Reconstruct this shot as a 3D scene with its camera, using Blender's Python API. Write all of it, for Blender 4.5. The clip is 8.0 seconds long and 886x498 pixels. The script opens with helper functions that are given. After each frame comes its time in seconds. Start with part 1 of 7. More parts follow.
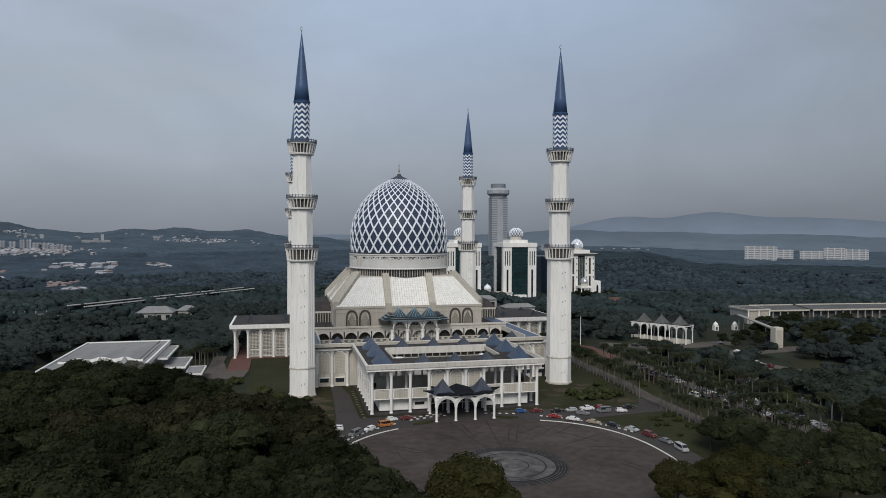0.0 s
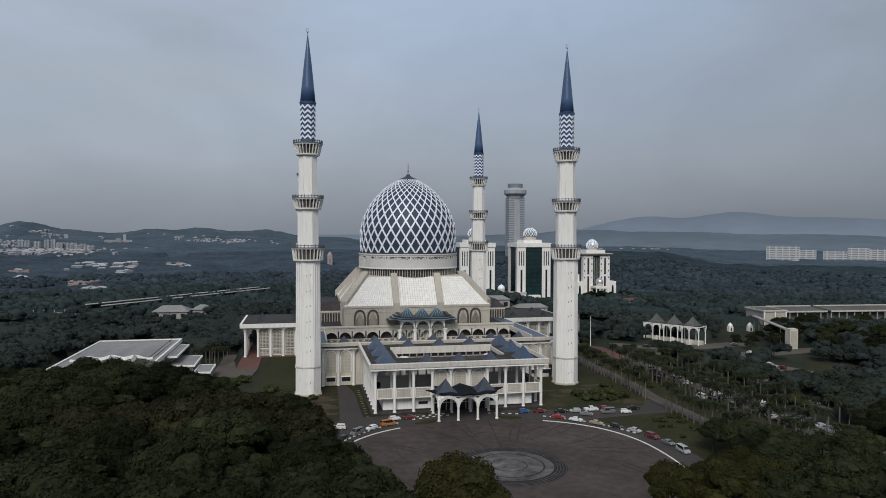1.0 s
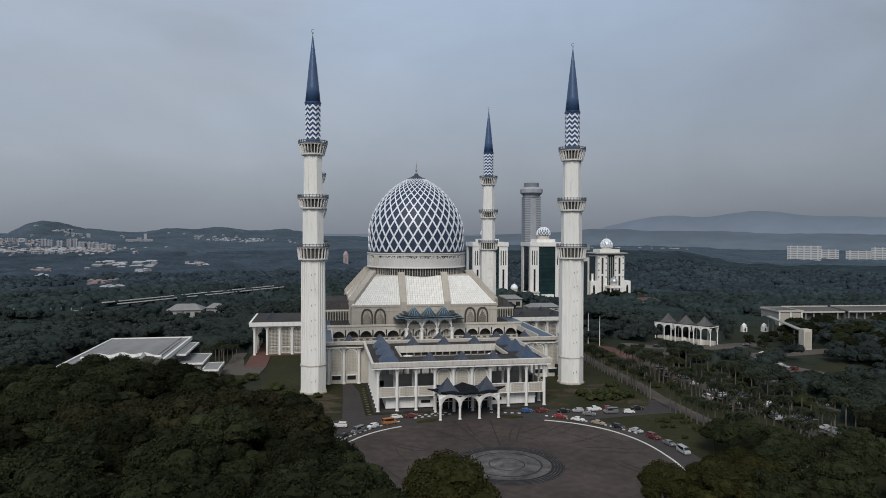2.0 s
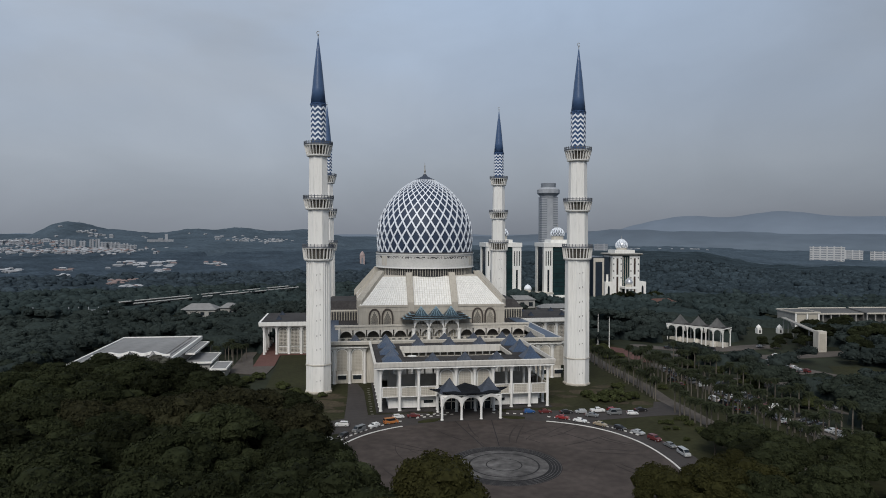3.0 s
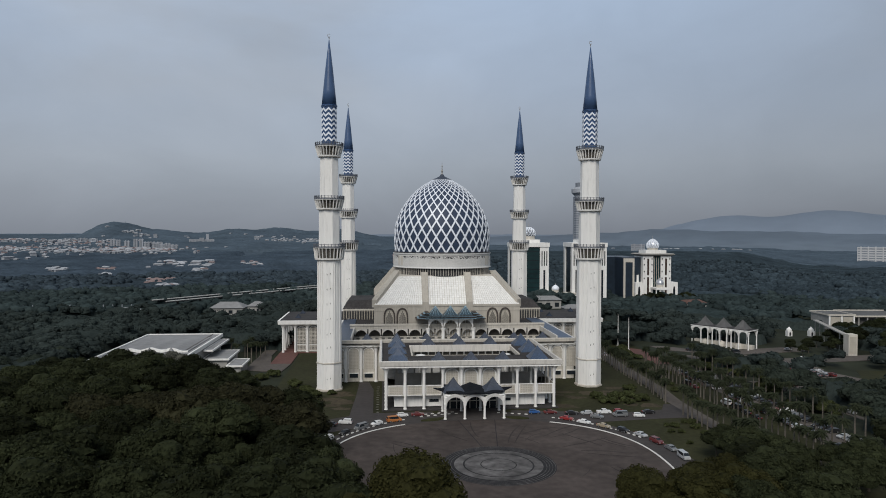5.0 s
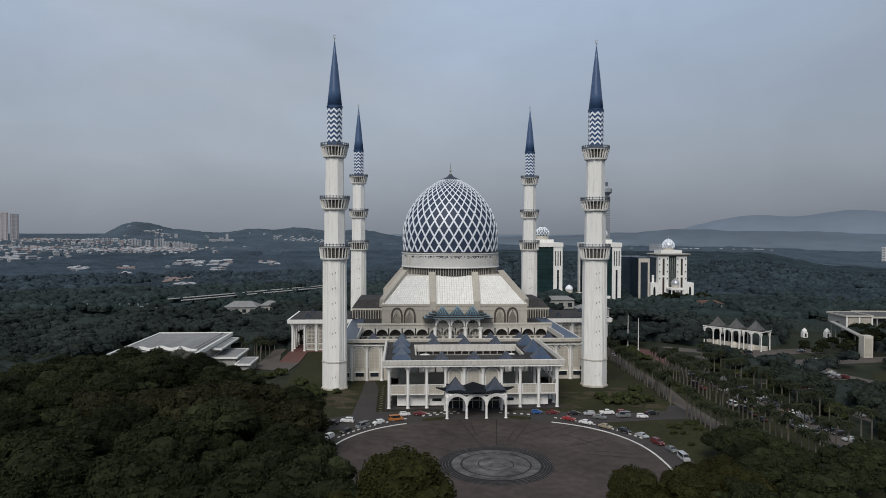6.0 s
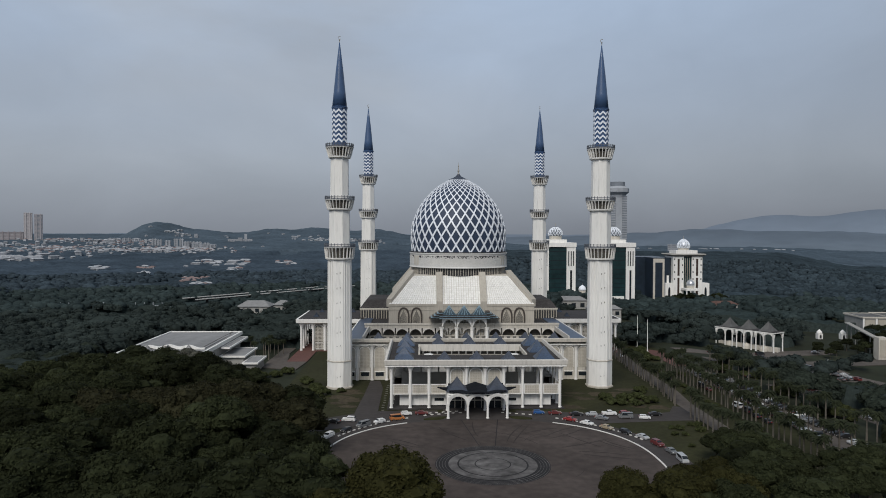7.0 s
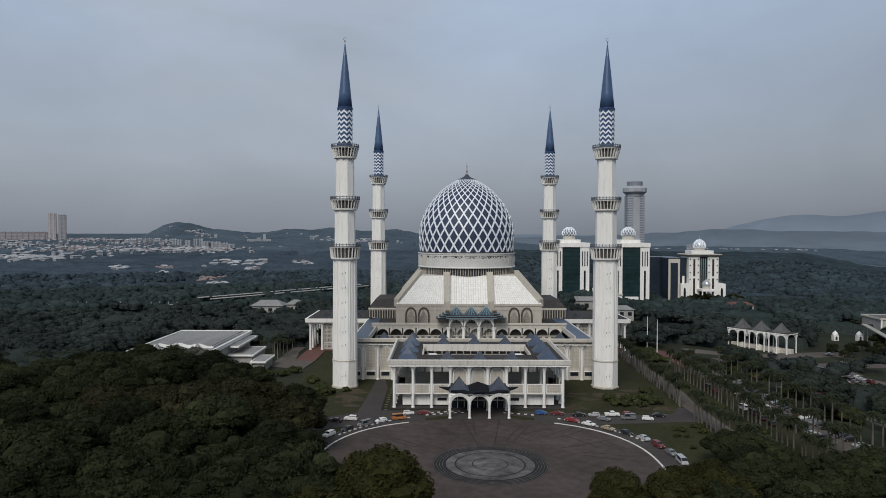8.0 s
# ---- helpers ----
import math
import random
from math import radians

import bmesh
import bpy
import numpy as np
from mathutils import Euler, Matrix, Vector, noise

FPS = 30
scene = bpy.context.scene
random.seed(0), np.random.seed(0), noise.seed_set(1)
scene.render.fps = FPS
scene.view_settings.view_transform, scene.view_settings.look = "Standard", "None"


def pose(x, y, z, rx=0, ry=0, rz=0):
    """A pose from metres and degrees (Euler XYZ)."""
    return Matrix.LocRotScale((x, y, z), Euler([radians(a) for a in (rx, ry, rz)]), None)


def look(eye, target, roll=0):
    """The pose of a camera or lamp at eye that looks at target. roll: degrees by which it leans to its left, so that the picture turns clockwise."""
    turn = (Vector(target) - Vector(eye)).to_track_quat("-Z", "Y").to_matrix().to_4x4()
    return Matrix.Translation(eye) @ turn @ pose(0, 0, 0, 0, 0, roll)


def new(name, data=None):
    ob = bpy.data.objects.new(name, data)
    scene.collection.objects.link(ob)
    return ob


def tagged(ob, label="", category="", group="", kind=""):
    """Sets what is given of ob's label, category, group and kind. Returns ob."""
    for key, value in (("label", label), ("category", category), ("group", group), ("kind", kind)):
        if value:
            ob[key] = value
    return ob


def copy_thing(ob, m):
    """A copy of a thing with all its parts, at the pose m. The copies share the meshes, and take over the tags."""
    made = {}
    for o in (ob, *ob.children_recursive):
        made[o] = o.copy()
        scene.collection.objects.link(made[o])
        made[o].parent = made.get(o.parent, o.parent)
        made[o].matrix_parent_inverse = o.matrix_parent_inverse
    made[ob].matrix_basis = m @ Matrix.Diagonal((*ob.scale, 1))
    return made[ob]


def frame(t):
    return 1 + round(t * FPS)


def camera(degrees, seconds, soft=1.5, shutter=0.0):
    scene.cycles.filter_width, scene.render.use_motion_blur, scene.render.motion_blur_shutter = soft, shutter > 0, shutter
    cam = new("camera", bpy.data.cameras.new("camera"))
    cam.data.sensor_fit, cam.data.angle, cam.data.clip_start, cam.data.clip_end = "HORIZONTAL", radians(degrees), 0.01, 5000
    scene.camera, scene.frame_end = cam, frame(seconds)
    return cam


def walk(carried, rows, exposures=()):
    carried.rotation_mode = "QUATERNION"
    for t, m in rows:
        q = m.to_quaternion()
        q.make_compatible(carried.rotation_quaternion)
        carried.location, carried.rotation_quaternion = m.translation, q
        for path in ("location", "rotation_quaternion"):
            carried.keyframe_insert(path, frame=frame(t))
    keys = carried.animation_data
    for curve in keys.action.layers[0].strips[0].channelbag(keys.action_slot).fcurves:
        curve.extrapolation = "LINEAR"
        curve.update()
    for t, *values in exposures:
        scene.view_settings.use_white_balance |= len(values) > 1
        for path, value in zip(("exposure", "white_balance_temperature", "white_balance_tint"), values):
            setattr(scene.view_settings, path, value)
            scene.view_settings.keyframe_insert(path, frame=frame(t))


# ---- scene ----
cam = camera(66.2, 8.0, soft=0.95)
PATH = [
    (0, (-60.653, -247.515, 63.314), (-60.194, -245.569, 63.269), 0.15),
    (0.5, (-57.869, -248.407, 63.319), (-57.439, -246.455, 63.274), 0.15),
    (1, (-55.068, -249.24, 63.315), (-54.666, -247.282, 63.27), 0.15),
    (1.5, (-52.267, -250.036, 63.314), (-51.892, -248.072, 63.267), 0.15),
    (3, (-43.486, -252.242, 63.334), (-43.196, -250.264, 63.288), 0.15),
    (3.5, (-40.447, -252.916, 63.339), (-40.186, -250.934, 63.292), 0.15),
    (4, (-37.378, -253.533, 63.339), (-37.146, -251.547, 63.293), 0.15),
    (4.5, (-34.344, -254.11, 63.338), (-34.141, -252.121, 63.292), 0.15),
    (6, (-25.368, -255.611, 63.317), (-25.252, -253.615, 63.27), 0.15),
    (6.5, (-22.382, -256.032, 63.323), (-22.293, -254.034, 63.276), 0.15),
    (7, (-19.356, -256.406, 63.328), (-19.296, -254.408, 63.281), 0.15),
    (7.5, (-16.356, -256.719, 63.333), (-16.324, -254.72, 63.287), 0.15),
    (8, (-13.377, -256.979, 63.347), (-13.374, -254.979, 63.3), 0.15),
]
walk(cam, [(t, look(eye, goal, lean)) for t, eye, goal, lean in PATH])

# ---- world, sun ----
world = bpy.data.worlds.new("sky")
scene.world = world
world.use_nodes = True
SUN_HEIGHT, SUN_TURN = 44.0, 205.0


def build_sky():
    nt = world.node_tree
    nt.nodes.clear()
    N, L = nt.nodes.new, nt.links.new
    out, bg = N("ShaderNodeOutputWorld"), N("ShaderNodeBackground")
    sky = N("ShaderNodeTexSky")
    sky.sky_type, sky.sun_disc = "NISHITA", False
    sky.sun_elevation, sky.sun_rotation = radians(SUN_HEIGHT), radians(SUN_TURN)
    sky.air_density, sky.dust_density = 1.0, 3.0
    thin = N("ShaderNodeMix")
    thin.data_type, thin.blend_type = "RGBA", "MULTIPLY"
    thin.inputs[0].default_value = 1.0
    thin.inputs[7].default_value = (0.075, 0.075, 0.08, 1)
    L(sky.outputs[0], thin.inputs[6])
    co, sep = N("ShaderNodeTexCoord"), N("ShaderNodeSeparateXYZ")
    L(co.outputs["Generated"], sep.inputs[0])
    # overcast layer: grey haze low down, paler above
    ramp = N("ShaderNodeValToRGB")
    L(sep.outputs[2], ramp.inputs[0])
    stops = [(0.0, (0.232, 0.256, 0.298)), (0.035, (0.275, 0.305, 0.355)), (0.10, (0.354, 0.396, 0.457)), (0.2, (0.392, 0.464, 0.572)), (0.36, (0.46, 0.58, 0.76)), (0.55, (0.34, 0.41, 0.50)), (1.0, (0.26, 0.31, 0.37))]
    while len(ramp.color_ramp.elements) < len(stops):
        ramp.color_ramp.elements.new(0.5)
    for e, (p, c) in zip(ramp.color_ramp.elements, stops):
        e.position, e.color = p, (*c, 1)
    # soft cloud streaks
    mp = N("ShaderNodeMapping")
    mp.inputs["Scale"].default_value = (1.8, 1.8, 3.2)
    L(co.outputs["Generated"], mp.inputs[0])
    nz = N("ShaderNodeTexNoise")
    nz.inputs["Scale"].default_value, nz.inputs["Detail"].default_value, nz.inputs["Roughness"].default_value = 2.2, 7.0, 0.55
    nz.inputs["Distortion"].default_value = 0.4
    L(mp.outputs[0], nz.inputs[0])
    cr = N("ShaderNodeMapRange")
    cr.inputs[1].default_value, cr.inputs[2].default_value, cr.inputs[3].default_value, cr.inputs[4].default_value = 0.3, 0.72, 0.94, 1.09
    L(nz.outputs[0], cr.inputs[0])
    # paler veils of cloud over the blue
    n2 = N("ShaderNodeTexNoise")
    n2.inputs["Scale"].default_value, n2.inputs["Detail"].default_value = 1.7, 5.0
    m2 = N("ShaderNodeMapping")
    m2.inputs["Scale"].default_value, m2.inputs["Location"].default_value = (1.3, 1.3, 3.4), (2.3, 0.7, 0.4)
    L(co.outputs["Generated"], m2.inputs[0])
    L(m2.outputs[0], n2.inputs[0])
    veil_amount = N("ShaderNodeMapRange")
    veil_amount.inputs[1].default_value, veil_amount.inputs[2].default_value, veil_amount.inputs[3].default_value, veil_amount.inputs[4].default_value = 0.42, 0.62, 0.15, 0.7
    L(n2.outputs[0], veil_amount.inputs[0])
    gap = N("ShaderNodeVectorMath")
    gap.operation = "DOT_PRODUCT"
    gap.inputs[1].default_value = (0.34, 0.87, 0.36)
    L(co.outputs["Generated"], gap.inputs[0])
    clear = N("ShaderNodeMapRange")
    clear.interpolation_type = "SMOOTHSTEP"
    clear.inputs[1].default_value, clear.inputs[2].default_value, clear.inputs[3].default_value, clear.inputs[4].default_value = 0.9, 1.0, 1.0, 0.12
    L(gap.outputs["Value"], clear.inputs[0])
    cover = N("ShaderNodeMath")
    cover.operation = "MULTIPLY"
    L(veil_amount.outputs[0], cover.inputs[0])
    L(clear.outputs[0], cover.inputs[1])
    veil = N("ShaderNodeMix")
    veil.data_type = "RGBA"
    veil.inputs[7].default_value = (0.392, 0.430, 0.484, 1)
    L(cover.outputs[0], veil.inputs[0])
    L(ramp.outputs[0], veil.inputs[6])
    low = N("ShaderNodeMapRange")
    low.inputs[1].default_value, low.inputs[2].default_value = 0.06, 0.2
    L(sep.outputs[2], low.inputs[0])
    tone = N("ShaderNodeMix")
    tone.data_type = "RGBA"
    L(low.outputs[0], tone.inputs[0])
    L(ramp.outputs[0], tone.inputs[6])
    L(veil.outputs[2], tone.inputs[7])
    cl = N("ShaderNodeMix")
    cl.data_type, cl.blend_type = "RGBA", "MULTIPLY"
    cl.inputs[0].default_value = 1.0
    L(tone.outputs[2], cl.inputs[6])
    L(cr.outputs[0], cl.inputs[7])
    mix = N("ShaderNodeMix")
    mix.data_type = "RGBA"
    mix.inputs[0].default_value = 0.9
    L(thin.outputs[2], mix.inputs[6])
    L(cl.outputs[2], mix.inputs[7])
    # the cloud is thicker and greyer to the east
    side = N("ShaderNodeMapRange")
    side.inputs[1].default_value, side.inputs[2].default_value, side.inputs[3].default_value, side.inputs[4].default_value = 0.05, 0.6, 1.0, 0.80
    L(sep.outputs[0], side.inputs[0])
    dim = N("ShaderNodeMix")
    dim.data_type, dim.blend_type = "RGBA", "MULTIPLY"
    dim.inputs[0].default_value = 1.0
    L(mix.outputs[2], dim.inputs[6])
    L(side.outputs[0], dim.inputs[7])
    L(dim.outputs[2], bg.inputs[0])
    bg.inputs[1].default_value = 1.0
    L(bg.outputs[0], out.inputs[0])


build_sky()
sun = new("sun", bpy.data.lights.new("sun", "SUN"))
sun.data.energy, sun.data.angle, sun.data.color = 2.35, radians(28), (1.0, 0.955, 0.89)
# the sun stands behind the camera, a little to its left
sun.matrix_world = look((0, 0, 300), (0.34, 0.94, 300 - math.tan(radians(SUN_HEIGHT))))
scene.view_settings.exposure = 0.0

# ---- materials ----
def mat(name, color, rough=0.75, metal=0.0, var=0.12, fine=2.0, broad=0.06, bump=0.0, island=0.0, rand=0.0, glow=0.0, streak=False, spec=None, stain=0.0, leafy=0.0):
    m = bpy.data.materials.new(name)
    m.use_nodes = True
    nt = m.node_tree
    N, L = nt.nodes.new, nt.links.new
    b = nt.nodes["Principled BSDF"]
    b.inputs["Roughness"].default_value, b.inputs["Metallic"].default_value = rough, metal
    if spec is None:
        spec = 0.5 if rough < 0.7 else 0.15
    b.inputs["Specular IOR Level"].default_value = spec
    co = N("ShaderNodeTexCoord")
    vec = co.outputs["Object"]
    if streak:
        mp = N("ShaderNodeMapping")
        mp.inputs["Scale"].default_value = (1, 1, 0.12)
        L(vec, mp.inputs[0])
        vec = mp.outputs[0]
    value = None
    for scale, amount, detail in ((fine, var, 6.0), (broad, var * 1.1, 3.0)):
        nz = N("ShaderNodeTexNoise")
        nz.inputs["Scale"].default_value, nz.inputs["Detail"].default_value = scale, detail
        L(vec, nz.inputs[0])
        mr = N("ShaderNodeMapRange")
        mr.inputs[1].default_value, mr.inputs[2].default_value = 0.25, 0.75
        mr.inputs[3].default_value, mr.inputs[4].default_value = 1 - amount, 1 + amount
        L(nz.outputs[0], mr.inputs[0])
        if value is None:
            value, first = mr.outputs[0], nz.outputs[0]
        else:
            mu = N("ShaderNodeMath")
            mu.operation = "MULTIPLY"
            L(value, mu.inputs[0])
            L(mr.outputs[0], mu.inputs[1])
            value = mu.outputs[0]
    for amount, node, socket in ((island, "ShaderNodeNewGeometry", "Random Per Island"), (rand, "ShaderNodeObjectInfo", "Random")):
        if amount:
            src = N(node)
            mr = N("ShaderNodeMapRange")
            mr.inputs[3].default_value, mr.inputs[4].default_value = 1 - amount, 1 + amount
            L(src.outputs[socket], mr.inputs[0])
            mu = N("ShaderNodeMath")
            mu.operation = "MULTIPLY"
            L(value, mu.inputs[0])
            L(mr.outputs[0], mu.inputs[1])
            value = mu.outputs[0]
    if stain:
        # run-down grime in vertical streaks
        mp = N("ShaderNodeMapping")
        mp.inputs["Scale"].default_value = (1.1, 1.1, 0.13)
        L(co.outputs["Object"], mp.inputs[0])
        nz = N("ShaderNodeTexNoise")
        nz.inputs["Scale"].default_value, nz.inputs["Detail"].default_value, nz.inputs["Roughness"].default_value = 1.0, 8.0, 0.65
        L(mp.outputs[0], nz.inputs[0])
        mr = N("ShaderNodeMapRange")
        mr.inputs[1].default_value, mr.inputs[2].default_value = 0.5, 0.74
        mr.inputs[3].default_value, mr.inputs[4].default_value = 1.0, 1 - stain
        L(nz.outputs[0], mr.inputs[0])
        mu = N("ShaderNodeMath")
        mu.operation = "MULTIPLY"
        L(value, mu.inputs[0])
        L(mr.outputs[0], mu.inputs[1])
        value = mu.outputs[0]
    hs = N("ShaderNodeHueSaturation")
    hs.inputs["Color"].default_value = (*color, 1)
    L(value, hs.inputs["Value"])
    L(hs.outputs[0], b.inputs["Base Color"])
    if bump:
        bp = N("ShaderNodeBump")
        bp.inputs["Strength"].default_value, bp.inputs["Distance"].default_value = 0.6, bump
        L(first, bp.inputs["Height"])
        L(bp.outputs[0], b.inputs["Normal"])
    if glow:
        L(hs.outputs[0], b.inputs["Emission Color"])
        b.inputs["Emission Strength"].default_value = glow
    if leafy:
        # thin leaves let some light through
        tr, mx = N("ShaderNodeBsdfTranslucent"), N("ShaderNodeMixShader")
        L(hs.outputs[0], tr.inputs["Color"])
        mx.inputs[0].default_value = leafy
        L(b.outputs[0], mx.inputs[1])
        L(tr.outputs[0], mx.inputs[2])
        L(mx.outputs[0], nt.nodes["Material Output"].inputs["Surface"])
    return m


WHITE = mat("white_paint", (0.775, 0.765, 0.735), 0.6, var=0.06, fine=0.8, broad=0.05, streak=True, stain=0.22)
OFFWHITE = mat("weathered_off_white_paint", (0.57, 0.545, 0.5), 0.65, var=0.08, fine=0.9, broad=0.06, streak=True, stain=0.3)
CREAM = mat("cream_render", (0.51, 0.48, 0.425), 0.75, var=0.08, fine=1.0, broad=0.08, streak=True, stain=0.32)
GREY = mat("grey_beige_stone", (0.42, 0.39, 0.34), 0.8, var=0.08, fine=1.2, broad=0.1, streak=True, stain=0.18)
CONC = mat("concrete", (0.30, 0.29, 0.27), 0.85, var=0.15, fine=1.0, broad=0.1)
ROOFTILE = mat("white_roof_panel", (0.72, 0.715, 0.69), 0.5, var=0.04, fine=1.0, broad=0.1, island=0.06)
BLUE = mat("blue_enamel", (0.035, 0.075, 0.17), 0.3, var=0.12, fine=0.6, broad=0.1, rand=0.1)
SPIREBLUE = mat("polished_blue_enamel", (0.05, 0.092, 0.185), 0.34, var=0.1, fine=0.4, broad=0.1, spec=0.45)
DOMEBLUE = mat("dome_blue_panel", (0.032, 0.048, 0.086), 0.55, spec=0.3, var=0.15, fine=0.5, broad=0.08, island=0.2)
RIBWHITE = mat("white_lattice_enamel", (0.76, 0.8, 0.86), 0.45, var=0.06, fine=1.5, broad=0.1)
SLATE = mat("slate_blue_tiles", (0.042, 0.052, 0.074), 0.6, var=0.25, fine=1.5, broad=0.2, bump=0.05, spec=0.3)
SLATEBLUE = mat("glazed_slate_blue_tiles", (0.036, 0.058, 0.100), 0.38, var=0.25, fine=1.5, broad=0.2, bump=0.05, spec=0.4)
TEAL = mat("teal_blue_glazing", (0.020, 0.044, 0.062), 0.35, var=0.25, fine=1.2, broad=0.3)
DECK = mat("dark_roof_deck", (0.045, 0.042, 0.042), 0.8, var=0.3, fine=0.8, broad=0.1)
BLUEGLASS = mat("dark_blue_glass", (0.018, 0.028, 0.042), 0.3, var=0.3, fine=0.2)
DARKROOF = mat("blackish_roof_sheet", (0.013, 0.015, 0.019), 0.85, var=0.25, fine=1.0, spec=0.05)
DARK = mat("dark_recess", (0.02, 0.02, 0.022), 0.6, var=0.2)
SCREEN = mat("grey_screen", (0.4, 0.37, 0.315), 0.8, var=0.1, fine=3.0, broad=0.2)
GLASS = mat("dark_glass", (0.015, 0.02, 0.025), 0.12, var=0.2, fine=0.4)
GREENGLASS = mat("green_glass", (0.014, 0.034, 0.037), 0.15, var=0.3, fine=0.15, broad=0.05)
BROWNGLASS = mat("brown_glass", (0.05, 0.035, 0.03), 0.2, var=0.3, fine=0.3)
ASPHALT = mat("asphalt", (0.053, 0.048, 0.047), 0.85, var=0.14, fine=0.5, broad=0.05, bump=0.01)
PLAZA = mat("worn_plaza_paving", (0.061, 0.05, 0.0455), 0.85, var=0.28, fine=0.35, broad=0.05, bump=0.01)
RINGDARK = mat("dark_ring_paving", (0.02, 0.0195, 0.021), 0.8, var=0.2, fine=1.0, broad=0.1)
STREAK = mat("rubber_streak", (0.036, 0.031, 0.029), 0.85, var=0.3, fine=0.6)
RINGLIGHT = mat("grey_ring_paving", (0.092, 0.088, 0.087), 0.85, var=0.5, fine=0.4, broad=0.15)
KERB = mat("white_kerb", (0.62, 0.61, 0.58), 0.8, var=0.15, fine=1.5)
GRASS = mat("grass", (0.0275, 0.0285, 0.0128), 0.95, var=0.3, fine=0.6, broad=0.04, bump=0.05)
PATHM = mat("grey_path", (0.095, 0.084, 0.076), 0.9, var=0.2, fine=0.6)
REDPAVE = mat("red_paving", (0.12, 0.062, 0.054), 0.85, var=0.2, fine=0.8)
GROUND = mat("woodland_ground", (0.022, 0.026, 0.016), 0.95, var=0.35, fine=0.08, broad=0.006)
BARK = mat("bark", (0.09, 0.075, 0.06), 0.9, var=0.25, fine=3.0)
LEAF = mat("leaves", (0.0255, 0.0304, 0.0147), 0.75, var=0.3, fine=1.1, broad=0.05, island=0.25, rand=0.5, bump=0.5, spec=0.05, leafy=0.3)
LEAFWARM = mat("autumn_tinged_leaves", (0.035, 0.0345, 0.0125), 0.75, var=0.3, fine=1.1, broad=0.08, island=0.25, rand=0.2, bump=0.5, spec=0.05, leafy=0.3)
PALMLEAF = mat("palm_fronds", (0.032, 0.0385, 0.022), 0.75, var=0.25, fine=1.0, island=0.25, rand=0.2, spec=0.05, leafy=0.3)
PALMTRUNK = mat("palm_trunk", (0.14, 0.125, 0.105), 0.9, var=0.2, fine=2.0, rand=0.2)
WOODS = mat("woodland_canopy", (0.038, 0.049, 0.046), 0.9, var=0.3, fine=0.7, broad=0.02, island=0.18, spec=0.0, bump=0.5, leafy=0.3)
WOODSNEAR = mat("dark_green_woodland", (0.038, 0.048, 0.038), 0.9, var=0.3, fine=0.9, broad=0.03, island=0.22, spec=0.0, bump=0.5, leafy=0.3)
# Woods beyond the near stand: distance haze is mixed into these base colours.
WOODSNEARHAZE = mat("lightly_haze_tinted_woodland", (0.041, 0.0565, 0.057), 0.95, var=0.3, fine=0.35, broad=0.03, island=0.2, spec=0.0, bump=0.6, leafy=0.3)
WOODSRIDGE = mat("haze_tinted_ridge_woodland", (0.046, 0.064, 0.077), 0.95, var=0.3, fine=0.35, broad=0.03, island=0.2, spec=0.0, bump=0.6, leafy=0.3)
WOODSMID = mat("haze_tinted_mid_woodland", (0.049, 0.067, 0.082), 0.95, var=0.28, fine=0.35, broad=0.03, island=0.2, spec=0.0, bump=0.6, leafy=0.3)
WOODSHAZE = mat("haze_blue_woodland", (0.048, 0.066, 0.086), 0.95, var=0.25, fine=0.2, broad=0.02, spec=0.0, bump=1.5, island=0.07)
WOODSFAR = mat("haze_tinted_far_woodland", (0.066, 0.089, 0.112), 0.95, var=0.2, fine=0.12, broad=0.012, island=0.06, spec=0.0, bump=1.5)
# Aerial haze is painted into the ridges' pale blue-grey base colours.
RIDGENEAR = mat("haze_tinted_low_ridge", (0.103, 0.13, 0.163), 1.0, var=0.1, fine=0.01, broad=0.002)
RIDGE = mat("haze_tinted_far_ridge", (0.155, 0.19, 0.238), 1.0, var=0.06, fine=0.006, broad=0.001)
ROOFGREY = mat("grey_sheet_roof", (0.22, 0.22, 0.22), 0.7, var=0.12, fine=0.4, broad=0.05)
ROOFRED = mat("terracotta_roof", (0.11, 0.065, 0.055), 0.85, var=0.15, fine=0.5, rand=0.3)
# FAR colours: distance haze is painted into walls, roofs and window bands.
FARWHITE = mat("haze_greyed_pale_wall", (0.31, 0.325, 0.35), 0.9, var=0.08, fine=0.2, rand=0.25)
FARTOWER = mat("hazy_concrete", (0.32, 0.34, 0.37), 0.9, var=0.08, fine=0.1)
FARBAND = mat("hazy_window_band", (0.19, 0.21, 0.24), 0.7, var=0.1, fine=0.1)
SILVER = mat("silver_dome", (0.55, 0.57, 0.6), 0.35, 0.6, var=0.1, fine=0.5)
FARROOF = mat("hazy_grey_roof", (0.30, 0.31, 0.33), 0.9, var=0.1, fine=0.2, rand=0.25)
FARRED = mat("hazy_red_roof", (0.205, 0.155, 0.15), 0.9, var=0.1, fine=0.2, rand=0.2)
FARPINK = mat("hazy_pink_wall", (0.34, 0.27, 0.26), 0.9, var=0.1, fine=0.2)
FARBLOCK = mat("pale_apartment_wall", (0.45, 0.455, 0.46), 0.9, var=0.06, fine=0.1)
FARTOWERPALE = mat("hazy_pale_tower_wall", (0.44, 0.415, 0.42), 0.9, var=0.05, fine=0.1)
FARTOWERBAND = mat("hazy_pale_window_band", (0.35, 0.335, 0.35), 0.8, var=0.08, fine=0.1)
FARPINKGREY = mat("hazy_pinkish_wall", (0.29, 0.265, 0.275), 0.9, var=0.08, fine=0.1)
LEAFGREEN = mat("fresh_green_leaves", (0.06, 0.07, 0.03), 0.75, var=0.3, fine=1.1, broad=0.08, island=0.25, spec=0.05, bump=0.5, leafy=0.3)
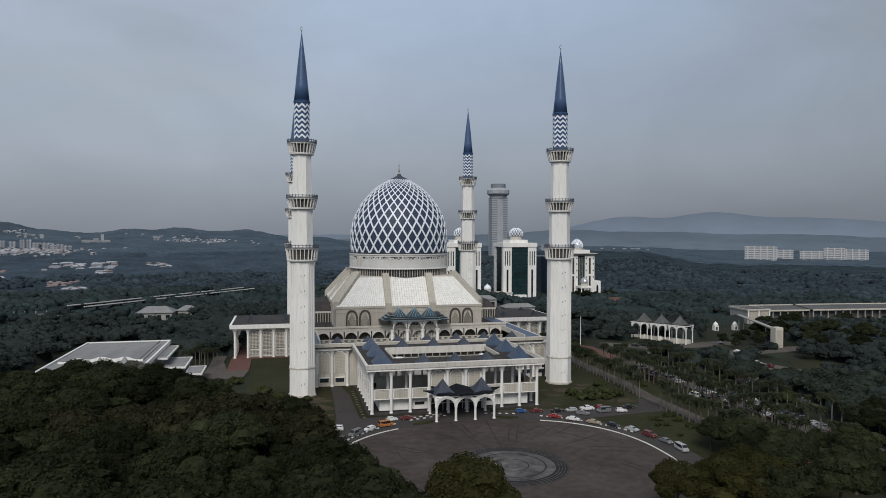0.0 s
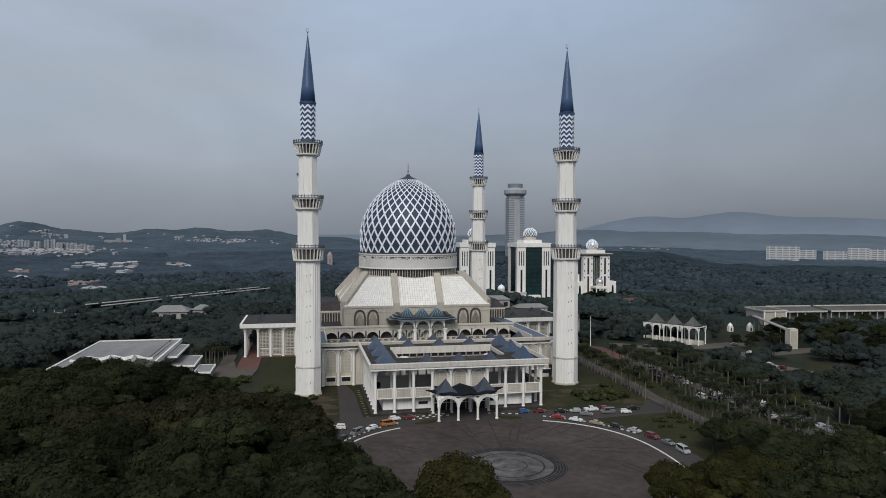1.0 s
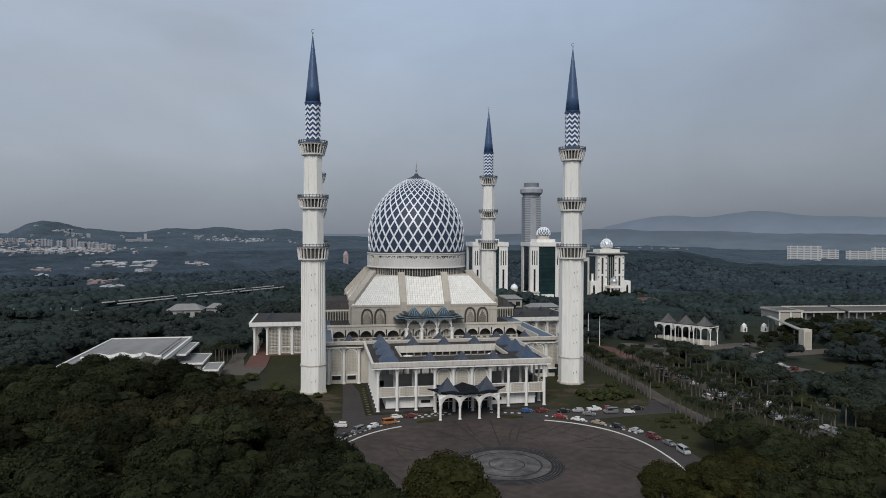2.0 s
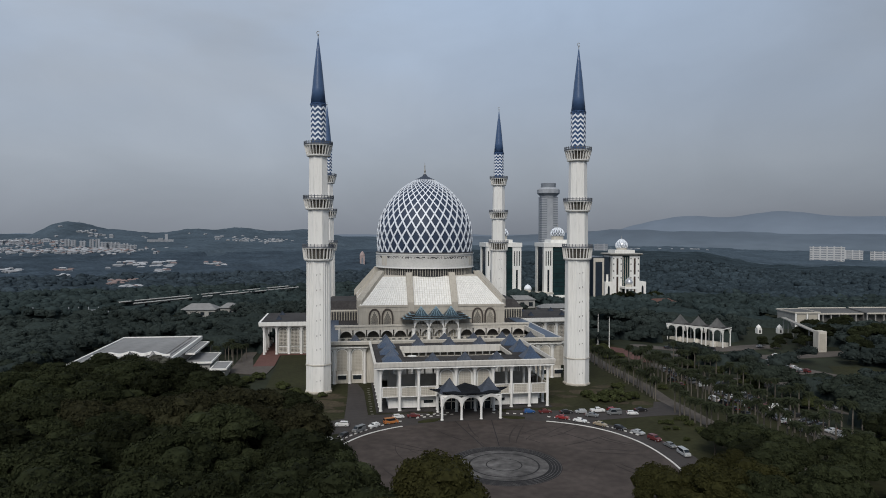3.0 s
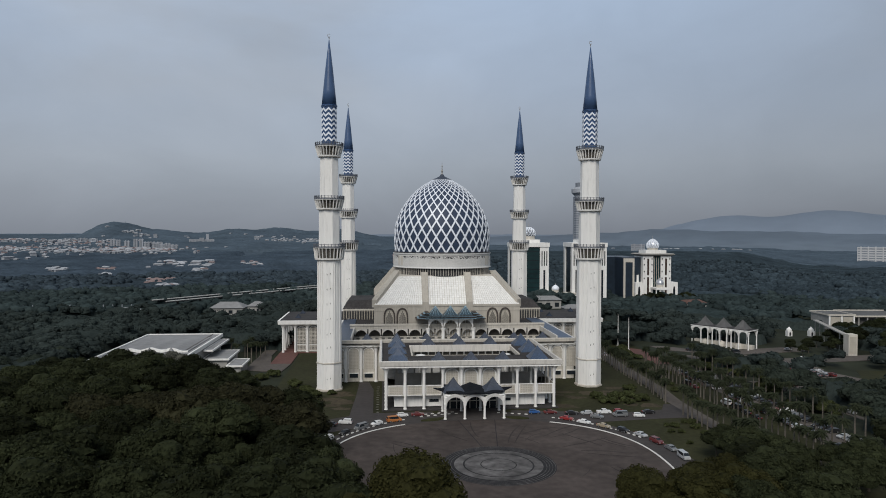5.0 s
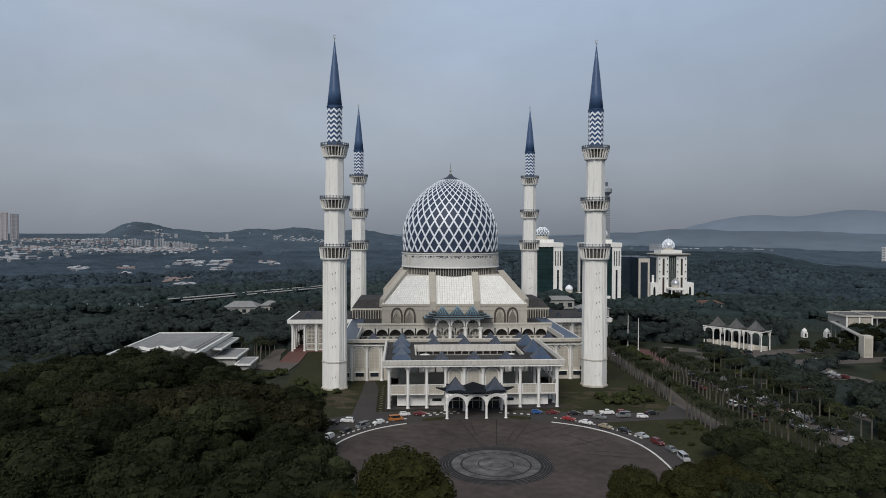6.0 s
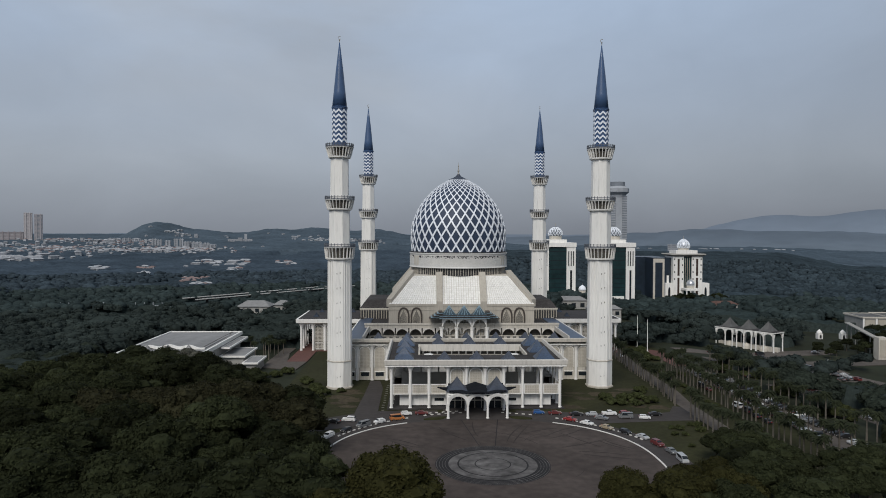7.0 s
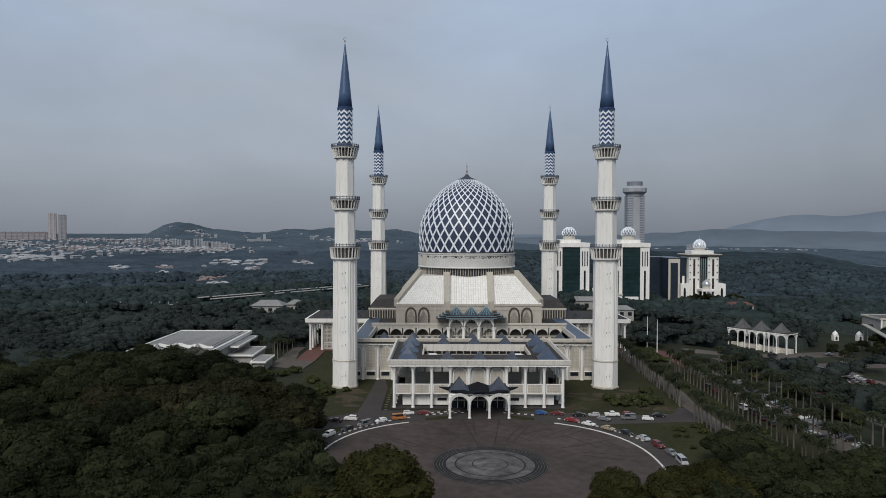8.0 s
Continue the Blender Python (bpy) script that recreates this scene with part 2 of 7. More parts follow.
BROWN = mat("dark_brown_frame", (0.05, 0.04, 0.035), 0.6, var=0.15)
SLATEDECK = mat("blue_grey_roof_deck", (0.026, 0.034, 0.050), 0.7, var=0.3, fine=0.5, broad=0.1)
TEALRIB = mat("pale_teal_rib", (0.22, 0.33, 0.40), 0.5, var=0.1)
RAILDARK = mat("dark_weathered_railing", (0.115, 0.125, 0.145), 0.7, var=0.25, fine=2.0)
DRUM = mat("pale_drum_stone", (0.6, 0.595, 0.575), 0.75, var=0.08, fine=1.2, broad=0.1)
# Dark base colours standing in for shade in hollows; the grey also colours walls.
HOLE = mat("hollow_shade", (0.075, 0.07, 0.062), 0.8, var=0.2, fine=1.0)
GAPGREY = mat("dark_wall_and_recess_shade", (0.12, 0.118, 0.112), 0.8, var=0.2, fine=2.0)
DULLWALL = mat("dull_grey_wall", (0.30, 0.295, 0.28), 0.85, var=0.12, fine=0.5)
EARTH = mat("bare_earth", (0.055, 0.045, 0.03), 0.95, var=0.3, fine=0.8, broad=0.1)
LEAFPALE = mat("pale_silvery_leaves", (0.075, 0.075, 0.06), 0.75, var=0.3, fine=0.6, broad=0.1, island=0.6)
STONEDIM = mat("worn_stepping_stone", (0.16, 0.155, 0.14), 0.9, var=0.2, fine=1.5)
LEAFBROWN = mat("dull_brown_green_leaves", (0.029, 0.0285, 0.015), 0.75, var=0.3, fine=1.1, broad=0.08, island=0.25, rand=0.3, bump=0.5, spec=0.05, leafy=0.3)
# Script ground darkened to carry the shadows among the raised strokes.
SCRIPTBACK = mat("shadow_darkened_script_ground", (0.05, 0.05, 0.052), 0.8, var=0.12, fine=2.0)
ROOFDARK = mat("weathered_dark_roof_sheet", (0.10, 0.10, 0.10), 0.8, var=0.2, fine=0.4, broad=0.05)

# ---- mesh helpers ----
class Geo:
    """Collects vertices and faces of one mesh."""

    def __init__(self):
        self.v, self.f = [], []

    def add(self, vs, fs):
        n = len(self.v)
        self.v.extend(vs)
        self.f.extend([tuple(i + n for i in f) for f in fs])
        return self

    def box(self, x0, y0, z0, x1, y1, z1):
        return self.loft([[(x0, y0, z0), (x1, y0, z0), (x1, y1, z0), (x0, y1, z0)], [(x0, y0, z1), (x1, y0, z1), (x1, y1, z1), (x0, y1, z1)]])

    def loft(self, rings, caps=(True, True), closed=True):
        n, k = len(rings[0]), len(rings)
        vs = [p for r in rings for p in r]
        fs = []
        for j in range(k - 1):
            for i in range(n if closed else n - 1):
                a, b = j * n + i, j * n + (i + 1) % n
                fs.append((a, b, b + n, a + n))
        if caps[0]:
            fs.append(tuple(reversed(range(n))))
        if caps[1]:
            fs.append(tuple(range((k - 1) * n, k * n)))
        return self.add(vs, fs)

    def lathe(self, profile, n=24, cx=0, cy=0, phase=0.0, caps=(True, True)):
        return self.loft([[(cx + r * math.cos(phase + 2 * math.pi * i / n), cy + r * math.sin(phase + 2 * math.pi * i / n), z) for i in range(n)] for r, z in profile], caps)

    def prism(self, poly, z0, z1):
        return self.loft([[(x, y, z0) for x, y in poly], [(x, y, z1) for x, y in poly]])

    def pyramid(self, x, y, z, half, high, top=0.03):
        h, t = half, top
        ring = lambda s, q: [(x - s, y - s, q), (x + s, y - s, q), (x + s, y + s, q), (x - s, y + s, q)]
        return self.loft([ring(h, z), ring(h, z + 0.15), ring(h * 0.55, z + high * 0.42), ring(t, z + high)])

    def beam(self, p, q, w, h):
        p, q = Vector(p), Vector(q)
        d = (q - p).normalized()
        side = d.cross(Vector((0, 0, 1)))
        side = side.normalized() if side.length > 1e-4 else Vector((1, 0, 0))
        up = side.cross(d)
        ring = lambda c: [tuple(c + side * a * w / 2 + up * b * h / 2) for a, b in ((-1, -1), (1, -1), (1, 1), (-1, 1))]
        return self.loft([ring(p), ring(q)])

    def arch(self, x0, x1, y0, y1, spring, crown, top, power=2.0, point=0.0, n=12, along="x"):
        """A wall over an arched opening between x0 and x1, solid from the arch up to top."""
        mid, half = (x0 + x1) / 2, (x1 - x0) / 2
        rings = []
        for i in range(n + 1):
            a = -math.cos(math.pi * i / n)
            u = abs(a)
            z = spring + (crown - spring) * ((1 - u ** power) ** (1 / power) * (1 - point) + (1 - u) * point)
            x = mid + half * a
            ring = [(x, y0, z), (x, y1, z), (x, y1, top), (x, y0, top)]
            rings.append([(q[1], q[0], q[2]) for q in ring] if along == "y" else ring)
        return self.loft(rings)

    def mesh(self, name, material, smooth=False):
        me = bpy.data.meshes.new(name)
        me.from_pydata(self.v, [], self.f)
        bm = bmesh.new()
        bm.from_mesh(me)
        bmesh.ops.recalc_face_normals(bm, faces=bm.faces)
        bm.to_mesh(me)
        bm.free()
        if smooth:
            me.polygons.foreach_set("use_smooth", [True] * len(me.polygons))
        me.materials.append(material)
        return me


def thing(name, at, label, category, group="", turn=0.0):
    ob = new(name)
    ob.matrix_world = pose(*at, 0, 0, turn)
    ob.empty_display_size = 0.5
    return tagged(ob, label, category, group)


def part(name, geo, material, parent, label="", smooth=False):
    me = geo if isinstance(geo, bpy.types.Mesh) else geo.mesh(name, material, smooth)
    ob = new(name, me)
    ob.parent = parent
    return tagged(ob, label) if label else ob


def solid(name, geo, material, label, category="", kind="", at=(0, 0, 0), smooth=False):
    ob = new(name, geo.mesh(name, material, smooth))
    ob.location = at
    return tagged(ob, label, category, "", kind)


def disc(r, z, cx, cy, n=96, inner=0.0, a0=0.0, a1=360.0, depth=0.1):
    g = Geo()
    full = a1 - a0 >= 360
    rings = []
    for i in range(n if full else n + 1):
        a = radians(a0 + (a1 - a0) * i / n)
        c, s = math.cos(a), math.sin(a)
        rings.append([(cx + c * inner, cy + s * inner, z), (cx + c * r, cy + s * r, z), (cx + c * r, cy + s * r, z - depth), (cx + c * inner, cy + s * inner, z - depth)])
    if full:
        rings.append(rings[0])
    return g.loft(rings, (not full, not full))

# ---- ground, plaza, roads ----
def build_ground():
    g = Geo()
    rings = [30, 60, 90, 110, 120, 130, 140, 150, 160, 175, 200, 300, 600, 1000, 1600, 2400, 3300, 4900]
    n = 144
    vs, fs = [(0, 0, -0.3)], []
    for r in rings:
        for i in range(n):
            a = 2 * math.pi * i / n
            vs.append((r * math.cos(a), r * math.sin(a), -0.3 - 4.7 * (lambda u: u * u * (3 - 2 * u))(max(0.0, min(1.0, (r * math.cos(a) - 118) / 45)))))
    for i in range(n):
        fs.append((0, 1 + i, 1 + (i + 1) % n))
    for j in range(len(rings) - 1):
        for i in range(n):
            a, b = 1 + j * n + i, 1 + j * n + (i + 1) % n
            fs.append((a, a + n, b + n, b))
    g.add(vs, fs)
    solid("ground", g, GROUND, "dark wooded ground reaching the horizon", "ground", "structure")


build_ground()


def sheet(name, poly, z, material, label, category, depth=0.25):
    return solid(name, Geo().prism(poly, z - depth, z), material, label, category, "structure")


PC = (0.0, -72.0)
sheet("lawn", [(-75, -45), (-75, 130), (110, 130), (110, -110), (60, -110), (-60, -110)], -0.1, GRASS, "dull green lawn around the mosque", "lawn")
solid("road", disc(55.4, -0.02, *PC, inner=0.0, depth=0.2), ASPHALT, "dark asphalt ring road with parked cars", "road", "structure")


def plaza_edge(a, grow=0.0):
    """Rounded, slightly squarish outline of the plaza at a bearing a in radians."""
    c, s = math.cos(a), math.sin(a)
    w, d, p = 47.6 + grow, 44.0 + grow, 2.0 / 2.35
    return -0.8 + w * math.copysign(abs(c) ** p, c), -71.5 + d * math.copysign(abs(s) ** p, s)


solid("plaza", Geo().prism([plaza_edge(2 * math.pi * i / 160) for i in range(160)], -0.16, 0.04), PLAZA, "brown-grey paved circular plaza", "plaza", "structure")

# ---- minarets ----
def octo(w):
    return w / 2 / math.cos(math.pi / 8)


def zigzag(z, step, amp, thick, r, n=8, teeth=2):
    """A white chevron band round an eight-sided shaft."""
    g = Geo()
    pts = []
    for k in range(n):
        a0, a1 = math.pi / 8 + 2 * math.pi * k / n, math.pi / 8 + 2 * math.pi * (k + 1) / n
        for j in range(teeth * 2):
            u = j / (teeth * 2)
            x = r * (math.cos(a0) * (1 - u) + math.cos(a1) * u)
            y = r * (math.sin(a0) * (1 - u) + math.sin(a1) * u)
            pts.append((x, y, z + (amp if j % 2 else 0)))
    rings = []
    for x, y, q in pts + pts[:1]:
        s = 1 + 0.12 / r
        rings.append([(x, y, q), (x * s, y * s, q), (x * s, y * s, q + thick), (x, y, q + thick)])
    return g.loft(rings, (False, False))


def balcony(parent, z0, z1, w_in, w_out):
    """Flared ring of fins under a dark railing, round the shaft."""
    r0, r1 = octo(w_in), w_out / 2
    band = z1 - 1.5
    # Solid core, coloured dark for the shade between the fins.
    core = Geo().lathe([(r0 + 0.05, z0), (r0 + 0.15, z0 + 0.5), (r0 + 0.9, band), (r0 + 0.9, band + 0.1)], 8, phase=math.pi / 8)
    bal = part("balcony", core, HOLE, parent, "core painted dark as shade behind white fins")
    part("lower_ring", Geo().lathe([(r0 + 0.1, z0 - 0.35), (r0 + 0.75, z0 - 0.1), (r0 + 0.85, z0 + 0.45), (r0 + 0.2, z0 + 0.5)], 24, caps=(False, False)), WHITE, bal)
    part("floor_ring", Geo().lathe([(r0, band - 0.15), (r1, band), (r1 + 0.1, band + 0.25), (r0, band + 0.3)], 24, caps=(False, False)), WHITE, bal)
    part("top_rail", Geo().lathe([(r1 - 0.1, z1 - 0.16), (r1 + 0.14, z1 - 0.16), (r1 + 0.14, z1 + 0.06), (r1 - 0.1, z1 + 0.06)], 24, caps=(False, False)), RAILDARK, bal, "weathered grey-blue railing")
    part("middle_rail", Geo().lathe([(r1 - 0.06, band + 0.72), (r1 + 0.1, band + 0.72), (r1 + 0.1, band + 0.9), (r1 - 0.06, band + 0.9)], 24, caps=(False, False)), RAILDARK, bal)
    part("parapet", Geo().lathe([(r1 - 0.1, band + 0.2), (r1 + 0.05, band + 0.25), (r1 + 0.05, band + 0.62), (r1 - 0.1, band + 0.62)], 24, caps=(False, False)), RAILDARK, bal)
    fin = Geo()
    fin.loft([[(r0 + 0.25, -0.11, z0 + 0.3), (r0 + 0.8, -0.11, z0 + 0.3), (r1 + 0.05, -0.11, band + 0.1), (r0 + 0.6, -0.11, band + 0.1)],
              [(r0 + 0.25, 0.11, z0 + 0.3), (r0 + 0.8, 0.11, z0 + 0.3), (r1 + 0.05, 0.11, band + 0.1), (r0 + 0.6, 0.11, band + 0.1)]])
    me = fin.mesh("fin", WHITE)
    for k in range(24):
        o = part("fin", me, WHITE, bal)
        o.rotation_euler[2] = 2 * math.pi * (k + 0.5) / 24
    post = Geo().box(r1 - 0.1, -0.11, z1 - 1.2, r1 + 0.12, 0.11, z1 + 0.35).mesh("rail_post", RAILDARK)
    for k in range(28):
        part("rail_post", post, RAILDARK, bal).rotation_euler[2] = 2 * math.pi * k / 28


def minaret():
    t = thing("minaret", (-53.3, 23.2, -0.5), "tall white octagonal minaret with blue conical spire", "minaret", "minarets at the mosque corners")
    ph = math.pi / 8
    oc = lambda prof: Geo().lathe([(octo(w), z) for w, z in prof], 8, phase=ph)
    part("plinth", oc([(10.6, 0), (10.6, 0.9), (9.9, 1.2)]), GREY, t)
    part("lower_shaft", oc([(9.75, 0.9), (9.6, 20), (9.3, 53)]), WHITE, t)
    rib = Geo().box(-0.22, -4.95, 12.2, 0.22, -4.6, 52.6).mesh("shaft_rib", WHITE)
    for k in range(4):
        for dx in (-1.2, 0.0, 1.2):
            o = part("shaft_rib", rib, WHITE, t)
            o.matrix_basis = pose(0, 0, 0, 0, 0, 45 + 90 * k) @ pose(dx, 0, 0)
    part("ring_band", oc([(9.7, 11.3), (10.1, 11.4), (10.1, 11.8), (9.7, 11.9)]), CREAM, t)
    part("middle_shaft", oc([(8.15, 53), (7.95, 73.4)]), WHITE, t)
    part("upper_shaft", oc([(7.3, 73.4), (7.0, 94.4)]), WHITE, t)
    balcony(t, 53.2, 59.2, 9.3, 12.6)
    balcony(t, 73.3, 78.5, 8.0, 11.9)
    balcony(t, 94.4, 99.8, 7.1, 11.2)
    part("chevron_shaft", oc([(5.7, 94.4), (5.7, 114.3)]), BLUE, t, "blue shaft under white zigzag bands")
    for k in range(7):
        part("chevron_band", zigzag(100.3 + k * 1.95, 1, 1.15, 0.84, octo(5.7), teeth=1), RIBWHITE, t)
    part("collar", oc([(5.7, 114.1), (6.1, 114.2), (6.1, 114.6), (5.8, 114.7)]), BLUE, t)
    part("spire", Geo().lathe([(3.05, 114.7), (2.42, 121), (1.62, 129), (0.8, 136), (0.16, 141.2)], 32), SPIREBLUE, t, "glossy dark blue cone", True)
    part("spire_bead", Geo().lathe([(3.0, 114.55), (3.3, 114.7), (3.3, 115.0), (3.0, 115.15)], 24, caps=(False, False)), BLUE, t)
    fin = Geo().lathe([(0.12, 141), (0.12, 142), (0.35, 142.2), (0.12, 142.4)], 8)
    for k in range(12):
        a0, a1 = radians(-50 + k * 280 / 12 + 180), radians(-50 + (k + 1) * 280 / 12 + 180)
        fin.beam((0.6 * math.sin(a0), 0, 143.1 - 0.6 * math.cos(a0)), (0.6 * math.sin(a1), 0, 143.1 - 0.6 * math.cos(a1)), 0.16, 0.16)
    part("crescent", fin, CONC, t)
    slit = Geo().box(-0.09, -4.9, 0, 0.09, -4.72, 0.65).mesh("slit", GAPGREY)
    for z in (5, 17.5, 23, 29, 35, 41, 47):
        for dx in (-0.55, 0.75):
            o = part("slit", slit, GAPGREY, t)
            o.location = (dx, 0, z + (0.35 if dx > 0 else 0))
    return t


first = minaret()
for x, y in ((54.2, 23.2), (-53.3, 170.8), (54.2, 170.8)):
    copy_thing(first, pose(x, y, -0.5))

# ---- prayer hall with the dome ----
DC = (0.0, 112.5)


def dome_profile():
    z0 = 53.2
    pts = [(25.1, 0), (25.4, 3.8), (25.5, 7.9), (25.2, 12.8), (24.0, 17.7), (21.8, 22.7), (18.6, 27.6), (14.1, 32.6), (10.2, 35.7), (4.7, 38.9)]
    # smooth the profile by Catmull-Rom
    out = []
    for i in range(len(pts) - 1):
        p = [Vector(pts[max(0, min(len(pts) - 1, i + k))]) for k in (-1, 0, 1, 2)]
        for s in range(6):
            u = s / 6
            q = 0.5 * (2 * p[1] + (p[2] - p[0]) * u + (2 * p[0] - 5 * p[1] + 4 * p[2] - p[3]) * u * u + (3 * p[1] - p[0] - 3 * p[2] + p[3]) * u ** 3)
            out.append((q.x, q.y + z0))
    out.append((pts[-1][0], pts[-1][1] + z0))
    return out


def prayer_hall():
    t = thing("prayer_hall", (DC[0], DC[1], 0), "grey stone prayer hall under a blue and white lattice dome", "mosque")
    prof = dome_profile()
    dome = part("dome", Geo().lathe(prof, 128, caps=(False, False)), DOMEBLUE, t, "dark blue dome with white diamond lattice", True)
    # diamond lattice: ribs climbing both ways at a constant slant
    N = 32
    path, phi = [], 0.0
    for i, (r, z) in enumerate(prof):
        if i:
            r0, z0 = prof[i - 1]
            ds = math.hypot(r - r0, z - z0)
            phi += 0.60 * ds / ((r + r0) / 2)
        path.append((r, z, phi))
    for way in (1, -1):
        rings = []
        for i, (r, z, a) in enumerate(path):
            hw = max(0.08, 0.40 * (r / 25.6) ** 1.15)
            b, c = path[max(0, i - 1)], path[min(len(path) - 1, i + 1)]
            dr, dz = c[0] - b[0], c[1] - b[1]
            k = math.hypot(dr, dz)
            nr, nz = dz / k, -dr / k
            side = hw * 1.18 / r
            ring = []
            for off, out in ((-1, -0.05), (-1, 0.28), (1, 0.28), (1, -0.05)):
                rr, zz = r + nr * out, z + nz * out
                an = way * a + off * side
                ring.append((rr * math.cos(an), rr * math.sin(an), zz))
            rings.append(ring)
        me = Geo().loft(rings).mesh("lattice_rib", RIBWHITE)
        for k in range(N):
            o = part("lattice_rib", me, RIBWHITE, dome)
            o.rotation_euler[2] = 2 * math.pi * k / N
    part("dome_cap", Geo().lathe([(4.6, 91.6), (5.3, 91.8), (5.2, 92.3), (3.0, 93.2), (1.4, 94.1), (0.7, 95.2)], 32), SLATE, t, "grey-blue metal cap")
    part("finial", Geo().lathe([(0.7, 95.0), (0.28, 96.0), (0.6, 97.0), (0.25, 97.8), (0.2, 99.2), (0.35, 99.7), (0.1, 100.3), (0.05, 101.6)], 12), CONC, t)
    drum = part("drum", Geo().lathe([(26.3, 45.3), (26.5, 45.5), (26.2, 46.1), (26.0, 52.1), (26.4, 52.5), (26.4, 53.0), (25.2, 53.1)], 96), DRUM, t, "pale grey drum with raised script bands")
    # Dark ring added as the shadow line under the dome.
    part("shadow_gap", Geo().lathe([(26.0, 53.0), (26.1, 53.2), (26.0, 53.6), (25.4, 53.65)], 96, caps=(False, False)), DARK, drum)
    # script bands: plain raised strokes
    rnd = random.Random(5)
    g = Geo()
    for sector in range(3):
        mid = -math.pi / 2 + 2 * math.pi * sector / 3
        back = [[((26.0 + o) * math.cos(mid + u), (26.0 + o) * math.sin(mid + u), z) for o, z in ((-0.1, 46.75), (0.05, 46.75), (0.05, 51.6), (-0.1, 51.6))] for u in [-0.95 + 1.9 * i / 46 for i in range(47)]]
        part("script_panel", Geo().loft(back), SCRIPTBACK, drum)
        for k in range(760):
            a = mid + rnd.uniform(-0.93, 0.93)
            z = rnd.uniform(47.05, 51.3)
            w, h, sl = rnd.uniform(0.12, 0.65), rnd.uniform(0.07, 0.16), rnd.uniform(-0.9, 0.9)
            if rnd.random() < 0.25:
                w, h = 0.1, rnd.uniform(0.3, 0.9)
            p = lambda u, v, o: ((26.0 + o) * math.cos(a + u / 26), (26.0 + o) * math.sin(a + u / 26), z + v + sl * u)
            g.loft([[p(-w, -h, -0.1), p(w, -h, -0.1), p(w, h, -0.1), p(-w, h, -0.1)], [p(-w, -h, 0.22), p(w, -h, 0.22), p(w, h, 0.22), p(-w, h, 0.22)]])
    tagged(part("script_relief", g, DRUM, drum, "raised white strokes of script"), kind="stuff")
    for sector in range(3):
        for s in (-1, 1):
            a = -math.pi / 2 + 2 * math.pi * sector / 3 + math.pi / 3
            g2 = Geo().box(25.9, -0.9, 46.7, 26.25, 0.9, 51.6)
            o = part("drum_panel", g2, CREAM, drum)
            o.rotation_euler[2] = a + s * 0.05
    # clerestory under the drum
    part("clerestory", Geo().lathe([(25.2, 41.5), (25.2, 45.4)], 96), DARK, t, "dark band of clerestory windows")
    mull = Geo().box(25.1, -0.12, 41.5, 25.45, 0.12, 45.4).mesh("mullion", CREAM)
    for k in range(120):
        part("mullion", mull, CREAM, t).rotation_euler[2] = 2 * math.pi * k / 120
    # hall block, 72 m square
    H = 36.0
    part("hall_wall", Geo().box(-H, -34.5, 0, H, 37.5, 27.4), GREY, t, "smooth grey-beige wall")
    part("cornice", Geo().box(-H - 0.3, -34.8, 27.35, H + 0.3, 37.8, 28.3).box(-H - 0.15, -34.65, 25.2, H + 0.15, 37.65, 25.6), GREY, t)
    # sloping roof on four sides
    top, rise = 24.6, 13.6
    base = [(-H, -34.5), (H, -34.5), (H, 37.5), (-H, 37.5)]
    roof = Geo().loft([[(x, y, 28.3) for x, y in base], [(x * 0.685, y * 0.7, 28.3 + rise) for x, y in base]])
    rf = part("roof", roof, CREAM, t)
    # white roof panels in rows, each a raised slab
    for side in range(4):
        g = Geo()
        a, b = Vector((*base[side], 28.3)), Vector((*base[(side + 1) % 4], 28.3))
        c = Vector((base[(side + 1) % 4][0] * 0.685, base[(side + 1) % 4][1] * 0.7, 28.3 + rise))
        d = Vector((base[side][0] * 0.685, base[side][1] * 0.7, 28.3 + rise))
        nor = (b - a).cross(d - a).normalized()
        rows, full = 13, (b - a).length
        for j in range(rows):
            v0, v1 = (j + 0.02) / rows * 0.97, (j + 0.98) / rows * 0.97
            cols = 60
            for i in range(cols):
                x0, x1 = -full / 2 + full * (i + 0.07) / cols, -full / 2 + full * (i + 0.93) / cols
                q = []
                for v, x in ((v0, x0), (v0, x1), (v1, x1), (v1, x0)):
                    l, r = a.lerp(d, v), b.lerp(c, v)
                    lim = (r - l).length / 2 - (0.15 if side % 2 == 0 else 3.0)
                    x = math.copysign(min(abs(x), 12.0) + max(0.0, abs(x) - 12.0) * max(0.0, lim - 12.0) / (full / 2 - 12.0), x)
                    q.append((l + r) / 2 + (b - a).normalized() * x)
                if (q[1] - q[0]).length < 0.3 and (q[2] - q[3]).length < 0.3:
                    continue
                g.loft([[tuple(p) for p in q], [tuple(p + nor * 0.12) for p in q]])
        tagged(part("roof_panelling", g, ROOFTILE, rf, "white square roof panels"), kind="stuff")
    # ribs on the slopes and the hip beams
    for side in range(4):
        y0 = {0: -34.5, 1: -36.0, 2: -37.5, 3: -36.0}[side]
        for x in (-10.9, 10.9):
            g = Geo()
            prof = [(y0 - 0.4, 16.0), (y0 - 0.4, 29.6), (y0 * 0.7 - 0.9, 43.6), (y0 * 0.7 + 0.8, 43.6), (y0 + 1.5, 16.0)]
            g.loft([[(x - 1.6, y, z) for y, z in prof], [(x + 1.6, y, z) for y, z in prof]])
            o = part("roof_rib", g, GREY, t)
            o.rotation_euler[2] = side * math.pi / 2
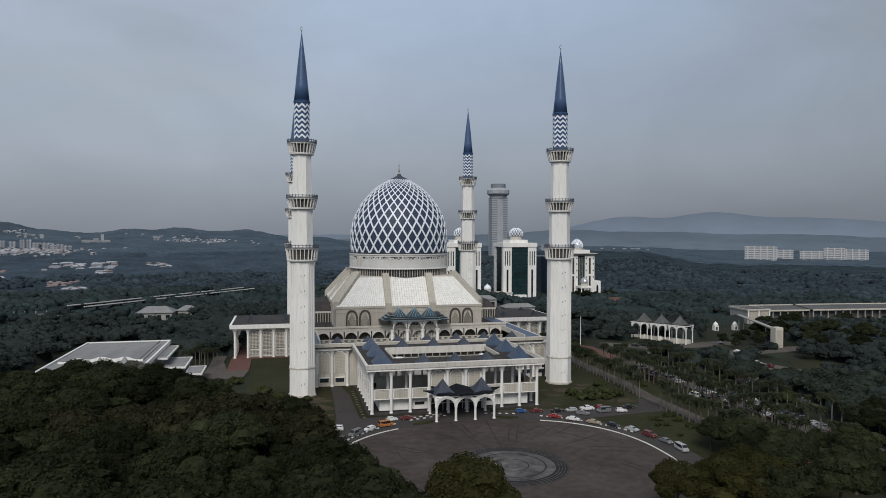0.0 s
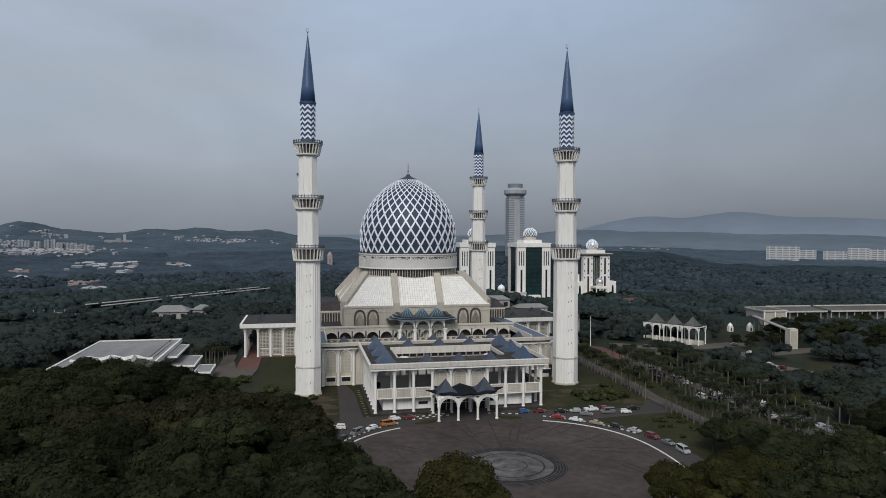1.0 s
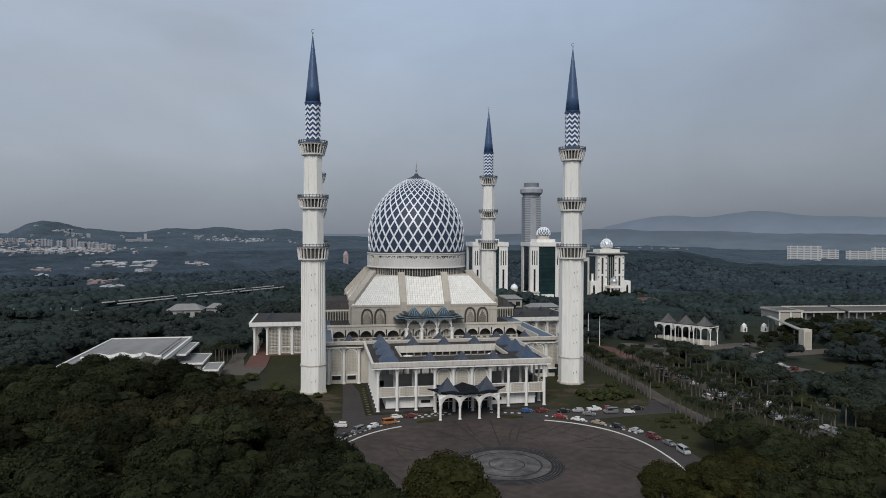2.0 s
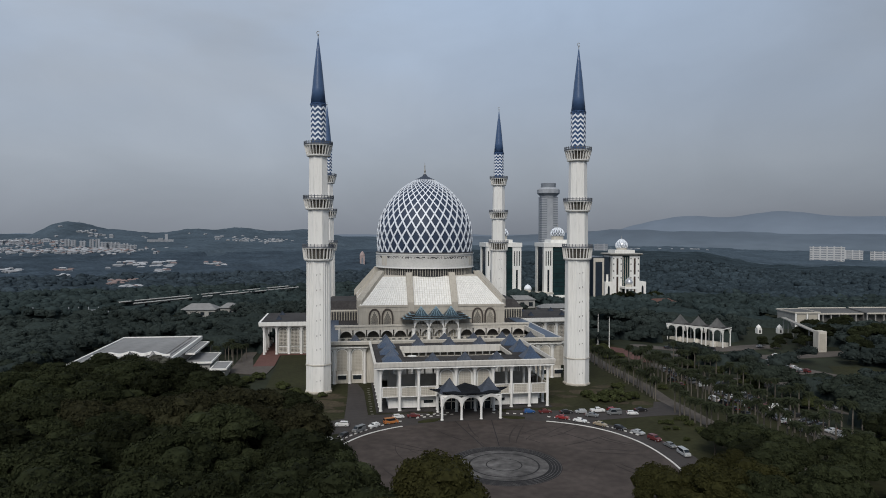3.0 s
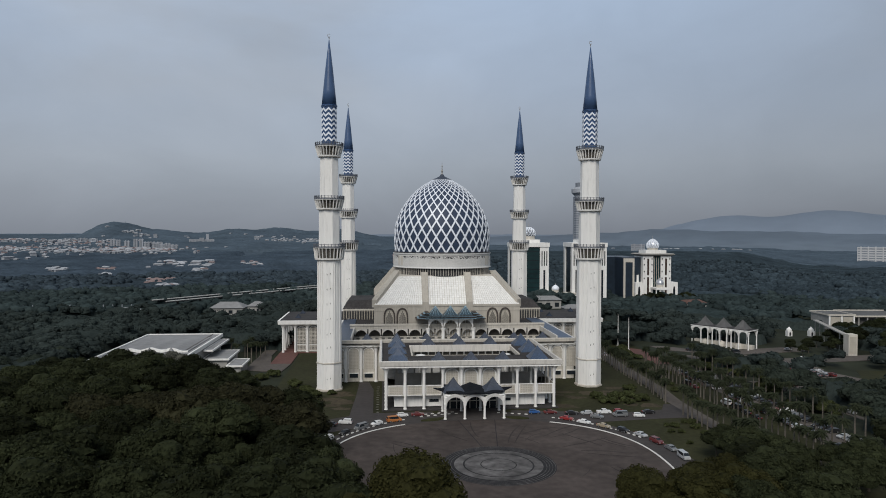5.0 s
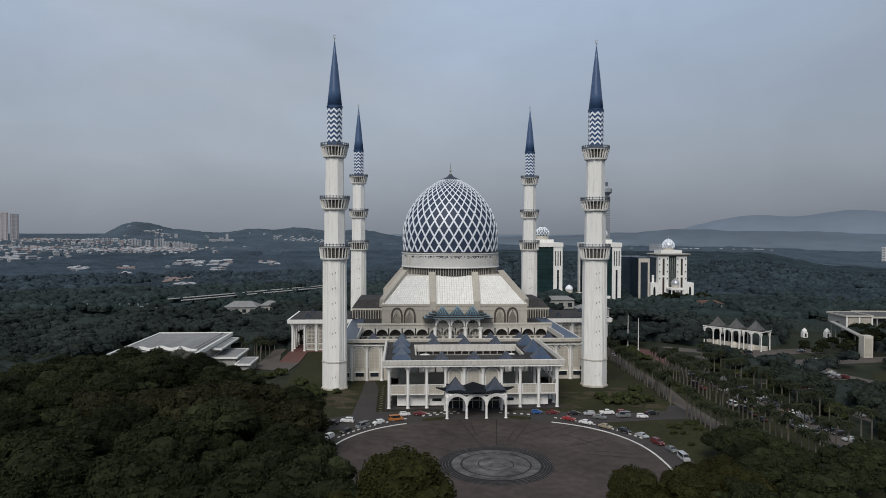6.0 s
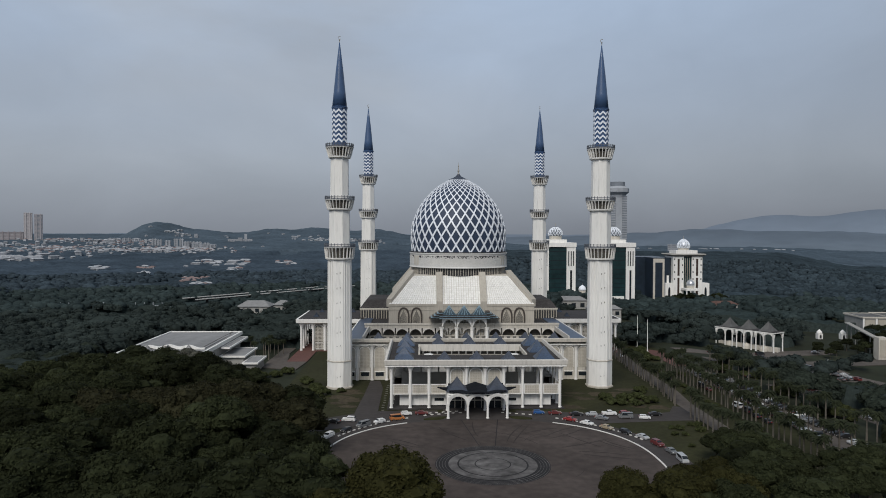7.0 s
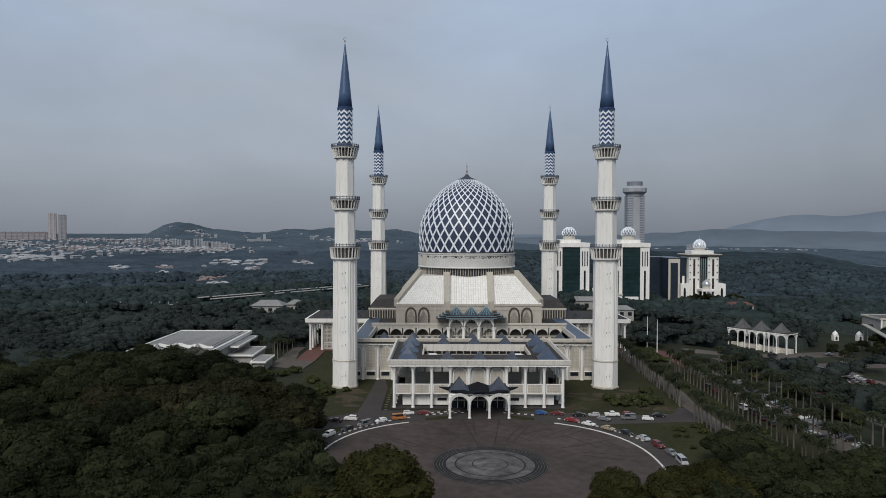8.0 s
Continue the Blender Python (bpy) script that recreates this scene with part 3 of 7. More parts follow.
    for (x, y) in base:
        g = Geo()
        d = Vector((x, y, 0)).normalized()
        s = Vector((-d.y, d.x, 0))
        back = Vector((0, 1.3 if y < 0 else -1.3, 0))
        lo, hi = Vector((x, y, 28.3)) + back, Vector((x * 0.685, y * 0.7, 28.3 + rise + 0.4)) + back
        rings = []
        for p, lift in ((lo, 2.3), (hi, 2.2)):
            rings.append([tuple(p - s * 1.7 + Vector((0, 0, -1.5))), tuple(p + s * 1.7 + Vector((0, 0, -1.5))), tuple(p + s * 1.7 + Vector((0, 0, lift))), tuple(p - s * 1.7 + Vector((0, 0, lift)))])
        part("hip_beam", g.loft(rings), GREY, t, "raised grey stone hip beam")
    # pointed twin windows in the front wall
    for x in (-28.6, -22.3, 22.3, 28.6):
        w = part("window", gothic(x, -34.5, 17.4, 4.2, 8.5, 0.25, 0.0), SCREEN, t, "pointed arch window with grey screen and dark frame")
        part("window_frame", gothic_frame(x, -34.75, 17.4, 4.2, 8.5), BROWN, w)
        for k in range(-3, 4):
            top_z = 17.6 + 7.6 - abs(k) * 1.0
            part("window_slot", Geo().box(x + k * 0.52 - 0.12, -34.82, 17.9, x + k * 0.52 + 0.12, -34.6, top_z), DARK, w)
    return t


def gothic_outline(x, z, w, h, n=10):
    pts = [(x - w / 2, z), (x + w / 2, z)]
    s = z + h * 0.55
    for i in range(n + 1):
        u = i / n
        pts.append((x + w / 2 * math.cos(u * math.pi / 2) ** 0.8 if i < n else x, s + h * 0.45 * math.sin(u * math.pi / 2) ** 1.05))
    for i in range(n - 1, -1, -1):
        u = i / n
        pts.append((x - w / 2 * math.cos(u * math.pi / 2) ** 0.8, s + h * 0.45 * math.sin(u * math.pi / 2) ** 1.05))
    return pts


def gothic(x, y, z, w, h, out, back):
    o = gothic_outline(x, z, w, h)
    return Geo().loft([[(a, y - out, b) for a, b in o], [(a, y + back + 0.02, b) for a, b in o]])


def gothic_frame(x, y, z, w, h):
    a, b = gothic_outline(x, z, w, h), gothic_outline(x, z - 0.2, w + 1.5, h + 1.0)
    g, n = Geo(), len(a)
    rings = [[(a[i][0], y - 0.35, a[i][1]), (b[i][0], y - 0.35, b[i][1]), (b[i][0], y + 0.25, b[i][1]), (a[i][0], y + 0.25, a[i][1])] for i in list(range(n)) + [0]]
    return g.loft(rings, (False, False))


prayer_hall()

# ---- shared pieces of the arcaded blocks ----
def column(h, r=0.54, spread=1.9):
    """Slender column whose head flares out like a lotus."""
    return Geo().lathe([(r * 1.25, 0), (r * 1.25, 0.5), (r, 0.7), (r * 0.92, h - 2.8), (r * 1.15, h - 1.9), (r * 1.7, h - 1.0), (spread * 0.72, h - 0.35), (spread, h)], 12)


def frame_ring(x0, x1, y0, y1, hx0, hx1, hy0, hy1, z0, z1):
    """A slab with a rectangular hole."""
    o = [(x0, y0), (x1, y0), (x1, y1), (x0, y1)]
    h = [(hx0, hy0), (hx1, hy0), (hx1, hy1), (hx0, hy1)]
    rings = []
    for i in (0, 1, 2, 3, 0):
        rings.append([(*o[i], z0), (*h[i], z0), (*h[i], z1), (*o[i], z1)])
    return Geo().loft(rings, (False, False))


def screen(parent, x0, x1, y, z0, z1, along="x", out=-1, cells=8, arched=True, back=SCREEN, name="screen"):
    """Pierced screen: a dark back, a lattice of bars and a raised arched border."""
    sw = (lambda a, b, c: (a, b, c)) if along == "x" else (lambda a, b, c: (b, a, c))
    w = x1 - x0
    g = Geo()
    a, b = sw(x0, y, z0), sw(x1, y - out * 0.15, z1)
    g.box(min(a[0], b[0]), min(a[1], b[1]), z0, max(a[0], b[0]), max(a[1], b[1]), z1)
    s = part(name, g, back, parent, "pierced grey screen")
    bars = Geo()
    step = w / cells
    rows = max(2, round((z1 - z0) / step))

    def bar(u0, u1, w0, w1, o=0.12):
        p, q = sw(u0, y + out * 0.02, w0), sw(u1, y + out * o, w1)
        bars.box(min(p[0], q[0]), min(p[1], q[1]), w0, max(p[0], q[0]), max(p[1], q[1]), w1)

    for i in range(1, cells):
        bar(x0 + i * step - step * 0.16, x0 + i * step + step * 0.16, z0 + 0.1, z1 - 0.1)
    for j in range(1, rows):
        z = z0 + (z1 - z0) * j / rows
        bar(x0 + 0.1, x1 - 0.1, z - step * 0.16, z + step * 0.16, 0.115)
    part("lattice", bars, CREAM, s)
    border = Geo()
    t = 0.28
    if arched:
        n, rings = 14, []
        r = w / 2
        pts = [(x0, z0), (x0, z1 - r * 0.8)] + [((x0 + x1) / 2 - r * math.cos(math.pi * i / n), z1 - r * 0.8 + r * 0.8 * math.sin(math.pi * i / n)) for i in range(1, n)] + [(x1, z1 - r * 0.8), (x1, z0)]
        mid, mz = (x0 + x1) / 2, z0
        for u, z in pts:
            k = (w / 2 - t) / (w / 2)
            iu, iz = mid + (u - mid) * k, z0 + (z - z0) * (1 - t / (z1 - z0))
            rings.append([sw(u, y + out * 0.0, z), sw(u, y + out * 0.3, z), sw(iu, y + out * 0.3, iz), sw(iu, y, iz)])
        border.loft(rings)
    else:
        for u0, u1, w0, w1 in ((x0, x1, z0, z0 + t), (x0, x1, z1 - t, z1), (x0, x0 + t, z0 + t, z1 - t), (x1 - t, x1, z0 + t, z1 - t)):
            p, q = sw(u0, y - out * 0.05, w0), sw(u1, y + out * 0.25, w1)
            border.box(min(p[0], q[0]), min(p[1], q[1]), w0, max(p[0], q[0]), max(p[1], q[1]), w1)
    part("screen_border", border, WHITE, s)
    return s


PYR = Geo().pyramid(0, 0, 0, 2.7, 3.5).mesh("roof_pyramid", SLATE)
PYRLOW = Geo().pyramid(0, 0, 0, 1.5, 2.3).mesh("roof_pyramid", SLATEDECK)
PYRBIG = Geo().pyramid(0, 0, 0, 3.6, 4.7).mesh("roof_pyramid", SLATEBLUE)


def pyramids(parent, spots, z, mesh):
    for x, y in spots:
        o = part("roof_pyramid", mesh, SLATE, parent, "slate-blue pyramid roof light")
        o.location = (x, y, z)


# ---- entrance portico, with an open court in its roof ----
def portico():
    t = thing("portico", (0, -13, 0), "white two-storey colonnaded portico with flat dark roof", "portico")
    X, Y1 = 31.2, 47.5
    part("roof_edge", frame_ring(-X - 1.4, X + 1.4, -1.2, Y1, -X + 0.6, X - 0.6, 0.9, Y1, 15.42, 15.9), WHITE, t)
    edge = Geo()
    edge.loft([[(-X - 0.6, -0.4, 15.6), (-X - 1.6, -1.4, 16.1), (-X - 1.8, -1.6, 17.7), (-X - 0.9, -0.8, 17.9), (-X - 0.6, -0.4, 16.6)],
               [(X + 0.6, -0.4, 15.6), (X + 1.6, -1.4, 16.1), (X + 1.8, -1.6, 17.7), (X + 0.9, -0.8, 17.9), (X + 0.6, -0.4, 16.6)]])
    part("front_fascia", edge, OFFWHITE, t, "broad flared off-white fascia")
    for s in (-1, 1):
        e = Geo().loft([[(s * (X + 0.6), -0.4, 15.6), (s * (X + 1.6), -1.4, 16.1), (s * (X + 1.8), -1.6, 17.7), (s * (X + 0.9), -0.8, 17.9), (s * (X + 0.6), -0.4, 16.6)],
                        [(s * (X + 0.6), Y1, 15.6), (s * (X + 1.6), Y1, 16.1), (s * (X + 1.8), Y1, 17.7), (s * (X + 0.9), Y1, 17.9), (s * (X + 0.6), Y1, 16.6)]])
        part("side_fascia", e, OFFWHITE, t)
    CX, C0, C1 = 20.6, 15.5, 34.5
    part("roof_deck", frame_ring(-X - 0.55, X + 0.55, -0.4, Y1, -CX, CX, C0, C1, 15.9, 16.7), DECK, t, "dark weathered flat roof")
    # rim of the roof court
    part("court_rim", Geo().box(-CX - 0.4, C1 - 0.5, 14.9, CX + 0.4, C1 + 0.4, 17.6), OFFWHITE, t)
    for s in (-1, 1):
        part("court_rim", Geo().box(s * CX - 0.3, C0, 15.6, s * CX + 0.3, C1 - 0.5, 17.1), CREAM, t)
    # Rear wall coloured dark for the shaded openings below the rim.
    part("court_rear_wall", Geo().box(-CX, C1 + 0.8, 8.6, CX, C1 + 1.2, 14.9), HOLE, t)
    rail = Geo().box(-CX, C1 - 0.4, 12.9, CX, C1 - 0.1, 13.5)
    part("court_balustrade", rail, GREY, t)
    cm = Geo().box(-0.22, -0.2, 8.6, 0.22, 0.2, 16).mesh("court_post", DULLWALL)
    for k in range(14):
        part("court_post", cm, DULLWALL, t).location = (-CX + 1.5 + k * (2 * CX - 3) / 13, C1 - 0.2, 0)
    part("court_floor", Geo().box(-X + 1, 14.5, 8.2, X - 1, Y1, 8.6), CONC, t)
    # columns
    cm = column(15.4).mesh("column", WHITE)
    step = 61.0 / 9
    xs = [-30.5 + step * i for i in range(10)]
    for x in xs:
        part("column", cm, WHITE, t).location = (x, 0.5, 0)
    for s in (-30.5, 30.5):
        for k in range(1, 8):
            part("column", cm, WHITE, t).location = (s, 0.5 + k * 6.1, 0)
    for x in xs[1:3] + xs[7:9]:
        for k in (1, 2, 3):
            part("column", cm, WHITE, t).location = (x, 0.5 + k * 6.1 * 1.3, 0)
    for i in range(9):
        a, b = xs[i] + 0.55, xs[i + 1] - 0.55
        part("arch", Geo().arch(a - 0.2, b + 0.2, 0.1, 0.9, 13.2, 15.2, 15.45, 3.4), WHITE, t)
        if 3 <= i <= 5:
            part("screen_wall", Geo().box(a - 0.5, 1.6, 5, b + 0.5, 2.0, 15.3), WHITE, t)
            screen(t, a + 0.35, b - 0.35, 1.45, 6.0, 14.6, cells=8)
        else:
            screen(t, a, b, 0.35, 5.2, 8.9, cells=9, arched=False, name="balcony_panel")
    for s in (-30.5, 30.5):
        for k in range(7):
            a, b = 0.5 + k * 6.1 + 0.5, 0.5 + (k + 1) * 6.1 - 0.5
            part("arch", Geo().arch(a - 0.2, b + 0.2, s - 0.4, s + 0.4, 12.6, 15.0, 15.45, 3.2, along="y"), WHITE, t)
            screen(t, a, b, s, 5.2, 8.9, along="y", out=1 if s > 0 else -1, cells=9, arched=False, name="balcony_panel")
    # closed ground floor, set back
    part("ground_floor_wall", Geo().box(-X + 3.6, 2.6, 0.7, X - 3.6, Y1, 5.0), WHITE, t)
    part("upper_floor", Geo().box(-X + 0.6, 1.0, 4.9, X - 0.6, Y1, 5.3), CREAM, t)
    part("rear_wall", Geo().box(-X + 4, 14.0, 5.3, X - 4, 14.4, 10.4), DULLWALL, t)
    post = Geo().box(-0.3, 14.0, 10.4, 0.3, 14.4, 15.6).mesh("court_post", DULLWALL)
    for k in range(17):
        part("court_post", post, DULLWALL, t).location = (-26.4 + 3.3 * k, 0, 0)
    for s in (-1, 1):
        part("dark_opening", Geo().box(s * 13.2 - 1.7, 2.45, 2.3, s * 13.2 + 1.7, 2.62, 3.3), GLASS, t)
    part("plinth", Geo().box(-X - 0.8, -0.8, -0.2, X + 0.8, Y1, 0.3), DECK, t)
    pyramids(t, [(x, 5.0) for x in (-11.3, 0.6, 12.5)], 16.7, PYR)
    pyramids(t, [(x, 41.0) for x in (-12.6, 0.4, 13.4)], 16.7, PYR)
    pyramids(t, [(s * 26, y) for s in (-1, 1) for y in (8, 23.5, 39)], 16.7, PYRBIG)


portico()


# ---- arched entrance canopy ----
def scallop(x0, x1, y0, y1, spring, crown, low, swell, n=16):
    """An arch whose upper edge rises over the crown and dips towards its columns."""
    mid, half, rings = (x0 + x1) / 2, (x1 - x0) / 2, []
    for i in range(n + 1):
        a = -math.cos(math.pi * i / n)
        u = min(1.0, abs(a) * half / (half - 0.32))
        z = spring + (crown - spring) * (1 - u ** 2.1) ** 0.5
        x, top = mid + half * a, low + swell * (1 - abs(a) ** 1.6)
        rings.append([(x, y0, z), (x, y1, z), (x, y1, top), (x, y0 - 0.35, top)])
    return Geo().loft(rings)


def canopy():
    t = thing("entrance_canopy", (-0.4, -26.2, 0), "white arched entrance canopy with dark blue pyramid roofs", "canopy")
    xs = [-10.1, -3.4, 3.4, 10.1]
    cm = Geo().lathe([(0.56, 0), (0.56, 0.35), (0.43, 0.5), (0.4, 4.2), (0.62, 5.4)], 12).mesh("column", WHITE)
    for y in (0, 10.5):
        for x in xs:
            part("column", cm, WHITE, t).location = (x, y, 0)
        for i in range(3):
            part("arch", scallop(xs[i], xs[i + 1], y - 0.5, y + 0.5, 4.4, 7.7, 7.45, 1.35), WHITE, t)
    for x in (xs[0], xs[3]):
        part("arch", Geo().arch(0.3, 10.2, x - 0.45, x + 0.45, 4.9, 7.8, 8.25, 2.1, along="y"), WHITE, t)
    # wavy edge of the roof: four sloping blue planes meeting in valleys
    g = Geo()
    for i, cx in enumerate((-6.9, 6.9)):
        ring = lambda s, z: [(cx - s, 4.5 - s * 1.0, z), (cx + s, 4.5 - s * 1.0, z), (cx + s, 4.5 + s * 1.0, z), (cx - s, 4.5 + s * 1.0, z)]
        part("pyramid_roof", Geo().loft([ring(3.7, 8.9), ring(3.5, 9.2), ring(2.0, 10.6), ring(1.0, 12.1), ring(0.05, 13.6)]), SLATE, t)
    flat = Geo()
    star = []
    for i in range(16):
        a = 2 * math.pi * i / 16
        rx, ry = (13.8, 8.0) if i % 2 == 0 else (10.8, 6.2)
        star.append((rx * math.cos(a), 5 + ry * math.sin(a)))
    tip = lambda i: 0.9 if i % 2 == 0 else 0.0
    flat.loft([[(x, y, 8.6 + tip(i)) for i, (x, y) in enumerate(star)], [(x, y, 8.95 + tip(i)) for i, (x, y) in enumerate(star)], [(x * 0.3, 5 + (y - 5) * 0.3, 9.3) for x, y in star]])
    part("canopy_roof", flat, DARKROOF, t, "blackish jagged roof edge")
    part("ceiling", Geo().box(-10.1, 0, 8.1, 10.1, 10.5, 8.5), WHITE, t)
    part("base_step", Geo().box(-11.5, -1.0, -0.1, 11.5, 14, 0.12), ASPHALT, t)
    glazed = Geo().box(-9.8, 13.4, 0.3, 9.8, 13.6, 4.9)
    glz = part("entrance_glazing", glazed, GLASS, t, "dark glass entrance doors")
    for k in range(9):
        x = -9.6 + 2.4 * k
        part("door_frame", Geo().box(x - 0.12, 13.25, 0.3, x + 0.12, 13.42, 4.9), CREAM, glz)
    part("door_rail", Geo().box(-9.8, 13.25, 2.9, 9.8, 13.41, 3.2), CREAM, glz)


canopy()


# ---- courtyard block between portico and hall ----
def court_block():
    t = thing("courtyard_block", (0, 35, 0), "white arcaded courtyard block with screened bays", "building")
    X = 51.5
    Y1 = 43.0
    part("front_wall", Geo().box(-X, 0.8, 0, X, 1.4, 16.2), CREAM, t)
    for s in (-1, 1):
        part("side_wall", Geo().box(s * X - 0.3, 1.4, 0, s * X + 0.3, 75, 15.6), CREAM, t)
    e = Geo()
    sec = lambda x: [(x, 1.0, 16.0), (x, -0.9, 16.5), (x, -1.1, 17.8), (x, -0.2, 18.0), (x, 1.2, 17.0)]
    part("front_fascia", e.loft([sec(-X - 1.5), sec(X + 1.5)]), CREAM, t)
    for s in (-1, 1):
        sec2 = lambda y: [(s * (X - 0.2), y, 15.3), (s * (X + 1.4), y, 15.9), (s * (X + 1.5), y, 17.3), (s * (X + 1.0), y, 17.4), (s * (X + 0.8), y, 16.7)]
        part("side_fascia", Geo().loft([sec2(-0.9), sec2(75)]), WHITE, t)
    CX, C0 = 45.5, 6.5
    part("roof_deck", frame_ring(-X, X, 0.2, 79, -CX, CX, C0, Y1 - 3.0, 15.9, 16.8), DECK, t, "dark weathered flat roof")
    for s in (-1, 1):
        part("court_rim", Geo().box(s * CX - 0.3, C0, 15.6, s * CX + 0.3, Y1 - 3.0, 17.9), OFFWHITE, t)
        part("side_deck", Geo().box(s * 49.1 - 3.2, 2.5, 16.85, s * 49.1 + 3.2, 76, 17.2), SLATEBLUE, t, "blue-grey metal roof deck")
    part("court_floor", Geo().box(-CX, 1.4, 7.6, CX, Y1, 8.0), CONC, t)
    # rear arcade under the hall
    part("gallery_fascia", Geo().box(-CX - 2, Y1 - 3.6, 16.9, CX + 2, Y1 - 2.6, 18.5).box(-CX - 2.2, Y1 - 4.0, 18.5, CX + 2.2, Y1 - 2.6, 19.3), CREAM, t)
    part("gallery_roof", Geo().box(-CX - 2, Y1 - 2.6, 18.0, CX + 2, Y1, 18.4), DECK, t)
    step = 6.5
    n = 14
    cm = Geo().lathe([(0.5, 0), (0.45, 4.2), (0.7, 5.2)], 10).mesh("column", WHITE)
    for i in range(n + 1):
        x = -n * step / 2 + i * step
        o = part("column", cm, WHITE, t)
        o.location = (x, Y1 - 3.1, 8.0)
        if i < n:
            part("arch", Geo().arch(x + 0.3, x + step - 0.3, Y1 - 3.5, Y1 - 2.7, 12.9, 16.4, 17.0, 2.0), OFFWHITE, t)
    # Back wall coloured dark for the shade inside the arches.
    part("gallery_back", Geo().box(-CX, Y1 - 0.4, 8, CX, Y1 - 0.1, 18), HOLE, t)
    part("gallery_balustrade", Geo().box(-CX, Y1 - 3.8, 11.9, CX, Y1 - 3.4, 13.0).box(-CX, Y1 - 4.0, 13.0, CX, Y1 - 3.3, 13.25), CREAM, t)
    for k in range(30):
        part("balustrade_slot", Geo().box(-CX + 1.0 + 3.02 * k, Y1 - 3.86, 12.1, -CX + 2.6 + 3.02 * k, Y1 - 3.78, 12.8), GAPGREY, t)
    # Near-black box set in as the shade under the roof edge.
    part("roof_gap", Geo().box(-31, -0.75, 15.6, 31, -0.45, 16.5), DARK, t, "dark strip in place of shade under the roof edge")
    # screened bays of the front wall
    cm = column(15.3, 0.6, 1.9).mesh("column", WHITE)
    for s in (-1, 1):
        xs = [s * (34.6 + 6.3 * i) for i in range(4)]
        for i, x in enumerate(xs):
            part("column", cm, WHITE, t).location = (x, 0.2, 0)
            if i < 3:
                a, b = sorted((x, xs[i + 1]))
                part("arch", Geo().arch(a + 0.5, b - 0.5, -0.1, 0.7, 12.8, 15.0, 15.4, 2.6), WHITE, t)
                screen(t, a + 0.7, b - 0.7, 0.75, 5.4, 14.6, cells=8)
                part("window", Geo().box(a + 1.4, 0.62, 1.7, b - 1.4, 0.82, 3.4), GLASS, t)
                part("window_sill", Geo().box(a + 1.0, 0.5, 3.4, b - 1.0, 0.85, 3.8), WHITE, t)
    pyramids(t, [(-38.5 + 12.8 * k, 3.4) for k in range(7)], 16.8, PYR)


court_block()


# ---- triple canopy over the hall's entrance ----
def triple_canopy():
    t = thing("hall_canopy", (0.9, 71, 8), "small white arched canopy with three teal glazed pyramids", "canopy")
    xs = [-11.0, -3.7, 3.7, 11.0]
    cm = Geo().lathe([(0.85, 0), (0.75, 8.0), (1.2, 9.6)], 12).mesh("column", WHITE)
    for y in (0, 6):
        for x in xs:
            part("column", cm, WHITE, t).location = (x, y, 0)
        for i in range(3):
            part("arch", Geo().arch(xs[i] + 0.2, xs[i + 1] - 0.2, y - 0.4, y + 0.4, 8.4, 13.4, 14.4, 2.0), WHITE, t)
    part("eaves", Geo().box(-13.6, -2.5, 14.4, 13.6, 7.5, 14.8), TEAL, t)
    for s in (-1, 1):
        for k in range(7):
            a, b = sorted((s * 10.6, s * (17.0 - 0.75 * k)))
            part("louvre", Geo().box(a, -3.0 + 0.25 * k, 14.1 + 0.5 * k, b, 6.5, 14.22 + 0.5 * k), TEALRIB if k % 2 else BROWN, t)
    for k in range(4):
        part("front_louvre", Geo().box(-12.2, -3.2 + 0.3 * k, 14.3 + 0.45 * k, 12.2, -2.4 + 0.3 * k, 14.42 + 0.45 * k), TEALRIB if k % 2 == 0 else BROWN, t)
    for cx in (-7.3, 0, 7.3):
        p = part("glazed_pyramid", Geo().pyramid(cx, 2.2, 14.8, 4.1, 5.3), TEAL, t, "teal glass pyramid with pale ribs")
        ribs = Geo()
        for sx, sy in ((-1, -1), (1, -1), (1, 1), (-1, 1)):
            ribs.beam((cx + sx * 3.9, 2.2 + sy * 3.9, 15.0), (cx + sx * 2.15, 2.2 + sy * 2.15, 17.0), 0.2, 0.2)
            ribs.beam((cx + sx * 2.15, 2.2 + sy * 2.15, 17.0), (cx, 2.2, 20.1), 0.2, 0.2)
        for u in (-2.0, 0, 2.0):
            ribs.beam((cx + u, 2.2 - 3.95, 15.0), (cx + u * 0.5, 2.2 - 2.2, 17.05), 0.12, 0.12)
            ribs.beam((cx + u * 0.5, 2.2 - 2.2, 17.05), (cx, 2.2, 20.1), 0.12, 0.12)
        part("rib_frame", ribs, TEALRIB, p)
    glazing = Geo().box(-10.8, 5.9, 0, 10.8, 6.1, 12.8)
    part("rear_glazing", glazing, SCREEN, t)
    for k in range(17):
        x = -10.4 + 1.3 * k
        part("vertical_fin", Geo().box(x - 0.15, 5.5, 0, x + 0.15, 5.9, 12.8), WHITE, t)


triple_canopy()


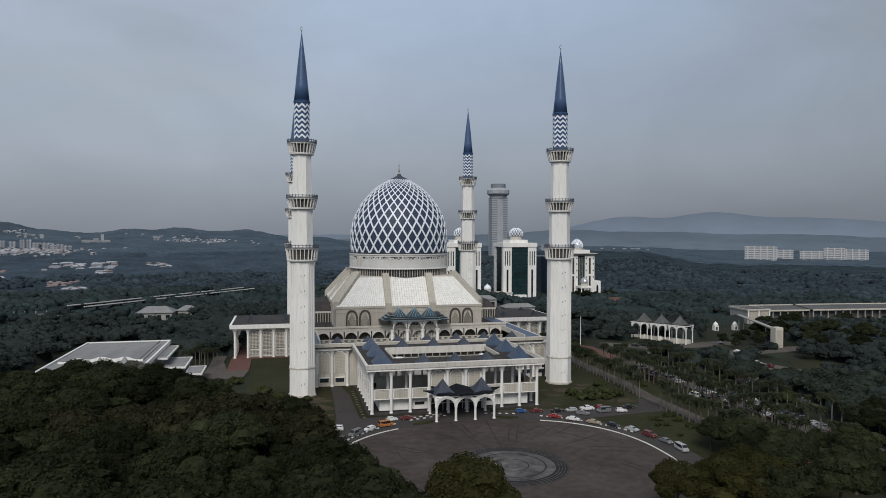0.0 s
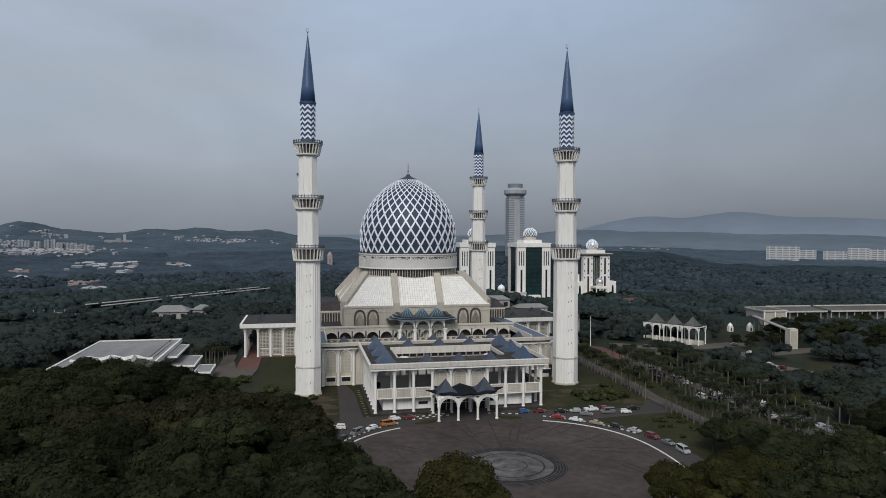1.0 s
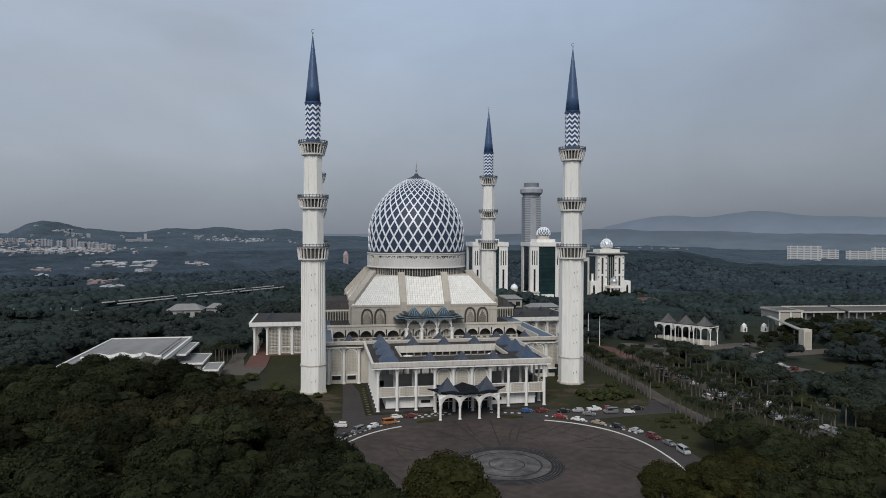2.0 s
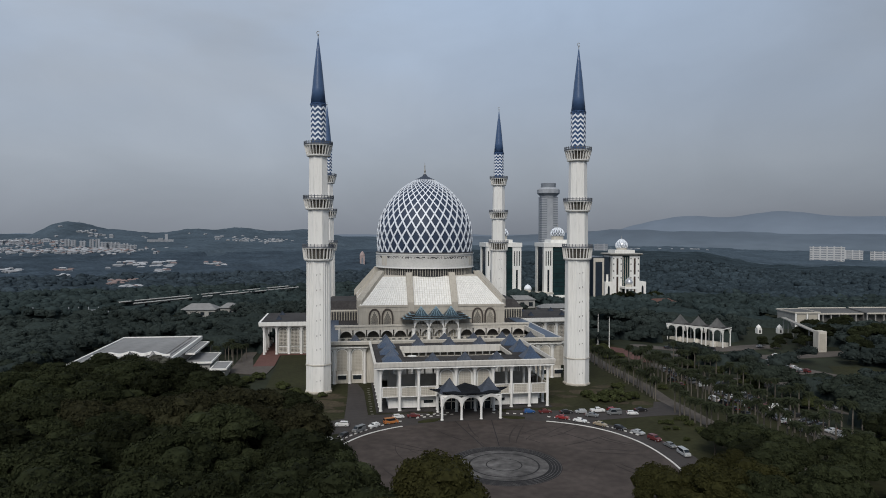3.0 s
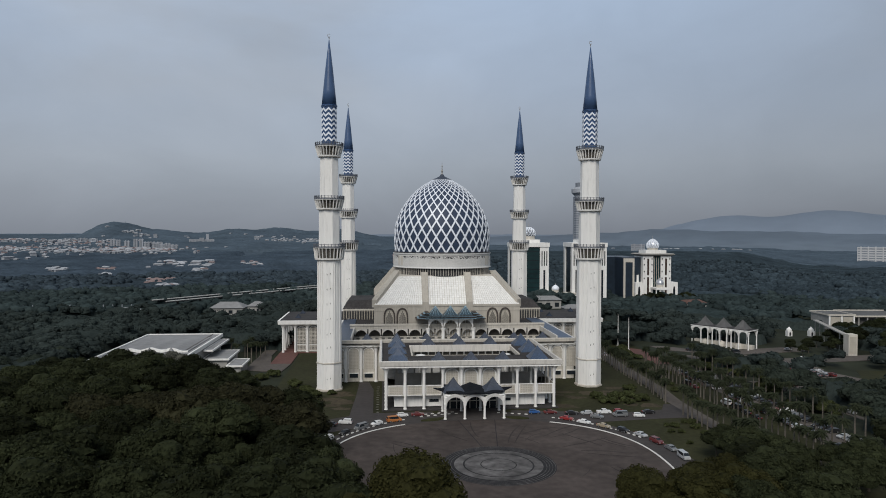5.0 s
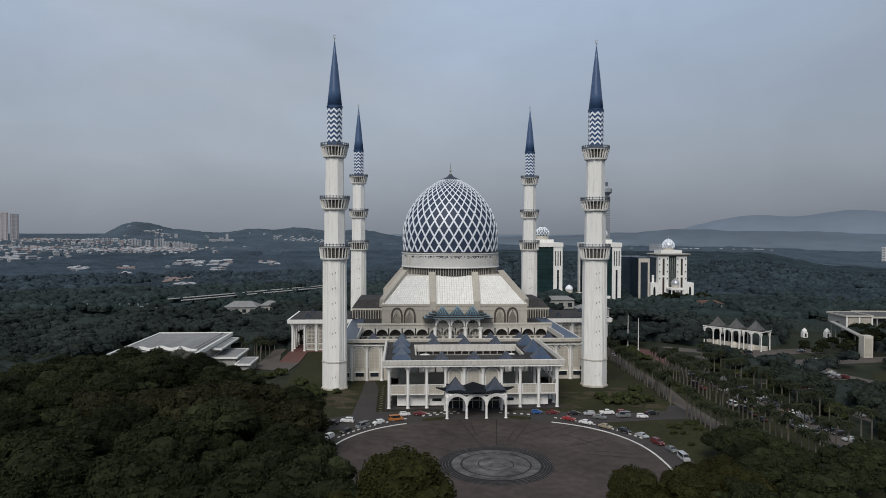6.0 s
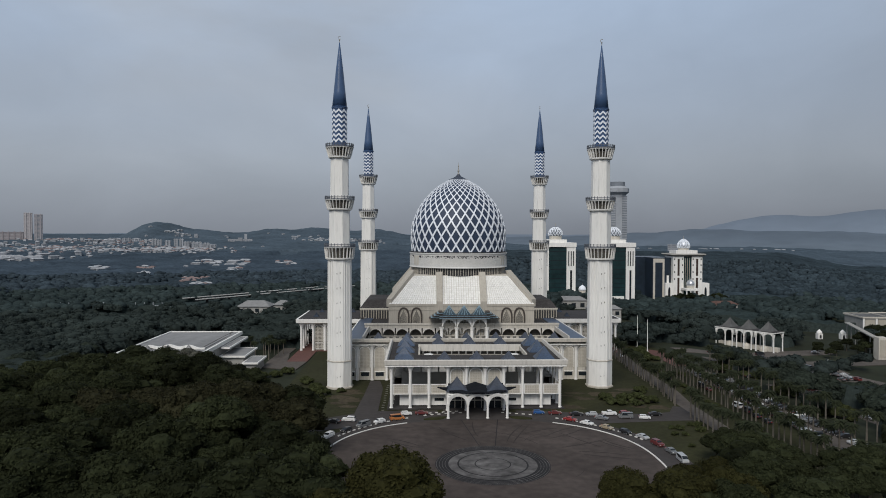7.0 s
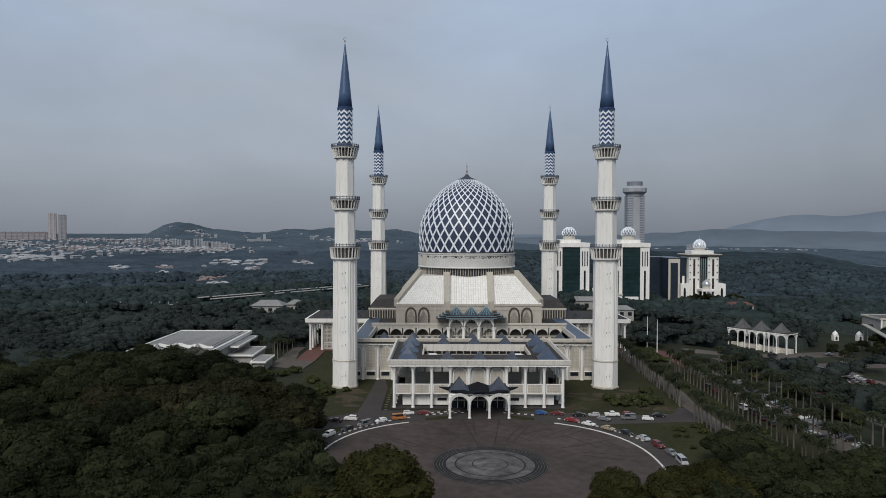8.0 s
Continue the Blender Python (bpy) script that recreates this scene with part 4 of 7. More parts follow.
# ---- side halls beside the prayer hall ----
def side_hall(s):
    t = thing("side_hall", (0.6 + s * 45.0, 112.5, 0), "grey finned side hall with dark hipped roof", "building", "halls beside the prayer hall")
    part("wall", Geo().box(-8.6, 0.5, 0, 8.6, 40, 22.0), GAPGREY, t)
    part("cornice", Geo().box(-9.0, 0.1, 21.6, 9.0, 40.4, 22.5), CREAM, t)
    part("roof", Geo().loft([[(-8.9, 0.2, 22.5), (8.9, 0.2, 22.5), (8.9, 40, 22.5), (-8.9, 40, 22.5)], [(-5.8 if s < 0 else -8.7, 6, 26.6), (8.7 if s < 0 else 5.8, 6, 26.6), (8.7 if s < 0 else 5.8, 35, 26.6), (-5.8 if s < 0 else -8.7, 35, 26.6)]]), DECK, t, "dark hipped roof")
    fm = Geo().box(-0.16, 0, 14, 0.16, 0.5, 21.6).mesh("wall_fin", SCREEN)
    for k in range(13):
        part("wall_fin", fm, SCREEN, t).location = (-8.3 + k * 16.6 / 12, 0.05, 0)
    pm = Geo().box(-0.3, 0.3, 14.8, 0.3, 0.52, 20.8).mesh("wall_slot", DARK)
    for k in range(12):
        part("wall_slot", pm, DARK, t).location = (-7.6 + k * 16.6 / 12, 0.0, 0)


side_hall(-1)
side_hall(1)


# ---- outer wings ----
def wing(s):
    t = thing("wing", (0.6 + s * 69.0, 108, 0), "white colonnaded wing with flat roof and screened bays", "building", "wings of the mosque")
    W, D = 16.8, 38
    part("roof_edge", Geo().loft([[(-W, 0, 14.6), (W, 0, 14.6), (W, D, 14.6), (-W, D, 14.6)], [(-W - 1.4, -1.4, 15.2), (W + 1.4, -1.4, 15.2), (W + 1.4, D + 1.4, 15.2), (-W - 1.4, D + 1.4, 15.2)],
                                   [(-W - 1.6, -1.6, 17.2), (W + 1.6, -1.6, 17.2), (W + 1.6, D + 1.6, 17.2), (-W - 1.6, D + 1.6, 17.2)]]), WHITE, t)
    part("roof_deck", Geo().box(-W - 0.4, -0.4, 17.0, W + 0.4, D + 0.4, 17.4), DECK, t)
    cm = column(14.8, 0.6, 1.9).mesh("column", WHITE)
    n = 5
    step = (2 * W - 2) / n
    xs = [-W + 1 + step * i for i in range(n + 1)]
    for x in xs:
        part("column", cm, WHITE, t).location = (x, 0.6, 0)
    for i in range(n):
        part("arch", Geo().arch(xs[i] + 0.4, xs[i + 1] - 0.4, 0.2, 1.0, 12.2, 14.5, 14.9, 2.6), WHITE, t)
    for k in range(1, 7):
        for x in (xs[0], xs[-1]):
            part("column", cm, WHITE, t).location = (x, 0.6 + k * 7, 0)
    outer = xs[0] if s < 0 else xs[-1]
    i_open = 0 if s < 0 else n - 1
    for i in range(n):
        if i != i_open:
            # Dark backs stand in for shade in the screens' holes.
            screen(t, xs[i] + 0.7, xs[i + 1] - 0.7, 1.4, 4.6, 14.0, cells=7, back=HOLE)
            screen(t, xs[i] + 0.7, xs[i + 1] - 0.7, 1.4, 0.8, 4.3, cells=7, arched=False, back=HOLE)
    a, b = (xs[1], W) if s < 0 else (-W, xs[-2])
    part("inner_wall", Geo().box(a, 1.6, 0, b, D - 0.5, 14.7), CREAM, t)
    part("floor", Geo().box(-W - 0.5, -0.5, -0.3, W + 0.5, D, 0.25), REDPAVE, t)
    pyramids(t, [(x, y) for x in (-9, 9) for y in (9, 30)], 17.4, PYRLOW)


wing(-1)
wing(1)

# ---- vegetation ----
def ground_z(x, y):
    """The ground falls away by some metres beyond the palm avenue."""
    u = max(0.0, min(1.0, (x - 118) / 45))
    return -0.3 - 4.7 * u * u * (3 - 2 * u)


def leaf_cloud(seed, lobes, per_lobe, size, flat=0.75, tilt=0.25):
    """Small tilted leaves over a set of lobes (x, y, z, radius), none of them buried. Returns vertex and face arrays."""
    rs = np.random.RandomState(seed)
    V = []
    for (x, y, z, r) in lobes:
        d = rs.normal(size=(per_lobe, 3))
        d[:, 2] = np.abs(d[:, 2]) * 1.0 - 0.35 * rs.rand(per_lobe)
        d /= np.linalg.norm(d, axis=1)[:, None]
        c = np.array([x, y, z]) + d * (r * rs.uniform(0.86, 1.14, per_lobe))[:, None] * np.array([1, 1, flat])
        n = d + rs.normal(scale=tilt, size=(per_lobe, 3))
        n /= np.linalg.norm(n, axis=1)[:, None]
        a = np.cross(n, rs.normal(size=(per_lobe, 3)))
        a /= np.linalg.norm(a, axis=1)[:, None]
        b = np.cross(n, a)
        s = (size * rs.uniform(0.6, 1.3, per_lobe))[:, None]
        bare = np.ones(per_lobe, bool)
        for (qx, qy, qz, qr) in lobes:
            if (qx, qy, qz) != (x, y, z) and (qx - x) ** 2 + (qy - y) ** 2 < (r + qr) ** 2:
                bare &= np.linalg.norm((c - np.array([qx, qy, qz])) / np.array([1, 1, flat]), axis=1) > 0.86 * qr
        V.append(np.stack([c - a * s, c - b * s * 0.6 + n * s * 0.12, c + a * s, c + b * s * 0.6 + n * s * 0.12], 1)[bare])
    V = np.concatenate(V).reshape(-1, 3)
    F = np.arange(len(V)).reshape(-1, 4)
    return V, F


def lump_form(around, rings, low=-35.0):
    """Directions and faces of a dome that closes at the top and hangs a little below its middle."""
    d = [(0.0, 0.0, 1.0)]
    for j in range(1, rings + 1):
        e = radians(90 + (low - 90) * j / rings)
        d += [(math.cos(e) * math.cos(q), math.cos(e) * math.sin(q), math.sin(e)) for q in (2 * math.pi * (i + 0.5 * (j % 2)) / around for i in range(around))]
    f = []
    for i in range(around):
        k = (i + 1) % around
        f.append((0, 1 + i, 1 + k))
        for j in range(rings - 1):
            p, q = 1 + j * around, 1 + (j + 1) * around
            f += [(p + i, q + i, q + k), (p + i, q + k, p + k)]
    return np.array(d), np.array(f)


def lumps(rs, lobes, form, flat=0.8, rough=0.3):
    """Uneven leafy masses, one closed lump for each lobe (x, y, z, radius)."""
    d, f = form
    lobes = np.array(lobes)
    n = len(lobes)
    r = np.ones((n, len(d)))
    r += rs.normal(scale=0.35 * rough, size=r.shape)
    for freq, amount in ((2.6, 0.5), (5.5, 0.5)):
        for k in range(3):
            w = rs.normal(size=3)
            w *= freq / np.linalg.norm(w)
            r += rough * amount * np.sin(d @ w + rs.uniform(0, 6.283, (n, 1))) * rs.uniform(0.5, 1.2, (n, 1)) * 0.6
    v = lobes[:, None, :3] + d[None] * np.array([1, 1, flat]) * (r * lobes[:, 3:4])[:, :, None]
    faces = f[None] + (np.arange(n) * len(d))[:, None, None]
    return v.reshape(-1, 3), faces.reshape(-1, 3)


def leaf_mesh(name, V, F, material, lump=None, smooth=False):
    """Leaves, and under them the dense masses that carry them."""
    me = bpy.data.meshes.new(name)
    verts, faces = V.tolist(), F.tolist()
    if lump:
        faces = lump[1].tolist() + (F + len(lump[0])).tolist()
        verts = lump[0].tolist() + verts
    me.from_pydata(verts, [], faces)
    me.polygons.foreach_set("use_smooth", [smooth] * len(faces))
    me.materials.append(material)
    return me


def broad_tree_meshes(seed, radius, height, lobes_n, per_lobe, size, material):
    rnd = random.Random(seed)
    lobes = []
    for i in range(lobes_n):
        a = 2.4 * i + rnd.uniform(-0.4, 0.4)
        d = radius * 0.78 * math.sqrt((i + 0.3) / lobes_n) * rnd.uniform(0.85, 1.12)
        lobes.append((d * math.cos(a), d * math.sin(a), height - radius * 0.42 - (d / radius) ** 2 * radius * 0.78 + rnd.uniform(-1.2, 1.2) * radius / 8, radius * rnd.uniform(0.2, 0.4)))
    mass = lumps(np.random.RandomState(seed), [(x, y, z, r * 0.93) for x, y, z, r in lobes], lump_form(9, 4), 0.75, 0.25)
    crown = leaf_mesh("crown", *leaf_cloud(seed, lobes, per_lobe, size, 0.75, 0.45), material, mass)
    g = Geo()
    fork = max(0.9, height - radius * 1.15)
    g.lathe([(0.55, -0.5), (0.42, 0.6), (0.34, fork)], 9)
    for k in range(5):
        q = lobes[(k * 3 + 1) % lobes_n]
        mid = (q[0] * 0.45, q[1] * 0.45, fork + (q[2] - fork) * 0.6)
        g.beam((0, 0, fork - 0.6), mid, 0.3, 0.3).beam(mid, (q[0], q[1], q[2]), 0.17, 0.17)
    return g.mesh("trunk", BARK), crown


def tree(meshes, at, turn, scale, label, group="", name="tree"):
    t = thing(name, at, label, "tree", group, turn)
    t.scale = (scale, scale, scale)
    part("trunk", meshes[0], BARK, t)
    part("crown", meshes[1], LEAF, t)
    return t


BROWNISH = [broad_tree_meshes(50 + k, 8.2, 17.0, 30, 280, 0.34, LEAFBROWN) for k in range(2)]
RAIN = [broad_tree_meshes(40 + k, 8.2, 17.0, 30, 280, 0.34, LEAF) for k in range(5)]
SMALL = [broad_tree_meshes(60 + k, 4.2, 8.0, 12, 95, 0.4, LEAF) for k in range(3)]
BUSH = [broad_tree_meshes(160 + k, 4.2, 4.4, 12, 95, 0.38, LEAFGREEN) for k in range(3)]
PALE = [broad_tree_meshes(90 + k, 6.4, 16.0, 16, 200, 0.36, LEAFPALE) for k in range(2)]
WARM = [broad_tree_meshes(70 + k, 8.4, 17.0, 30, 420, 0.3, LEAFWARM) for k in range(3)]


def wooded_slope():
    """The dense stand of broad trees before the mosque."""
    rnd = random.Random(11)
    spots = []
    for tries in range(9000):
        x, y = rnd.uniform(-176, -38), rnd.uniform(-150, 14)
        # the stand thins out along a slanting edge towards the plaza
        edge = -46 - 0.10 * (y + 60) if y > -70 else -45 - 0.28 * (-70 - y) * -0.35
        if x > edge - 3 or math.hypot(x - PC[0], y - PC[1]) < 55.5:
            continue
        if y > -40 + max(0.0, min(1.0, (-64 - x) / 54)) * 50 - max(0.0, (-122 - x) * 0.35):
            continue
        if any((x - a) ** 2 + (y - b) ** 2 < 88 for a, b in spots):
            continue
        spots.append((x, y))
    for x, y in spots:
        brown = noise.noise(Vector((x / 38, y / 38, 2))) > 0.32
        tree(BROWNISH[rnd.randrange(2)] if brown else RAIN[rnd.randrange(5)], (x, y, -0.3), rnd.uniform(0, 360), rnd.uniform(0.82, 1.3), "broad rain tree with dull brown-green leaves" if brown else "broad dark green rain tree in dense foliage", "trees before the mosque")


wooded_slope()
for k, (x, y, s) in enumerate(((-25.5, -121.5, 1.24), (-42, -121, 1.0), (-52, -112, 1.1), (-48, -134, 1.1), (-35.5, -138, 1.12))):
    tree((WARM if k in (0, 4) else RAIN)[k % 3], (x, y, -0.3), 40 * k, s, "broad tree with olive and dull green leaves", "trees before the plaza")
for k, (x, y, s) in enumerate(((68, -66, 0.5), (62, -72, 0.55), (69, -76, 0.65), (63, -82, 0.7), (70, -87, 0.72), (61, -92, 0.75), (68, -98, 0.8), (95, -112, 0.8), (85, -88, 0.55), (116, -84, 0.6), (60, -104, 0.85), (84, -100, 0.6))):
    tree(RAIN[k % 5], (x, y, -0.3), 77 * k, s, "dark green bushy tree beside the ring road", "trees beside the ring road")
for k, (x, y, s) in enumerate(((58, -3, 0.9), (63, 1, 0.7), (60, -9, 0.6), (66, -5, 0.8), (68, 12, 0.7), (-58, 8, 0.8), (-62, 16, 0.9), (-68, 30, 0.8), (-80, 50, 0.8), (-84, 44, 0.8), (-90, 40, 0.9), (-97, 44, 1.0))):
    tree(BUSH[k % 3], (x, y, -0.2), 50 * k, s, "small bushy green tree on the lawn", "small trees on the lawn")
for k, (x, y, s) in enumerate(((23.8, -115, 0.84), (38, -112, 0.84), (48, -105, 0.78), (34, -121, 0.95), (46, -116, 0.9), (55, -108, 0.85), (57, -98, 0.72), (68, -98, 0.72), (42, -124, 0.9), (60, -122, 0.9), (76, -110, 0.85), (88, -98, 0.8), (102, -104, 0.8), (118, -92, 0.85), (112, -78, 0.7), (134, -84, 0.8), (128, -66, 0.7))):
    tree((WARM if k < 5 else RAIN)[k % 3], (x, y, ground_z(x, y)), 55 * k, s, "broad tree with yellowish tinged foliage" if k < 5 else "dark green broad-leaved tree", "trees before the plaza")

for k, (x, y, s) in enumerate(((-160, 22, 0.9), (-150, 19, 0.95), (-141, 16, 1.0), (-132, 19, 1.0), (-123, 20, 1.05), (-114, 19, 1.02), (-106, 17, 1.0), (-99, 12, 0.85), (-92, 4, 0.85), (-84, 2, 0.75))):
    if k in (5, 7):
        t = tree(PALE[k % 2], (x, y, -0.3), 55 * k, s * 1.08, "tree with pale silvery leaves before the low hall", "trees before the low hall")
    else:
        tree(RAIN[k % 5], (x, y, -0.3), 55 * k, s, "dark green broad tree hiding the low hall's front", "trees before the low hall")


def bushes():
    """Loose bushes and young trees on the lawns and under the palms."""
    rnd = random.Random(45)
    for x0, x1, y0, y1, n, lo, hi in ((60, 73, -58, -34, 12, 0.25, 0.5), (50, 66, -12, 2, 5, 0.4, 0.8), (83, 90, -70, 60, 12, 0.3, 0.6), (93.5, 99, -80, 70, 7, 0.3, 0.5), (118, 132, -70, 60, 24, 0.6, 1.25), (88, 97, 74, 108, 8, 0.6, 1.0), (128, 150, 40, 60, 9, 0.7, 1.1), (186, 204, 100, 128, 6, 0.7, 1.1), (-72, -50, -8, 16, 6, 0.35, 0.6)):
        for k in range(n):
            x, y = rnd.uniform(x0, x1), rnd.uniform(y0, y1)
            if math.hypot(x - PC[0], y - PC[1]) < 59.5 or any(lane_near(x, y, *q) for q in LANES[:4]):
                continue
            tree(BUSH[k % 3], (x, y, ground_z(x, y) + 0.1 if x > 100 else -0.15), rnd.uniform(0, 360), rnd.uniform(lo, hi), "low dark green bushy tree in the grass", "bushes on the lawns", "bush")


# ---- palms ----
def palm_meshes(seed, h):
    rnd = random.Random(seed)
    trunk = Geo().lathe([(0.36, -0.4), (0.3, 0.5), (0.22, h * 0.5), (0.16, h)], 8).mesh("trunk", PALMTRUNK)
    g = Geo()
    for k in range(38):
        a = 2.39996 * k + rnd.uniform(-0.2, 0.2)
        lift = 1.2 - 2.0 * k / 37
        L = rnd.uniform(1.8, 2.5)
        prev = None
        dx, dy = math.cos(a), math.sin(a)
        for s in range(7):
            u = s / 6
            p = Vector((dx * L * u * 0.9, dy * L * u * 0.9, h + L * (lift * u - 1.05 * u * u) * 0.62))
            w = 0.36 * (math.sin(math.pi * min(0.97, 0.12 + u * 0.88)) ** 0.6)
            side = Vector((-dy, dx, 0)) * w
            droop = Vector((0, 0, -w * 0.55))
            cur = (p - side + droop, p, p + side + droop)
            if prev:
                g.add([tuple(q) for q in (prev[0], prev[1], cur[1], cur[0])], [(0, 1, 2, 3)])
                g.add([tuple(q) for q in (prev[1], prev[2], cur[2], cur[1])], [(0, 1, 2, 3)])
            prev = cur
    me = bpy.data.meshes.new("crown")
    me.from_pydata(g.v, [], g.f)
    me.materials.append(PALMLEAF)
    return trunk, me


PALMS = [palm_meshes(80 + k, 8.6 + 0.6 * k) for k in range(4)]


def palm(x, y, k, s, group):
    t = thing("palm_tree", (x, y, ground_z(x, y)), "royal palm with pale trunk and dark fronds", "palm tree", group, 67 * k)
    t.scale = (s, s, s)
    m = PALMS[k % 4]
    part("trunk", m[0], PALMTRUNK, t)
    part("crown", m[1], PALMLEAF, t)


def avenue():
    rnd = random.Random(3)
    k = 0
    for x0, y0, x1, y1, step in ((80.5, 108, 76.3, 50, 3.6), (76.3, 46, 75.9, 12, 3.3), (75.6, 8, 73.8, -10, 3.6), (72.8, -27, 74.0, -78, 3.4), (93, 60, 91.2, -20, 3.8), (91.0, -24, 87.5, -84, 3.6), (100.5, 60, 99.5, -86, 4.4), (115.5, 58, 115.5, -84, 4.8)):
        n = int(math.hypot(x1 - x0, y1 - y0) / step)
        for i in range(n + 1):
            u = i / n
            palm(x0 + (x1 - x0) * u + rnd.uniform(-0.5, 0.5), y0 + (y1 - y0) * u + rnd.uniform(-0.7, 0.7), k, rnd.uniform(0.85, 1.1), "palms along the avenue")
            k += 1
    for x, y in ((-93, 92), (-96, 97), (-99, 90), (-102, 99), (-106, 94), (-96, 84), (-103, 86), (-92, 100), (-110, 104), (-100, 106)):
        palm(x, y, k, rnd.uniform(0.8, 1.0), "palms beside the wing")
        k += 1


avenue()


# ---- woods all round ----
KEEP = [(-80, 92, -115, 172), (-172, -74, 14, 112), (72, 121, -104, 90), (84, 190, 372, 420), (200, 285, 400, 450), (-176, -122, 236, 296), (92, 134, 160, 330), (78, 96, 60, 200), (-302, -208, 263, 285), (222, 270, 296, 358), (224, 264, 158, 184), (90, 122, 312, 334), (98, 111, 60, 117), (277, 500, 176, 246)]
LANES = [(122, 92, 250, 100, 13), (120, 119, 215, 128, 13), (152, 168, 196, 108, 10), (128, 27, 200, 34, 10), (-212, 300, -90, 458, 30), (256, 180, 214, 76, 11), (130, -8, 134, -34, 7), (200, 195, 226, 190, 6), (262, 200, 300, 196, 26), (300, 200, 450, 160, 30), (162, 118, 188, 40, 8), (140, 62, 184, 58, 7), (140, 78, 190, 75, 7), (233, 171, 262, 173, 14), (170, 32, 214, 42, 17), (136, 6, 140, -24, 6), (205, 62, 226, 36, 12), (238, 335, 216, 236, 22), (216, 236, 192, 168, 9), (208, 126, 238, 176, 8)]


def far_height(x, y):
    """Gentle rise and hills in the distance."""
    dx, dy = x + 35, y + 250
    d, b = math.hypot(dx, dy), math.degrees(math.atan2(dx, dy))
    st = lambda a, c, v: (lambda u: u * u * (3 - 2 * u))(max(0.0, min(1.0, (v - a) / (c - a))))
    left = 1 - st(-6, 8, b)
    h = ground_z(x, y) - 0.5 + left * (34 * st(850, 2050, d) + 20 * st(2300, 3600, d)) + (1 - left) * (1 - st(28, 34, b)) * (24 * st(900, 1450, d) - 14 * st(1600, 2600, d))
    for hb, hd, hw, hl, hh in ((-21.6, 2330, 1.5, 190, 34), (-19.8, 2330, 1.9, 190, 40), (-17.2, 2350, 1.7, 190, 22), (-15.0, 2380, 2.0, 190, 14), (-12.2, 2450, 2.0, 220, 32), (-8.5, 2450, 2.2, 220, 38), (-3.5, 2600, 3.4, 250, 36), (-24.5, 2700, 2.0, 220, 12), (3, 2900, 4, 300, 28)):
        h += hh * math.exp(-((b - hb) / hw) ** 2 - ((d - hd) / hl) ** 2)
    return h


def far_ground():
    g = Geo()
    bs = [-62 + 0.75 * i for i in range(166)]
    ds = [560 * (4300 / 560) ** (j / 70) for j in range(71)]
    vs = []
    for d in ds:
        for b in bs:
            x, y = -35 + d * math.sin(radians(b)), -250 + d * math.cos(radians(b))
            z = far_height(x, y)
            lump = noise.noise(Vector((x / 40, y / 40, 0))) * 3.0 + noise.noise(Vector((x / 15, y / 15, 3))) * 1.5
            vs.append((x, y, z + lump * min(1, max(0, (d - 700) / 500)) - (0.6 if d < 700 else 0)))
    n = len(bs)
    fs = [(j * n + i, j * n + i + 1, (j + 1) * n + i + 1, (j + 1) * n + i) for j in range(len(ds) - 1) for i in range(n - 1)]
    g.add(vs, fs)
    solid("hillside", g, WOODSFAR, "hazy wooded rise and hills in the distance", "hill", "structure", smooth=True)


far_ground()


def ridge(name, r, bumps, base, material, label):
    g = Geo()
    rings = []
    for i in range(241):
        b = -60 + 0.5 * i
        h = base + sum(hh * math.exp(-((b - hb) / hw) ** 2) for hb, hw, hh in bumps)
        h += noise.noise(Vector((b * 0.7, 0, r))) * 5 + noise.noise(Vector((b * 2.6, 2, r))) * 2.5
        p = lambda d, z: (-35 + d * math.sin(radians(b)), -250 + d * math.cos(radians(b)), z)
        rings.append([p(r - 700, -25), p(r - 200, h * 0.6), p(r, h), p(r + 150, h * 0.7), p(r + 200, -5)])
    g.loft(rings)
    solid(name, g, material, label, "hill", "structure", smooth=True)


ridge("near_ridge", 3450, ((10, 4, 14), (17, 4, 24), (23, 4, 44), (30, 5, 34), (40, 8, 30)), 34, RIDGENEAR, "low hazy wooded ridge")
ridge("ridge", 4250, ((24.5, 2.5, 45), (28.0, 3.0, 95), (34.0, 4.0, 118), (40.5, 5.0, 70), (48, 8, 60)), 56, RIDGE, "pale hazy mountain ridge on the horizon")


